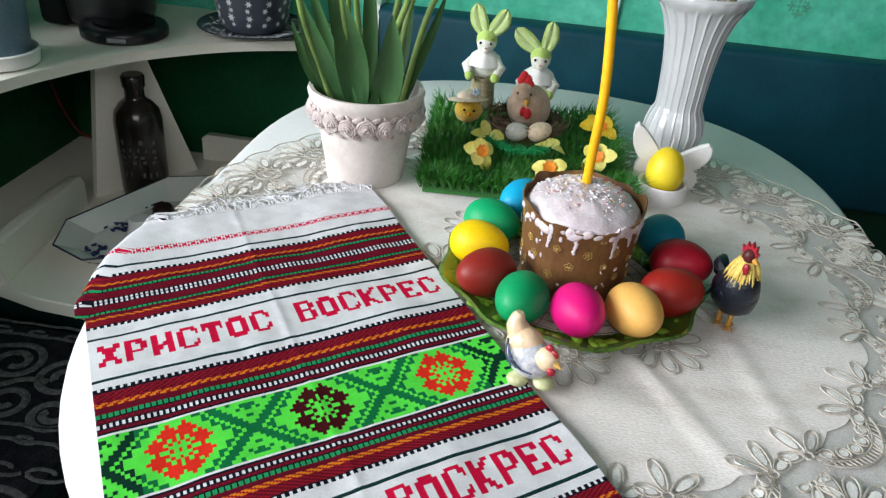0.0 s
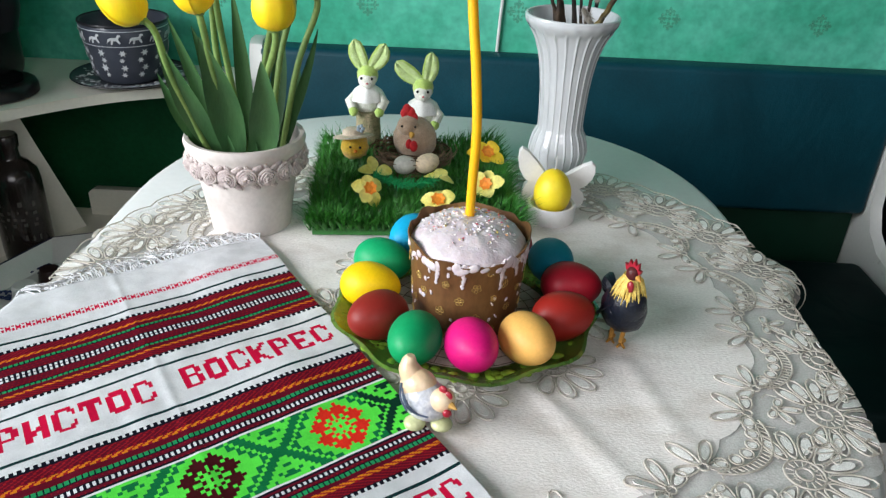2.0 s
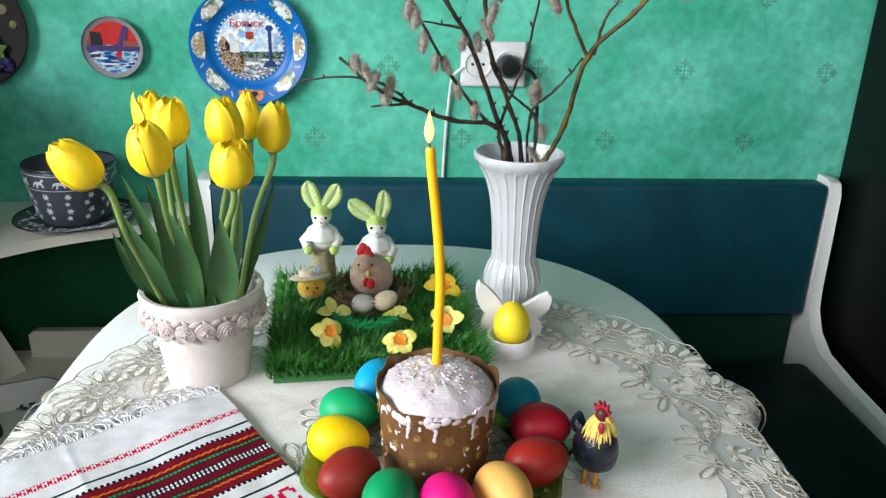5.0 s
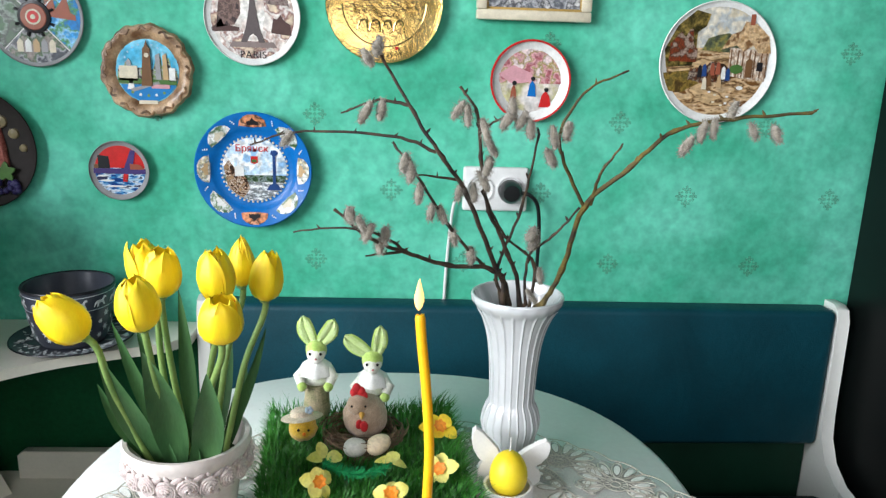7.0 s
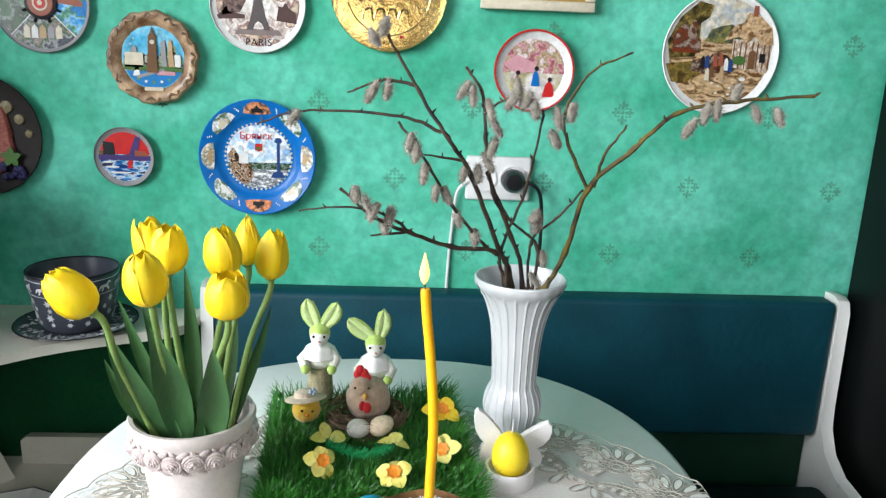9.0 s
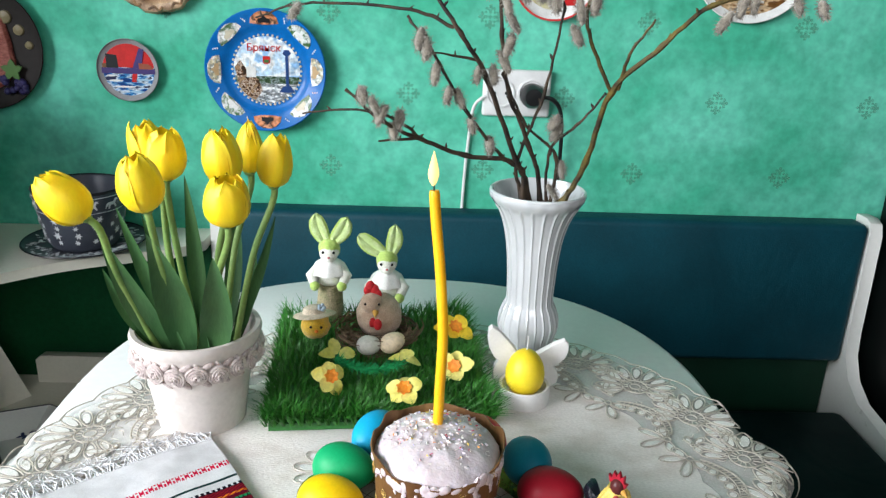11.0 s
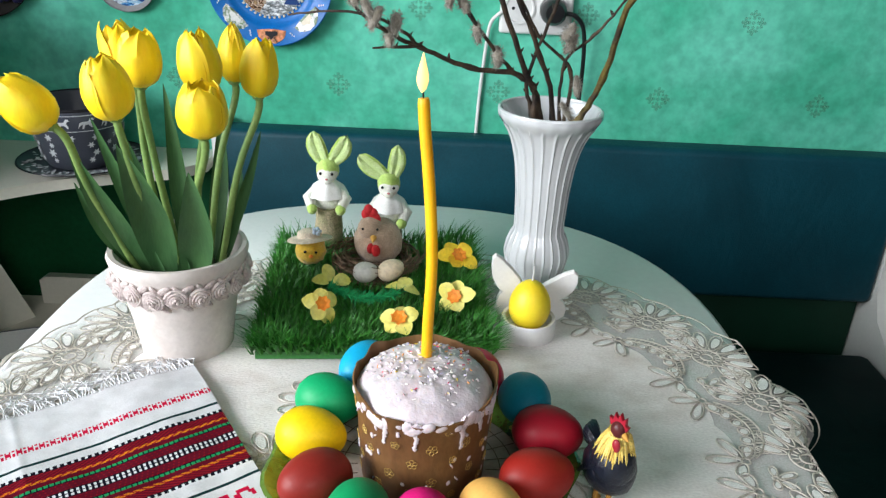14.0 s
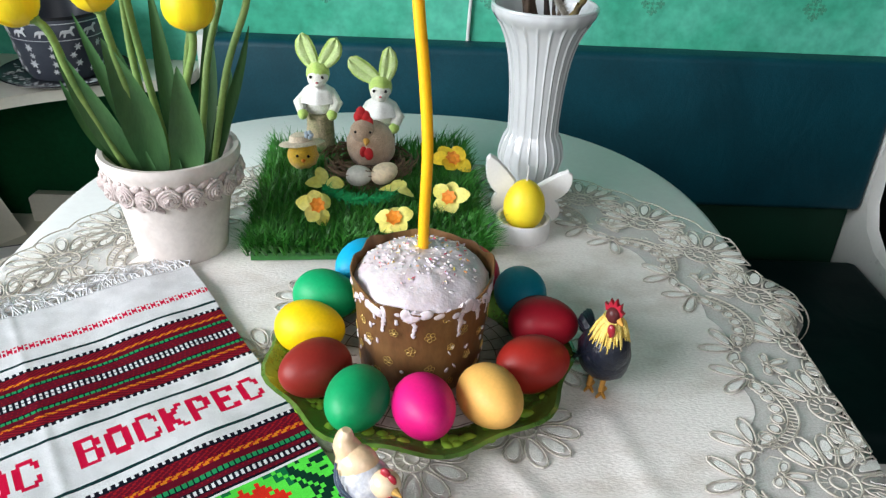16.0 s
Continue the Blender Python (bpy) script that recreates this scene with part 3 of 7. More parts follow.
def petal_loop(cx, cy, ang, l, w, m=10):
    return [(cx + l * (0.5 - 0.5 * math.cos(t)) * math.cos(ang) - w * math.sin(t) * (0.6 + 0.4 * (0.5 - 0.5 * math.cos(t))) * math.sin(ang),
             cy + l * (0.5 - 0.5 * math.cos(t)) * math.sin(ang) + w * math.sin(t) * (0.6 + 0.4 * (0.5 - 0.5 * math.cos(t))) * math.cos(ang))
            for t in [2 * math.pi * k / m for k in range(m)]]


def lace_fan(cx, cy, ang, size, count=11, spread=250):
    """Daisy fan: looped petals with soft fillings round a ringed eye."""
    g, s = G(), G()
    for k in range(count):
        b = radians(-spread / 2 + spread * k / (count - 1))
        a = ang + b
        l = size * (0.60 + 0.14 * math.cos(b * 0.8))
        bx, by = cx + size * 0.34 * math.cos(a), cy + size * 0.34 * math.sin(a)
        w = (size * 0.34 + l * 0.7) * radians(spread) / (count - 1) * 0.44
        loop = petal_loop(bx, by, a, l, w, 12)
        g.cord(loop, 0.0016, 0.0008, closed=True)
        s.prism([(bx + l * 0.5 * math.cos(a) + 0.62 * (x - bx - l * 0.5 * math.cos(a)), by + l * 0.5 * math.sin(a) + 0.62 * (y - by - l * 0.5 * math.sin(a))) for x, y in loop], 0.0006)
    for r, w in ((0.31, 0.0018), (0.13, 0.0016)):
        g.cord([(cx + size * r * math.cos(t), cy + size * r * math.sin(t)) for t in [k * math.pi / 9 for k in range(18)]], w, 0.0009, closed=True)
    for k in range(14):
        t = k * math.pi / 7
        g.cord([(cx + size * 0.17 * math.cos(t), cy + size * 0.17 * math.sin(t)), (cx + size * 0.28 * math.cos(t), cy + size * 0.28 * math.sin(t))], 0.0011, 0.0006)
    return g, s


def lace_sprig(cx, cy, ang, size):
    """Small sprig of four leaves, each with a filled middle."""
    g, s = G(), G()
    for da, k in ((-95, 0.62), (-38, 0.95), (22, 1.0), (85, 0.66)):
        a = ang + radians(da)
        loop = petal_loop(cx + size * 0.10 * math.cos(a), cy + size * 0.10 * math.sin(a), a, size * k, size * 0.21, 12)
        g.cord(loop, 0.0016, 0.0008, closed=True)
        mx, my = sum(p[0] for p in loop) / 12, sum(p[1] for p in loop) / 12
        s.prism([(mx + 0.6 * (x - mx), my + 0.6 * (y - my)) for x, y in loop], 0.0006)
    g.cord([(cx + size * 0.13 * math.cos(t), cy + size * 0.13 * math.sin(t)) for t in [k * math.pi / 5 for k in range(10)]], 0.0016, 0.0009, closed=True)
    return g, s


def polar(r, a):
    return (CX + r * math.cos(a), CY + r * math.sin(a))


def lace_part(name, g, s):
    o = part(name, on_cloth(g), M["cord"], cloth)
    part("filling", on_cloth(s, 0.0006), M["cordgrey"], o, "pale thread filling")


# outer row: daisy fans leaning along the hem
N_FAN = 27
for k in range(N_FAN):
    a = radians(1.2 + 360 * k / N_FAN)
    lace_part("lace_flower", *lace_fan(*polar(0.339, a), a + 0.55, 0.047))
    lace_part("lace_leaf", *lace_sprig(*polar(0.352, a + radians(6.8)), a + math.pi + 0.3, 0.020))
# inner row: paired sprigs joined by laddered scrolls
N_PAIR = 15
for k in range(N_PAIR):
    a = radians(20.5 + 24 * k)
    for e in (-1, 1):
        lace_part("lace_sprig", *lace_sprig(*polar(0.285, a + e * radians(3.6)), a + math.pi - e * 0.35, 0.030))
    lace_part("lace_leaf", *lace_sprig(*polar(0.303, a), a, 0.019))
    line = [(t, polar(0.287 + 0.020 * math.sin(math.pi * t) ** 0.8, a + radians(4.4 + 15.2 * t)), polar(0.294 + 0.021 * math.sin(math.pi * t) ** 0.8, a + radians(4.4 + 15.2 * t))) for t in [i / 20 for i in range(21)]]
    g, s = G(), G()
    g.cord([p for t, p, q in line], 0.0016, 0.0008)
    g.cord([q for t, p, q in line], 0.0019, 0.0009)
    for t, p, q in line[1:-1]:
        g.cord([p, q], 0.0009, 0.0006)
    for t, p, q in line[3:-2:3]:
        b = math.atan2(p[1] - CY, p[0] - CX)
        cx, cy = p[0] - 0.0072 * math.cos(b), p[1] - 0.0072 * math.sin(b)
        g.cord([(cx + 0.0052 * math.cos(u), cy + 0.0052 * math.sin(u)) for u in [w * math.pi / 5 for w in range(10)]], 0.0015, 0.0008, closed=True)
        s.prism([(cx + 0.0034 * math.cos(u), cy + 0.0034 * math.sin(u)) for u in [w * math.pi / 4 for w in range(8)]], 0.0006)
    lace_part("lace_scroll", g, s)
# hem cord along the scallops and fine bars between the motifs
hem = G().cord([polar(RO - 0.004 + 0.006 * abs(math.sin(0.5 * 2 * N_FAN * a)), a) for a in [2 * math.pi * i / 540 for i in range(540)]], 0.0017, 0.0008, closed=True)
part("hem_cord", on_cloth(hem), M["cord"], cloth)
rng = random.Random(5)
web = G()
for k in range(420):
    a, r, b, l = rng.uniform(0, 2 * math.pi), rng.uniform(RI + 0.03, RO - 0.014), rng.uniform(0, 6.28), rng.uniform(0.004, 0.010)
    x, y = polar(r, a)
    web.cord([(x, y), (x + l * math.cos(b), y + l * math.sin(b)), (x + 1.6 * l * math.cos(b + 0.5), y + 1.6 * l * math.sin(b + 0.5))], 0.0009, 0.0006)
tagged(part("lace_web", on_cloth(web), M["cord"], cloth), kind="stuff")
# open petal loops of the lace medallion under the dish
for k in range(8):
    a = 2 * math.pi * k / 8 - 1.53
    lace_part("lace_flower", *lace_fan(0.500 + 0.112 * math.cos(a), 0.560 + 0.112 * math.sin(a), a, 0.040, 7, 190))

# ---- embroidered towel ----
FONT = {
    "Х": "110011 111111 011110 001100 001100 011110 110011 110011", "Р": "111110 110111 110011 110011 111110 110000 110000 110000",
    "И": "110011 110011 110011 110111 111111 111011 110011 110011", "С": "011110 110011 110001 110000 110000 110001 110011 011110",
    "Т": "111111 111111 101101 001100 001100 001100 001100 001100", "О": "011110 111111 110011 110011 110011 110011 111111 011110",
    "В": "111110 110011 110011 111110 110011 110011 110011 111110", "К": "110011 110110 111100 111000 111000 111100 110110 110011",
    "Е": "111111 110011 110000 111100 111100 110000 110011 111111"}
TEXT = "ХРИСТОС ВОСКРЕС"
TW, TL, CELL = 0.2985, 0.60, 0.001
thread_cols = dict(white=(0.73, 0.735, 0.755), red=(0.60, 0.008, 0.050), maroon=(0.12, 0.007, 0.018), orange=(0.68, 0.20, 0.015), green=(0.02, 0.28, 0.10),
                   lime=(0.10, 0.74, 0.07), dkgreen=(0.006, 0.04, 0.022), black=(0.008, 0.009, 0.016), ruby=(0.70, 0.03, 0.016), plum=(0.055, 0.008, 0.010), brick=(0.30, 0.012, 0.018),
                   teal=(0.008, 0.045, 0.042), pine=(0.008, 0.16, 0.05))
THREADS = list(thread_cols)
thread_mats = [mat("thread_" + k, c, tuple(x * 0.85 for x in c), 0.85, scale=70, fine=1500, grain=0.14, bump=0.22, ior=1.08, stretch=(1, 1, 1)) for k, c in thread_cols.items()]


def stripes(i, w, flip, dots=0.94):
    """Woven band: i is the column, w from 0 to 1 across a half band, dots where the white stitches run."""
    w = 1 - w if flip else w
    k = int(w * 34)
    if abs(w - dots) < 0.045:
        return "white" if i % 4 < 2 else "black"
    if abs(w - dots) < 0.075:
        return "black"
    if w < 0.24:
        return "brick" if (i // 2 + k) % 3 == 0 else "maroon"
    if w < 0.335:
        return "orange" if (i + 2 * k) % 7 < 4 else "brick"
    if w < 0.47:
        return "maroon"
    if w < 0.56:
        return "green" if i % 4 < 3 else "black"
    if w < 0.60:
        return "black"
    return "brick" if (i + k) % 4 == 0 and k % 3 == 0 else "maroon"


ROSE = ("10100100", "00011110", "10101111", "01011110", "01110100", "11111000", "01110000", "00100000")  # quarter, from the middle outwards


def panel(u, v):
    """Green middle panel: three flowers between stepped lattices."""
    dv = v - 0.307
    b = int(abs(dv) / 0.0034 + 0.5)
    for c, col in ((0.048, "ruby"), (0.145, "plum"), (0.243, "ruby")):
        a = int(abs(u - c) / 0.0029 + 0.5)
        if a < 8 and b < 8 and ROSE[b][a] == "1":
            return col
    near = min(abs(u - m) for m in (-0.001, 0.0965, 0.194, 0.292))
    a = int(near / 0.0029)
    dark = u < 0.022 or u > 0.270
    d = a - b
    if d in (-1, 0, 1) or (d == 4 and b % 2 == 0) or d == 3 or (d == -4 and a % 2 == 0) or (d < -5 and b < 8):
        return "dkgreen" if dark else "pine"
    return "lime"


def thread(u, v, i, j):
    """Colour of the cell at u (from the left edge) and v (from the fringe)."""
    if 0.046 < v < 0.054:
        k, r = i % 8, int((v - 0.046) / 0.002)
        return "red" if (k < 4 and (r in (1, 2) or k % 3 == 0)) or (k in (5, 6) and r != 1) else "white"
    for line in (0.0690, 0.1680, 0.2205, 0.3860, 0.4320, 0.5420):
        if line < v < line + 0.0034:
            return ("teal" if (i // 2 + j) % 3 else "black") if line + 0.0004 < v or i % 4 < 2 else "white"
    for a, b in ((0.084, 0.151), (0.446, 0.513)):
        if a < v < b:
            mid = (a + b) / 2
            return stripes(i, (v - a) / (mid - a), False) if v < mid else stripes(i, (v - mid) / (b - mid), True)
    for e, way in ((0.084, -1), (0.151, 1), (0.446, -1), (0.513, 1), (0.236, -1), (0.371, 1)):
        q = (v - e) * way
        if 0 <= q < 0.0015 or (0 <= q < 0.0045 and i % 5 < 3):
            return "black"
    if 0.236 < v < 0.278:
        return stripes(i, (v - 0.236) / 0.042, False, 0.76) if v < 0.2745 else ("black" if v < 0.2762 else "white")
    if 0.336 < v < 0.371:
        return stripes(i, (v - 0.336) / 0.035, True, 0.76) if v > 0.3395 else ("black" if v > 0.3378 else "white")
    if 0.278 <= v <= 0.336:
        return panel(u, v)
    for top in (0.1805, 0.3950):
        if top <= v < top + 0.027:
            k = (u - 0.006) / 0.0190
            c = int(k)
            if 0 <= c < len(TEXT) and TEXT[c] != " " and k >= 0:
                px = int((u - 0.006 - c * 0.0190) / 0.0027)
                py = int((v - top) / 0.0034)
                if px < 6 and py < 8 and FONT[TEXT[c]].split()[py][px] == "1":
                    return "red"
    return "white"


CORNER = Vector((0.289, 0.681))
UL, VL = Vector((-0.797, -0.604)), Vector((0.556, -0.831))


def towel_point(u, v):
    """u from the left edge, v from the fringe."""
    p = CORNER + UL * (TW - u) + VL * v
    x, y = p
    z = 0.0092 + 0.0026 * noise.noise(Vector((x * 13, y * 13, 3))) + 0.0009 * noise.noise(Vector((x * 40, y * 40, 8))) + 0.0012 * math.sin(v * 34 + 1.5 * math.sin(u * 11))
    crease = 0.0006 * math.exp(-((u - 0.145) / 0.004) ** 2)
    return drape(x, y, z + crease, 0.010)


towel = thing("embroidered_towel", (0.25, 0.42, TOP), "white woven towel with red lettering and folk bands on the table", "towel")
nu, nv = int(TW / CELL), int(TL / CELL)
g = G()
g.v = [towel_point(i * CELL, j * CELL) for j in range(nv + 1) for i in range(nu + 1)]
for j in range(nv):
    for i in range(nu):
        q = j * (nu + 1) + i
        g.f.append((q, q + nu + 1, q + nu + 2, q + 1))
        g.mi.append(THREADS.index(thread((i + 0.5) * CELL, (j + 0.5) * CELL, i, j)))
part("cloth", g, thread_mats, towel)
fr = G()
rng = random.Random(2)
for k in range(230):
    u = TW * (k + rng.random()) / 230
    a = Vector(towel_point(u, 0.002))
    L = rng.uniform(0.016, 0.032) * (1.0 if u > 0.11 else 0.4)
    pts = [a]
    for s in range(1, 4):
        q = towel_point(u + rng.uniform(-0.005, 0.005) * s, -L * s / 3)
        pts.append(Vector(q) + Vector((0, 0, rng.uniform(-0.001, 0.002))))
    fr.tube(pts, [0.0007, 0.0006, 0.0005, 0.0003], 4)
tagged(part("fringe", fr, thread_mats[0], towel, "frayed white fringe"), kind="stuff")

# ---- dish, eggs, cake ----
PX, PY = 0.507, 0.553
dish = thing("glass_dish", (PX, PY, TOP), "green pressed glass dish with leaf relief and wavy rim", "dish")
wavy = lambda a, z: 1 + (0.035 * math.cos(9 * a) if z > 0.0042 else 0.0)
part("bowl", G().lathe([(0.075, 0.0030), (0.085, 0.0042), (0.105, 0.0095), (0.115, 0.0165), (0.1195, 0.0200), (0.1165, 0.0210), (0.102, 0.0130), (0.085, 0.0070), (0.02, 0.0062)],
                       (PX, PY, TOP), 72, wob=wavy), M["glass_green"], dish)
rng = random.Random(8)
vine = G()
for k in range(95):
    a, r = rng.uniform(0, 6.283), rng.uniform(0.090, 0.111)
    z = TOP + 0.0080 + (r - 0.085) / 0.037 * 0.0110
    vine.ell((PX + r * math.cos(a), PY + r * math.sin(a), z), (rng.uniform(0.004, 0.007), rng.uniform(0.003, 0.005), 0.0016), (0, 0, math.degrees(a) + rng.uniform(-50, 50)), 8, 4)
tagged(part("leaf_relief", vine, M["vine"], dish), kind="stuff")
liner = G().lathe([(0.001, 0.0064), (0.084, 0.0074), (0.083, 0.0082), (0.001, 0.0072)], (PX, PY, TOP), 36)
part("liner", liner, M["mesh"], dish, "pinkish paper liner with brown lines")
for k in range(30):
    a = 2 * math.pi * k / 30
    part("liner_line", G().tube([(PX + r * math.cos(a), PY + r * math.sin(a), TOP + 0.0082) for r in (0.05, 0.082)], 0.0004, 4), M["brownline"], dish)
for r in (0.062, 0.073, 0.083):
    part("liner_line", G().tube([(PX + r * math.cos(a), PY + r * math.sin(a), TOP + 0.0082) for a in [2 * math.pi * i / 36 for i in range(37)]], 0.0004, 4), M["brownline"], dish)

EGGS = [  # x, y, colour, tilt and turn of the long axis, label
    (0.427, 0.604, (0.004, 0.36, 0.13), (90, 0, 78), "green"), (0.420, 0.560, (0.90, 0.60, 0.003), (90, 0, 82), "bright yellow"),
    (0.432, 0.506, (0.25, 0.018, 0.012), (84, 0, -52), "dark red-brown"), (0.465, 0.472, (0.003, 0.32, 0.11), (82, 0, -18), "green"),
    (0.512, 0.465, (0.74, 0.006, 0.19), (78, 0, 16), "magenta pink"), (0.558, 0.478, (0.85, 0.47, 0.12), (80, 0, 28), "pale golden orange"),
    (0.592, 0.518, (0.30, 0.016, 0.010), (84, 0, 105), "red-brown"), (0.605, 0.569, (0.36, 0.006, 0.020), (86, 0, 78), "crimson"),
    (0.590, 0.606, (0.004, 0.20, 0.29), (76, 0, 8), "teal blue"), (0.552, 0.645, (0.58, 0.010, 0.05), (86, 0, 30), "crimson pink"),
    (0.453, 0.647, (0.005, 0.36, 0.62), (86, 0, -30), "sky blue")]
for x, y, col, rot, word in EGGS:
    m = mat("dyed_egg", col, tuple(c * 0.82 for c in col), 0.5, scale=26, fine=420, grain=0.05, bump=0.04, coat=0.04, ior=1.35, sss=0.0)
    tilt = radians(rot[0])
    hz = 0.0215 * math.sin(tilt) + 0.0272 * abs(math.cos(tilt))
    r = math.hypot(x - PX, y - PY)
    z0 = 0.0080 if r < 0.086 else 0.0080 + (r - 0.086) * 0.26
    solo("egg", G().ell((x, y, TOP + z0 + hz * 0.96), (0.0217, 0.0217, 0.0282), rot, 32, 22, egg=0.10), m, word + " dyed egg lying on the green glass dish", "egg", "eggs round the cake")

KX, KY, KR = 0.507, 0.556, 0.0555
cake = thing("easter_cake", (KX, KY, TOP), "iced cake with sprinkles in a brown gold-printed paper case", "cake")
KB = TOP + 0.013
paper_wob = lambda a, z: 1 + 0.010 * math.sin(11 * a) * max(0, (z - 0.03) / 0.05) + 0.012 * math.sin(3 * a + 1)
v, f, n = [], [], 96
prof = [(0.0515, -0.0055), (0.053, 0.02), (0.0545, 0.045), (0.0555, 0.062), (0.057, 0.074), (0.0585, 0.083), (0.0575, 0.0835), (0.0555, 0.074), (0.054, 0.062)]
for j, (r, z) in enumerate(prof):
    for i in range(n):
        a = 2 * math.pi * i / n
        zz = z + (0.006 * noise.noise(Vector((math.cos(a) * 2.5, math.sin(a) * 2.5, 3))) + 0.002 * math.sin(9 * a) if j > 3 else 0)
        zz -= 0.0075 * max(0.0, -math.sin(a)) ** 1.5 if j > 3 else 0
        rr = r * paper_wob(a, z) + (0.0025 * noise.noise(Vector((math.cos(a) * 4, math.sin(a) * 4, 9))) if j > 3 else 0)
        v.append((KX + rr * math.cos(a), KY + rr * math.sin(a), KB + zz))
for j in range(len(prof) - 1):
    f += [(j * n + i, j * n + (i + 1) % n, (j + 1) * n + (i + 1) % n, (j + 1) * n + i) for i in range(n)]
f.append(tuple(range(n - 1, -1, -1)))
case = part("paper_case", G().add(v, f), M["paper"], cake)


def on_case(a, z, lift=0.0008):
    r = 0.0515 + (z / 0.083) * 0.0065
    r = r * paper_wob(a, z) + lift
    return Vector((KX + r * math.cos(a), KY + r * math.sin(a), KB + z))


rng = random.Random(3)
for row in range(5):
    for k in range(11):
        a0, z0, s = 2 * math.pi * (k + 0.5 * (row % 2)) / 11 + rng.uniform(-.09, .09), 0.008 + row * 0.0155 + rng.uniform(-.003, .003), rng.uniform(0.0032, 0.0048)
        gold, turn = G(), rng.random()
        for p in range(5):
            b = p * 2 * math.pi / 5 + turn
            ring = [on_case(a0 + (s * math.cos(b) * (0.62 + 0.4 * math.cos(t)) - 0.40 * s * math.sin(t) * math.sin(b)) / 0.056,
                            z0 + s * math.sin(b) * (0.62 + 0.4 * math.cos(t)) + 0.40 * s * math.sin(t) * math.cos(b), 0.0006) for t in [w * math.pi / 4 for w in range(9)]]
            gold.tube(ring, 0.00026, 3)
        part("gold_flower", gold, M["gold"], case)
v, f, nr, n = [], [], 16, 80
for j in range(nr + 1):
    q = j / nr
    for i in range(n):
        a = 2 * math.pi * i / n
        r = (0.0545 + 0.0035 * max(0.0, -math.sin(a))) * q
        z = 0.094 - 0.017 * q ** 2.6 + 0.0016 * noise.noise(Vector((r * 190 * math.cos(a), r * 190 * math.sin(a), 5))) + 0.0022 * noise.noise(Vector((r * 60 * math.cos(a), r * 60 * math.sin(a), 2))) - 0.006 * max(0, q - 0.9) * 10 * 0.5
        v.append((KX + r * math.cos(a), KY + r * math.sin(a), KB + z))
for j in range(nr):
    f += [(j * n + i, (j + 1) * n + i, (j + 1) * n + (i + 1) % n, j * n + (i + 1) % n) for i in range(n)]
icing = part("icing", G().add(v, f), M["icing"], cake)
part("crust", G().lathe([(0.050, 0.004), (0.0535, 0.05), (0.0535, 0.070)], (KX, KY, KB), 40), M["cake"], cake)
rng = random.Random(12)
for k in range(22):
    a = rng.uniform(math.pi, 2 * math.pi) if k < 18 else rng.uniform(0, math.pi)
    L = rng.choice((0.004, 0.007, 0.010, 0.014, 0.018, 0.025))
    z0, w = 0.079 + rng.uniform(-0.006, 0.001), rng.uniform(0.0018, 0.0036)
    steps, line, wide = 4 + int(L / 0.002), [], []
    for q in range(steps):
        t = q / (steps - 1)
        aa = a + rng.uniform(-0.02, 0.02) + 0.02 * math.sin(5 * t + k)
        line.append(on_case(aa, z0 - L * t, 0.0003))
        wide.append(w * (1.5 - 0.95 * t + (0.35 if q == steps - 2 else 0)) * rng.uniform(0.8, 1.15) * (0.55 if q == steps - 1 else 1) * 0.8)
    drip = G().tube(line, wide, 9)
    hub = Vector((KX, KY, 0))
    flat_v = []
    for x, y, z in drip.v:
        d = Vector((x, y, 0)) - hub
        rim = on_case(math.atan2(d.y, d.x), z - KB, 0.0) - hub
        lim = Vector((rim.x, rim.y, 0)).length
        flat_v.append((*(hub + d.normalized() * (lim + 0.32 * (d.length - lim)))[:2], z))
    drip.v = flat_v
    part("icing_drip", drip, M["icing"], icing)
for k in range(34):
    a, z = rng.uniform(3.3, 6.1), rng.uniform(0.006, 0.07)
    part("icing_spot", G().ell(on_case(a, z, 0.0), (rng.uniform(0.0007, 0.0026), 0.0009, rng.uniform(0.0008, 0.0030)), (0, rng.uniform(-40, 40), math.degrees(a) + 90), 7, 5, rough=0.4, seed=k), M["icing"], icing)
for k in range(15):
    a = 3.35 + 2.65 * (k + rng.uniform(0.1, 0.9)) / 15
    part("icing_spill", G().ell(on_case(a, 0.0735 + rng.uniform(-0.004, 0.0015), 0.0002), (rng.uniform(0.004, 0.0075), 0.0016, rng.uniform(0.0025, 0.0055)), (0, rng.uniform(-25, 25), math.degrees(a) + 90), 12, 8, rough=0.35, seed=k), M["icing"], icing)
for k in range(70):
    a, r = rng.uniform(0, 6.283), 0.046 * math.sqrt(rng.random())
    q = r / 0.0545
    part("icing_lump", G().ell((KX + r * math.cos(a), KY + r * math.sin(a), KB + 0.0942 - 0.017 * q ** 2.6), (rng.uniform(0.0012, 0.0032), rng.uniform(0.001, 0.002), rng.uniform(0.0008, 0.0014)), (rng.uniform(-20, 20), rng.uniform(-20, 20), rng.uniform(0, 180)), 8, 5, rough=0.4, seed=k), M["icing"], icing)
SPR = [(0.85, 0.80, 0.76), (0.70, 0.04, 0.12), (0.85, 0.35, 0.05), (0.80, 0.62, 0.08), (0.55, 0.50, 0.72), (0.85, 0.55, 0.55)]
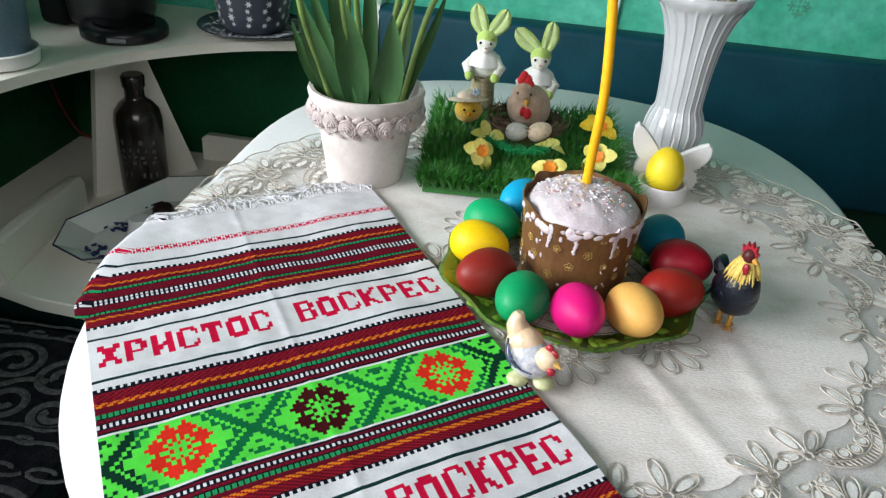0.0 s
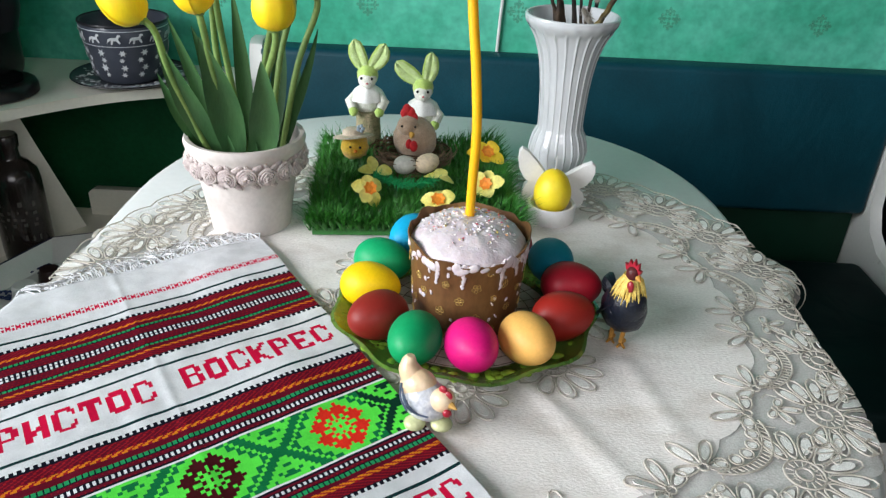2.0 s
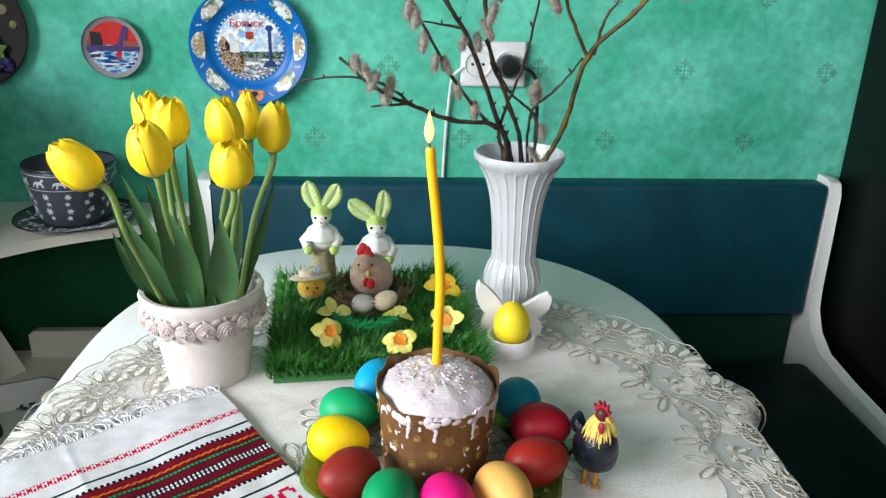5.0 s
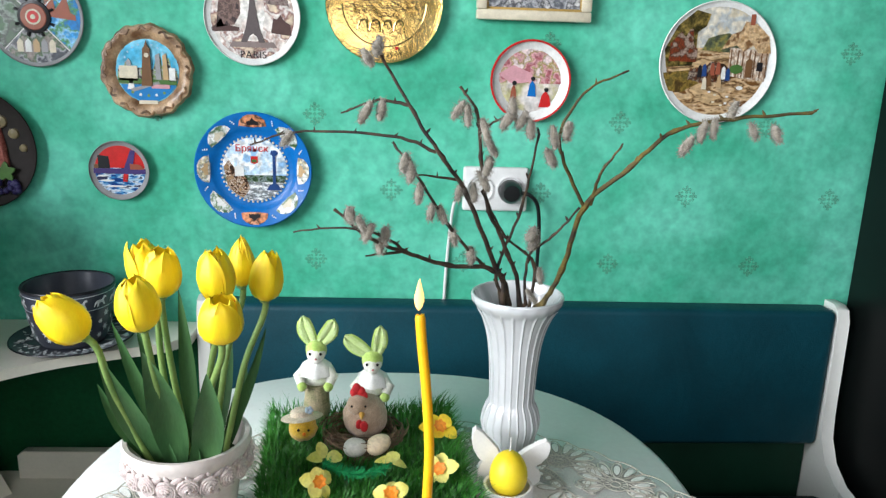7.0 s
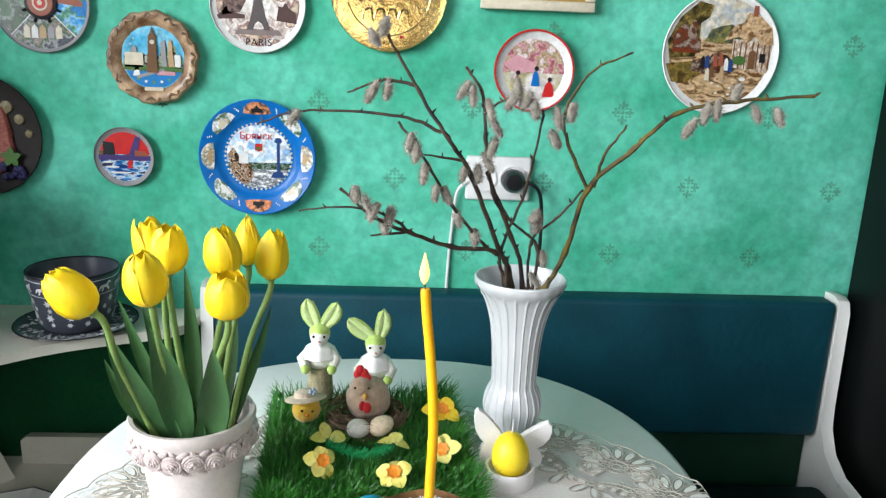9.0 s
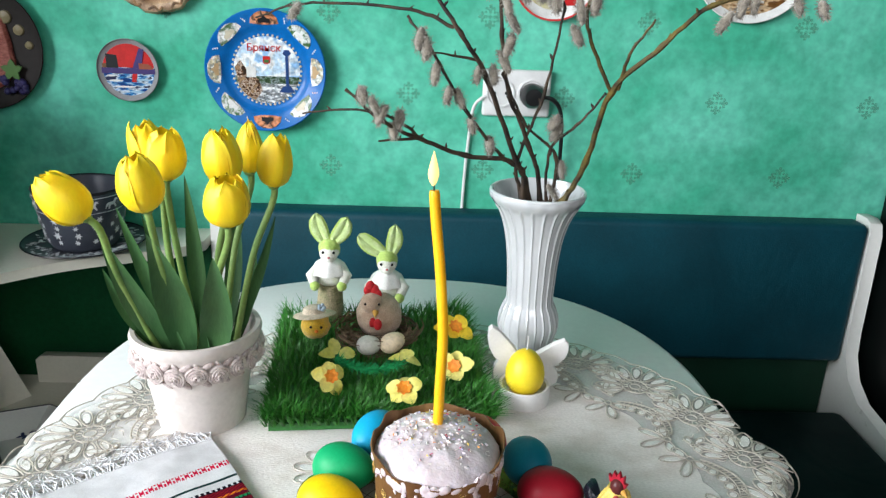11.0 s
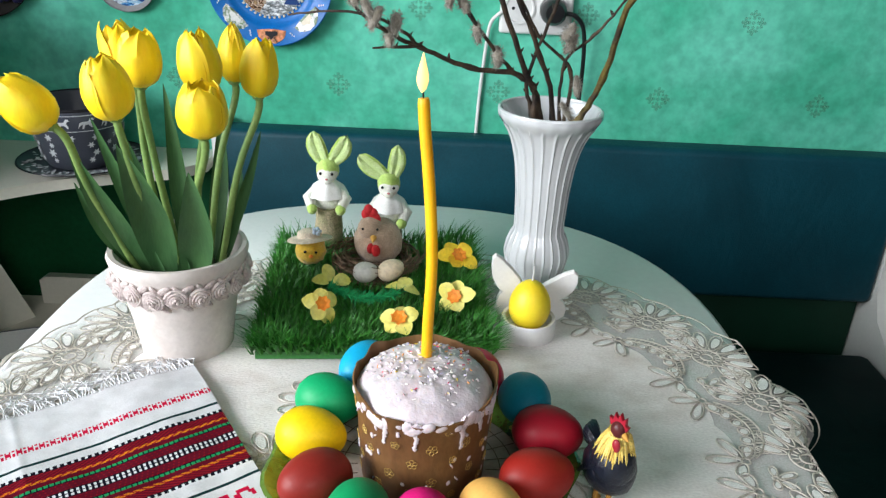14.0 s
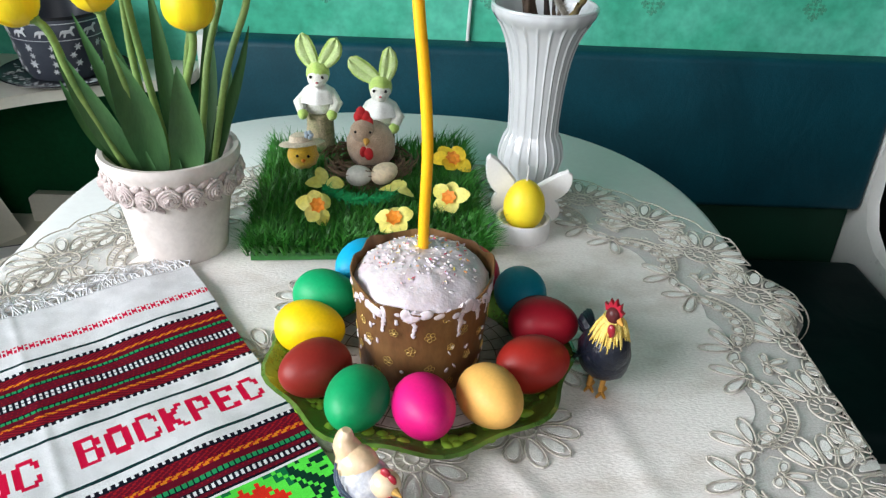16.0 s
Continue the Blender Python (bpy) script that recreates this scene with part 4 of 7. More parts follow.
for c, col in enumerate(SPR):
    s = G()
    for k in range(110 if c == 0 else 18):
        a, r = rng.uniform(0, 6.283), 0.048 * math.sqrt(rng.random())
        r *= 0.85 if c else 1
        q = r / 0.0545
        z = 0.0948 - 0.017 * q ** 2.6
        b, l = rng.uniform(0, 3.14), 0.0012
        p = Vector((KX + r * math.cos(a), KY + r * math.sin(a), KB + z))
        d = Vector((l * math.cos(b), l * math.sin(b), rng.uniform(-0.0004, 0.0004)))
        s.tube([p - d, p + d], 0.0005, 4)
    tagged(part("sprinkle_scatter", s, flat("sprinkle", col), icing), kind="stuff")

cake.scale = (0.925, 0.925, 0.965)

candle = thing("candle", (KX, 0.577, KB + 0.09), "thin yellow wax candle burning in the cake", "candle")
cpts = spline([(0.507, 0.566, 0.838), (0.5075, 0.566, 0.88), (0.5085, 0.568, 0.93), (0.505, 0.573, 0.98), (0.5005, 0.577, 1.02), (0.4985, 0.579, 1.043)], 7)
part("wax", G().tube(cpts, [0.0042] * (len(cpts) - 1) + [0.0036], 14), M["wax"], candle)
part("wick", G().tube([(0.4985, 0.579, 1.042), (0.498, 0.579, 1.047), (0.4975, 0.579, 1.050)], 0.0007, 6), M["wick"], candle)
part("flame", G().lathe([(0.0004, 0), (0.0026, 0.003), (0.0040, 0.008), (0.0039, 0.011), (0.0029, 0.016), (0.0015, 0.021), (0.0003, 0.026)], (0.4975, 0.579, 1.0465), 14), M["flame"], candle)

# ---- grass mat ----
MA, MB = Vector((0.339, 0.696)), Vector((0.571, 0.716))
UX = (MB - MA).normalized()
UY = Vector((-UX.y, UX.x))
MW, MD = (MB - MA).length, 0.262
gmat = thing("grass_mat", (0.45, 0.83, TOP), "square tray of green plastic grass", "ornament")


def on_mat(a, b, z=0.0):
    p = MA + UX * (a * MW) + UY * (b * MD)
    return Vector((p.x, p.y, TOP + z))


base = [on_mat(a, b) for a, b in ((0.012, 0.012), (0.988, 0.012), (0.988, 0.988), (0.012, 0.988))]
part("tray", G().prism([(p.x, p.y) for p in base], 0.008, pose(0, 0, TOP + 0.0045)), M["grassbase"], gmat)
rng = random.Random(4)
gr = G()
for k in range(13000):
    a, b = rng.random(), rng.random()
    if k % 6 == 0:
        b = rng.uniform(0, 0.06)
    elif k % 11 == 0:
        a = rng.choice((rng.uniform(0, 0.05), rng.uniform(0.95, 1)))
    clump = Vector((round(a * 26) / 26, round(b * 28) / 28))
    p = on_mat(0.6 * clump.x + 0.4 * a, 0.6 * clump.y + 0.4 * b, 0.011)
    th = rng.uniform(0, 6.283)
    out = Vector((UX.x * (a - 0.5) + UY.x * (b - 0.5), UX.y * (a - 0.5) + UY.y * (b - 0.5)))
    edge = max(0, max(abs(a - 0.5), abs(b - 0.5)) - 0.42) * 10
    h = rng.uniform(0.016, 0.031) * (0.8 + 0.4 * noise.noise(Vector((a * 5, b * 5, 0))))
    lean = Vector((math.cos(th), math.sin(th))) * rng.uniform(0.3, 0.75) * h + out * edge * 0.025
    w = rng.uniform(0.0005, 0.0009)
    s = Vector((-math.sin(th + 0.6), math.cos(th + 0.6), 0)) * w
    q = p + Vector((lean.x * 0.35, lean.y * 0.35, h * 0.62))
    t = p + Vector((lean.x, lean.y, h))
    o = len(gr.v)
    gr.v += [tuple(p - s), tuple(p + s), tuple(q + s * 0.8), tuple(q - s * 0.8), tuple(t)]
    gr.f += [(o, o + 1, o + 2, o + 3), (o + 3, o + 2, o + 4)]
    gr.mi += [0, 0]
tagged(part("grass", gr, M["grass"], gmat, "bright green plastic blades", smooth=False), kind="stuff")

ROOT = TOP + 0.0125  # top of the tray


rngd = random.Random(77)


def daffodil(x, y, z, tilt, turn, pale, size, cup=True):
    ob = thing("daffodil", (x, y, z), ("pale" if pale else "bright") + " yellow fabric daffodil with an orange cup on the grass" if cup else "pale yellow fabric petals lying on the grass", "flower", "daffodils on the grass")
    m = Matrix.Translation((x, y, z)) @ Euler((radians(tilt), 0, radians(turn))).to_matrix().to_4x4()
    for k in range(5 if cup else 3):
        a = k * math.pi * 0.4 + 0.2 if cup else (-0.3 + k * 1.35)
        pv, pf = [], []
        a += rngd.uniform(-0.25, 0.25)
        lng, lift = rngd.uniform(0.75, 1.12), rngd.uniform(-0.35, 0.4)
        for i in range(6):
            t = i / 5
            w = size * 0.42 * math.sin(math.pi * (0.10 + 0.78 * t ** 0.9)) * (1 if t < 1 else 0.5)
            for s in (-1, 0, 1):
                r = size * (0.1 + 0.9 * t) * lng
                hz = size * (lift * t + 0.10 * math.sin(t * 2.6) - 0.12 * t * t + (0.06 if s else 0) + 0.05 * math.sin(3 * k + 4 * t))
                pv.append((r * math.cos(a) - s * w * math.sin(a), r * math.sin(a) + s * w * math.cos(a), hz))
        for i in range(5):
            for s in range(2):
                pf.append((3 * i + s, 3 * i + s + 1, 3 * i + s + 4, 3 * i + s + 3))
        part("petal", G().add(pv, pf, m), M["daffodil"] if pale else M["daffodil_y"], ob)
    if cup:
        part("cup", G().lathe([(size * 0.10, 0), (size * 0.20, size * 0.10), (size * 0.25, size * 0.22), (size * 0.36, size * 0.31), (size * 0.28, size * 0.29), (size * 0.20, size * 0.25), (size * 0.06, size * 0.27)], (0, 0, 0), 20, m,
                              wob=lambda a, z: 1 + 0.16 * math.sin(7 * a + 60 * z)), M["orange"], ob, "ruffled orange cup")


for spec in ((0.398, 0.752, 0.789, 58, 25, True, 0.020, True), (0.477, 0.728, 0.788, 34, 0, True, 0.021, True), (0.400, 0.796, 0.790, 35, 60, True, 0.020, False),
             (0.476, 0.792, 0.788, 10, 20, True, 0.020, False), (0.532, 0.780, 0.788, 52, -20, True, 0.020, True), (0.534, 0.876, 0.789, 40, 30, False, 0.023, True)):
    daffodil(*spec)
fe = G()
rng = random.Random(6)
fpts = spline([(0.400, 0.786, 0.790), (0.420, 0.772, 0.789), (0.445, 0.766, 0.790), (0.470, 0.775, 0.792)], 8)
for i, p in enumerate(fpts):
    for k in range(16):
        d = Vector((rng.uniform(-0.2, 1), rng.choice((-1, 1)) * rng.uniform(0.3, 1), rng.uniform(-0.2, 0.6))).normalized() * rng.uniform(0.005, 0.013)
        fe.tube([p, p + d], [0.0006, 0.0002], 3)
fe.tube(fpts, 0.0008, 5)
solo("feather", fe, M["feather"], "fluffy green feather lying on the grass", "feather")


def plush_rabbit(x, y, zh, ears, lean):
    """One plush bunny on a bark stump, round paws at its sides."""
    ob = thing("rabbit_figure", (x, y, ROOT), "white and lime plush bunny figure on a bark stump", "figurine", "bunny figures on the grass")
    st = G().lathe([(0.017, 0), (0.0155, 0.01), (0.016, 0.025), (0.015, zh - ROOT - 0.045)], (x, y, ROOT), 22, wob=lambda a, z: 1 + 0.10 * math.sin(7 * a + z * 90))
    part("stump", st, M["log"], ob, "mossy bark stump")
    part("body", G().ell((x, y, zh - 0.030), (0.0185, 0.015, 0.018), None, 20, 14, rough=0.12, seed=1), M["fur_white"], ob)
    part("collar", G().lathe([(0.009, 0.004), (0.018, -0.003), (0.0235, -0.014), (0.0215, -0.0145), (0.008, 0.001)], (x, y, zh - 0.014), 26, wob=lambda a, z: 1 + 0.06 * math.sin(7 * a)), M["cape"], ob, "white cloth cape")
    for s in (-1, 1):
        part("arm", G().tube([(x + s * 0.015, y - 0.004, zh - 0.022), (x + s * 0.022, y - 0.009, zh - 0.030), (x + s * 0.018, y - 0.015, zh - 0.038)], [0.006, 0.0075, 0.006], 10), M["fur_white"], ob)
        part("paw", G().ell((x + s * 0.017, y - 0.018, zh - 0.041), (0.0065, 0.0065, 0.0065), None, 12, 8, rough=0.1), M["fur_green"], ob, "lime green paw")
    hd = part("head", G().ell((x, y + 0.001, zh + 0.003), (0.0138, 0.0136, 0.0145), None, 20, 14, rough=0.10, seed=3), M["fur_green"], ob, "lime green head")
    part("face", G().ell((x, y - 0.0042, zh - 0.0012), (0.0124, 0.0108, 0.0112), None, 18, 12, rough=0.08, seed=5), M["fur_white"], hd, "white face")
    part("muzzle", G().ell((x + 0.001, y - 0.0130, zh - 0.0060), (0.0062, 0.0055, 0.005), None, 14, 10), M["fur_white"], hd)
    part("nose", G().ell((x + 0.001, y - 0.0182, zh - 0.0032), (0.0018, 0.0012, 0.0013), None, 8, 6), flat("pink_nose", (0.5, 0.15, 0.15)), hd)
    for s in (-1, 1):
        part("eye", G().ell((x + s * 0.0068, y - 0.0132, zh + 0.0020), (0.0017, 0.0014, 0.002), None, 10, 8), M["blackdot"], hd)
    for dx, dz, w, bend in ears:
        root = Vector((x + (0.005 if dx > 0 else -0.005), y, zh + 0.012))
        for name, k, yo, material in (("ear", 1.0, 0.0, M["fur_green"]), ("ear_lining", 0.78, -0.0022, M["ear_pale"])):
            pv, pf = [], []
            for i in range(9):
                t = i / 8
                cxx, czz = root.x + dx * t + bend * math.sin(math.pi * t), root.z + dz * t
                ww = k * w * (0.35 + 0.65 * math.sin(math.pi * min(1, 0.15 + 0.75 * t))) * (1 if i < 8 else 0.45)
                d = Vector((dx, 0, dz)).normalized()
                sd = Vector((d.z, 0, -d.x))
                for s, yy in ((-1, -0.001), (-0.5, -0.002), (0, 0.0008), (0.5, -0.002), (1, -0.001), (0, 0.006)):
                    pv.append(Vector((cxx, root.y + yo + yy * (k if s else 1), czz)) + sd * (ww * s))
            for i in range(8):
                for s in range(6):
                    q = (s + 1) % 6
                    pf.append((6 * i + s, 6 * i + q, 6 * (i + 1) + q, 6 * (i + 1) + s))
            pf += [(0, 1, 2, 3, 4, 5), tuple(48 + i for i in (5, 4, 3, 2, 1, 0))]
            part(name, G().add(pv, pf), material, hd)


plush_rabbit(0.376, 0.945, 0.861, ((-0.012, 0.036, 0.0115, -0.002), (0.018, 0.032, 0.0112, 0.003)), 0)
plush_rabbit(0.449, 0.945, 0.847, ((-0.031, 0.024, 0.0115, -0.002), (0.005, 0.038, 0.0105, 0.002)), 0)

# felt hen on a twig nest with two eggs
HX, HY = 0.441, 0.868
nest = thing("nest", (HX, HY, ROOT), "round twig nest on the grass", "nest")
tw = G()
rng = random.Random(9)
for k in range(380):
    a0, r, z = rng.uniform(0, 6.283), rng.uniform(0.026, 0.046), rng.uniform(0.012, 0.034)
    r += 0.35 * (z - 0.008)
    span = rng.uniform(0.4, 1.1)
    j = rng.uniform(-0.006, 0.006)
    tw.tube([(HX + (r + j * s) * math.cos(a0 + span * s), HY + 0.9 * (r + j * s) * math.sin(a0 + span * s), ROOT + z + rng.uniform(-0.003, 0.004)) for s in (0, 0.35, 0.7, 1)], 0.0006, 3)
tagged(part("weave", tw, M["twig"], nest), kind="stuff")
part("bed", G().lathe([(0.036, 0.0), (0.040, 0.010), (0.030, 0.012), (0.001, 0.011)], (HX, HY, ROOT), 24), M["twig"], nest)
hen = thing("hen_figure", (HX, HY + 0.006, ROOT + 0.012), "tan felt hen with red comb sitting in the nest", "figurine")
part("body", G().ell((HX + 0.002, HY + 0.006, 0.806), (0.0275, 0.026, 0.0285), (0, -8, 0), 24, 16, rough=0.06, seed=2), M["hen_plush"], hen)
part("head", G().ell((HX - 0.006, HY - 0.004, 0.826), (0.014, 0.014, 0.014), None, 18, 12, rough=0.06), M["hen_plush"], hen)
cb = G()
for k, (dx, dz, r) in enumerate(((-0.011, 0.842, 0.005), (-0.008, 0.847, 0.0055), (-0.003, 0.843, 0.0055), (0.0005, 0.837, 0.005))):
    cb.ell((HX + dx, HY - 0.004, dz), (r, 0.003, r * 1.3), None, 12, 8)
part("comb", cb, M["red"], hen, "red felt comb")
part("wattle", G().ell((HX + 0.002, HY - 0.0235, 0.807), (0.005, 0.0022, 0.008), (10, 0, 0), 12, 8).ell((HX - 0.004, HY - 0.0225, 0.809), (0.004, 0.002, 0.007), (10, 0, 15), 12, 8), M["red"], hen, "red felt wattle")
part("beak", G().lathe([(0.0038, 0), (0.003, 0.003), (0.0004, 0.009)], (0, 0, 0), 10, pose(HX - 0.001, HY - 0.0175, 0.820, 105, 0, 0)), flat("ochre_beak", (0.65, 0.36, 0.08)), hen)
for s in (-1, 1):
    part("eye", G().ell((HX - 0.005 + s * 0.008, HY - 0.0155, 0.829), (0.0015, 0.0012, 0.0015), None, 8, 6), M["blackdot"], hen)
solo("toy_egg", G().ell((0.434, 0.826, 0.7895), (0.0115, 0.0115, 0.0145), (80, 0, 80), 20, 14, egg=0.08), M["egg_white"], "small greyish white egg at the nest", "egg", "toy eggs at the nest")
solo("toy_egg", G().ell((0.461, 0.828, 0.7925), (0.0118, 0.0118, 0.0155), (70, 0, 110), 20, 14, egg=0.08), M["egg_cream"], "small speckled cream egg at the nest", "egg", "toy eggs at the nest")

chk = thing("chick_figure", (0.369, 0.856, ROOT), "yellow pompom chick with a straw hat on the grass", "figurine")
part("body", G().ell((0.369, 0.858, 0.7985), (0.017, 0.0165, 0.017), None, 20, 14, rough=0.14, seed=4), M["chick"], chk)
for s in (-1, 1):
    part("eye", G().ell((0.3715 + s * 0.006, 0.8415, 0.803), (0.0017, 0.0013, 0.0017), None, 8, 6), M["blackdot"], chk)
part("beak", G().ell((0.372, 0.841, 0.798), (0.0024, 0.003, 0.0018), None, 10, 6), M["orange"], chk)
hat = part("hat", G().lathe([(0.0255, 0), (0.0240, 0.0014), (0.0140, 0.003), (0.0128, 0.009), (0.007, 0.012), (0.0005, 0.0125)], (0, 0, 0), 26, pose(0.367, 0.862, 0.8095, -12, -6, 0),
                            wob=lambda a, z: 1 + 0.04 * math.sin(3 * a)), M["straw"], chk, "straw sun hat")
fl = G()
for k in range(5):
    fl.ell((0.377 + 0.003 * math.cos(k * 1.256), 0.853, 0.8235 + 0.003 * math.sin(k * 1.256)), (0.0025, 0.0015, 0.0025), None, 8, 6)
part("hat_flower", fl, flat("pale_blue_cloth", (0.42, 0.52, 0.62)), hat, "pale blue flower")

# ---- butterfly candle holder ----
BX, BY = 0.609, 0.776
bh = thing("candle_holder", (BX, BY, TOP), "white ceramic candle holder with butterfly wings", "candle holder")
part("cup", G().lathe([(0.0265, 0), (0.0285, 0.003), (0.0288, 0.020), (0.0275, 0.0225), (0.0245, 0.0215), (0.022, 0.010), (0.001, 0.009)], (BX, BY, TOP), 40), M["ceramic"], bh)


def wing(s):
    up = [(0.001, 0.032), (0.010, 0.046), (0.020, 0.056), (0.032, 0.066), (0.0395, 0.070), (0.0435, 0.066), (0.044, 0.056), (0.042, 0.046), (0.036, 0.036), (0.030, 0.031),
          (0.034, 0.026), (0.036, 0.018), (0.035, 0.009), (0.030, 0.003), (0.022, 0.0005), (0.012, 0.004), (0.002, 0.010)]
    pts = [(BX + s * x * (1.18 if s > 0 else 1.0), z * (0.88 if s > 0 else 1.0)) for x, z in up]
    if s < 0:
        pts = [(BX + (x - BX) * 0.92, z * 1.10) for x, z in pts][::-1]
    return G().prism(pts, 0.007, Matrix(((1, 0, 0, 0), (0, 0, -1, 0.807), (0, 1, 0, TOP + 0.002), (0, 0, 0, 1))), bev=0.0015)


part("wing", wing(1), M["ceramic"], bh)
part("wing", wing(-1), M["ceramic"], bh)
ec = thing("egg_candle", (BX, BY, TOP + 0.01), "yellow egg-shaped candle in the butterfly holder", "candle")
part("wax", G().ell((BX, BY, TOP + 0.036), (0.0215, 0.0215, 0.0275), None, 32, 22, egg=0.09), M["candle_egg"], ec)
part("wick", G().tube([(BX, BY, TOP + 0.062), (BX + 0.001, BY, TOP + 0.072), (BX + 0.0005, BY, TOP + 0.080)], 0.0008, 6), M["ceramic"], ec, "white wick")

# ---- flower pot with tulips ----
FX, FY = 0.268, 0.731
pot = thing("flower_pot", (FX, FY, TOP), "whitewashed terracotta pot with a rose garland relief", "flower pot")
part("body", G().lathe([(0.041, 0), (0.0435, 0.002), (0.044, 0.008), (0.0455, 0.02), (0.0505, 0.052), (0.0562, 0.076), (0.0575, 0.080), (0.0595, 0.090), (0.0628, 0.097), (0.0642, 0.103),
                        (0.0625, 0.1075), (0.058, 0.107), (0.0555, 0.095), (0.052, 0.072), (0.001, 0.070)], (FX, FY, TOP), 56), M["terracotta"], pot)
part("soil", G().lathe([(0.052, 0.071), (0.052, 0.076), (0.001, 0.079)], (FX, FY, TOP), 30), M["soil"], pot)
rose = G()
for k in range(4):
    r = 0.0082 - 0.0021 * k
    rose.tube([(r * math.cos(a), r * math.sin(a) * 0.9, 0.002 + 0.0012 * k + 0.0006 * math.sin(3 * a + k)) for a in [2 * math.pi * i / 14 for i in range(15)]], 0.0019 - 0.0002 * k, 6)
rose.ell((0, 0, 0.001), (0.0085, 0.008, 0.004), None, 14, 8)
rose_mesh = rose.mesh("rose", M["roses"])
lf = G().ell((0, 0, 0), (0.008, 0.0035, 0.0022), None, 10, 6)
leaf_mesh = lf.mesh("rose_leaf", M["roses"])
for k in range(19):
    a = 2 * math.pi * k / 19
    for me, name, dz, rr, da, spin, sc in ((rose_mesh, "rose", 0.079 + 0.002 * (k % 2), 0.0588, 0, 47 * k, 1.12), (leaf_mesh, "rose_leaf", 0.0885, 0.0605, 0.16, 30, 1.0), (leaf_mesh, "rose_leaf", 0.0695, 0.0560, 0.12, -40, 1.0), (leaf_mesh, "rose_leaf", 0.0885, 0.0605, 0.02, 120, 0.8)):
        o = part(name, me, None, pot)
        b = a + da
        o.matrix_basis = Matrix.Translation((FX + rr * math.cos(b), FY + rr * math.sin(b), TOP + dz)) @ Matrix.Rotation(b + math.pi / 2, 4, "Z") @ Matrix.Rotation(radians(98), 4, "X") @ Matrix.Rotation(radians(spin), 4, "Z") @ Matrix.Scale(sc, 4)


def tulip(base, tip, root, width, turn, close):
    """One tulip: six cupped petals between base and tip on a bent stem."""
    ob = thing("tulip", root, "yellow artificial tulip standing in the pot", "flower", "tulips in the pot")
    base, tip, root = Vector(base), Vector(tip), Vector(root)
    axis = (tip - base).normalized()
    H = (tip - base).length
    mid = root.lerp(base, 0.55) - Vector((0.003, 0, -0.004))
    sp = spline([root, mid, base - axis * 0.015, base + axis * 0.004], 6)
    part("stem", G().tube(sp, 0.0033, 9), M["stem"], ob)
    part("receptacle", G().ell(base + axis * 0.0015, (0.0058, 0.0058, 0.0042), None, 12, 8), M["stem"], ob)
    m0 = Matrix.Translation(base) @ axis.to_track_quat("Z", "Y").to_matrix().to_4x4() @ Matrix.Rotation(turn, 4, "Z")
    prof = ((0.0, 0.20), (0.05, 0.50), (0.14, 0.76), (0.28, 0.94), (0.45, 1.0), (0.62, 0.96 - 0.10 * close), (0.80, 0.86 - 0.24 * close), (0.92, 0.72 - 0.34 * close), (1.0, 0.56 - 0.40 * close))
    n, m = 14, 8
    for k in range(6):
        outer = k % 2 == 0
        pv, pf = [], []
        top = (1.0 if outer else 0.99) * (1 + 0.04 * math.sin(2.3 * k + 5 * turn))
        for i in range(n + 1):
            t = i / n
            for (t0, r0), (t1, r1) in zip(prof, prof[1:]):
                if t0 <= t <= t1:
                    q = (t - t0) / (t1 - t0)
                    r = r0 + (r1 - r0) * q
            r *= 0.5 * width * (1.0 if outer else 0.90)
            half = (1.10 if outer else 1.0) * max(0.0, 1 - max(0.0, (t - 0.50) / 0.50) ** 2.6) ** 0.55 + 0.03
            for j in range(m + 1):
                e = 2 * j / m - 1
                a = half * e
                rr = r * (1 + 0.05 * e * e * t - 0.05 * math.exp(-(e / 0.16) ** 2) * t) + 0.0006 * math.sin(9 * e + k)
                pv.append((rr * math.cos(a), rr * math.sin(a), H * top * t * (1 - 0.03 * e * e) + 0.0008 * math.sin(6 * e + 2 * k) * t))
        for i in range(n):
            for j in range(m):
                pf.append(((m + 1) * i + j, (m + 1) * i + j + 1, (m + 1) * (i + 1) + j + 1, (m + 1) * (i + 1) + j))
        part("petal", G().add(pv, pf, m0 @ Matrix.Rotation(k * math.pi / 3, 4, "Z")), M["petal"], ob)


SOIL = TOP + 0.077
TULIPS = [((0.199, 0.672, 0.983), (0.165, 0.668, 1.021), (0.240, 0.712, SOIL), 0.040, 0.2, 0.15), ((0.253, 0.668, 0.993), (0.246, 0.664, 1.043), (0.262, 0.721, SOIL), 0.039, 0.5, 0.35),
          ((0.238, 0.745, 1.003), (0.226, 0.745, 1.056), (0.254, 0.745, SOIL), 0.037, 0.9, 0.2), ((0.252, 0.728, 1.005), (0.254, 0.727, 1.054), (0.266, 0.741, SOIL), 0.037, 0.0, 0.15),
          ((0.310, 0.715, 1.005), (0.306, 0.713, 1.058), (0.286, 0.728, SOIL), 0.036, 1.2, 0.45), ((0.320, 0.672, 0.980), (0.322, 0.669, 1.026), (0.286, 0.711, SOIL), 0.040, 0.1, 0.1),
          ((0.319, 0.775, 1.002), (0.320, 0.775, 1.054), (0.290, 0.745, SOIL), 0.029, 0.3, 0.9), ((0.347, 0.748, 0.996), (0.352, 0.748, 1.047), (0.302, 0.745, SOIL), 0.034, 0.7, 0.35)]
for spec in TULIPS:
    tulip(*spec)


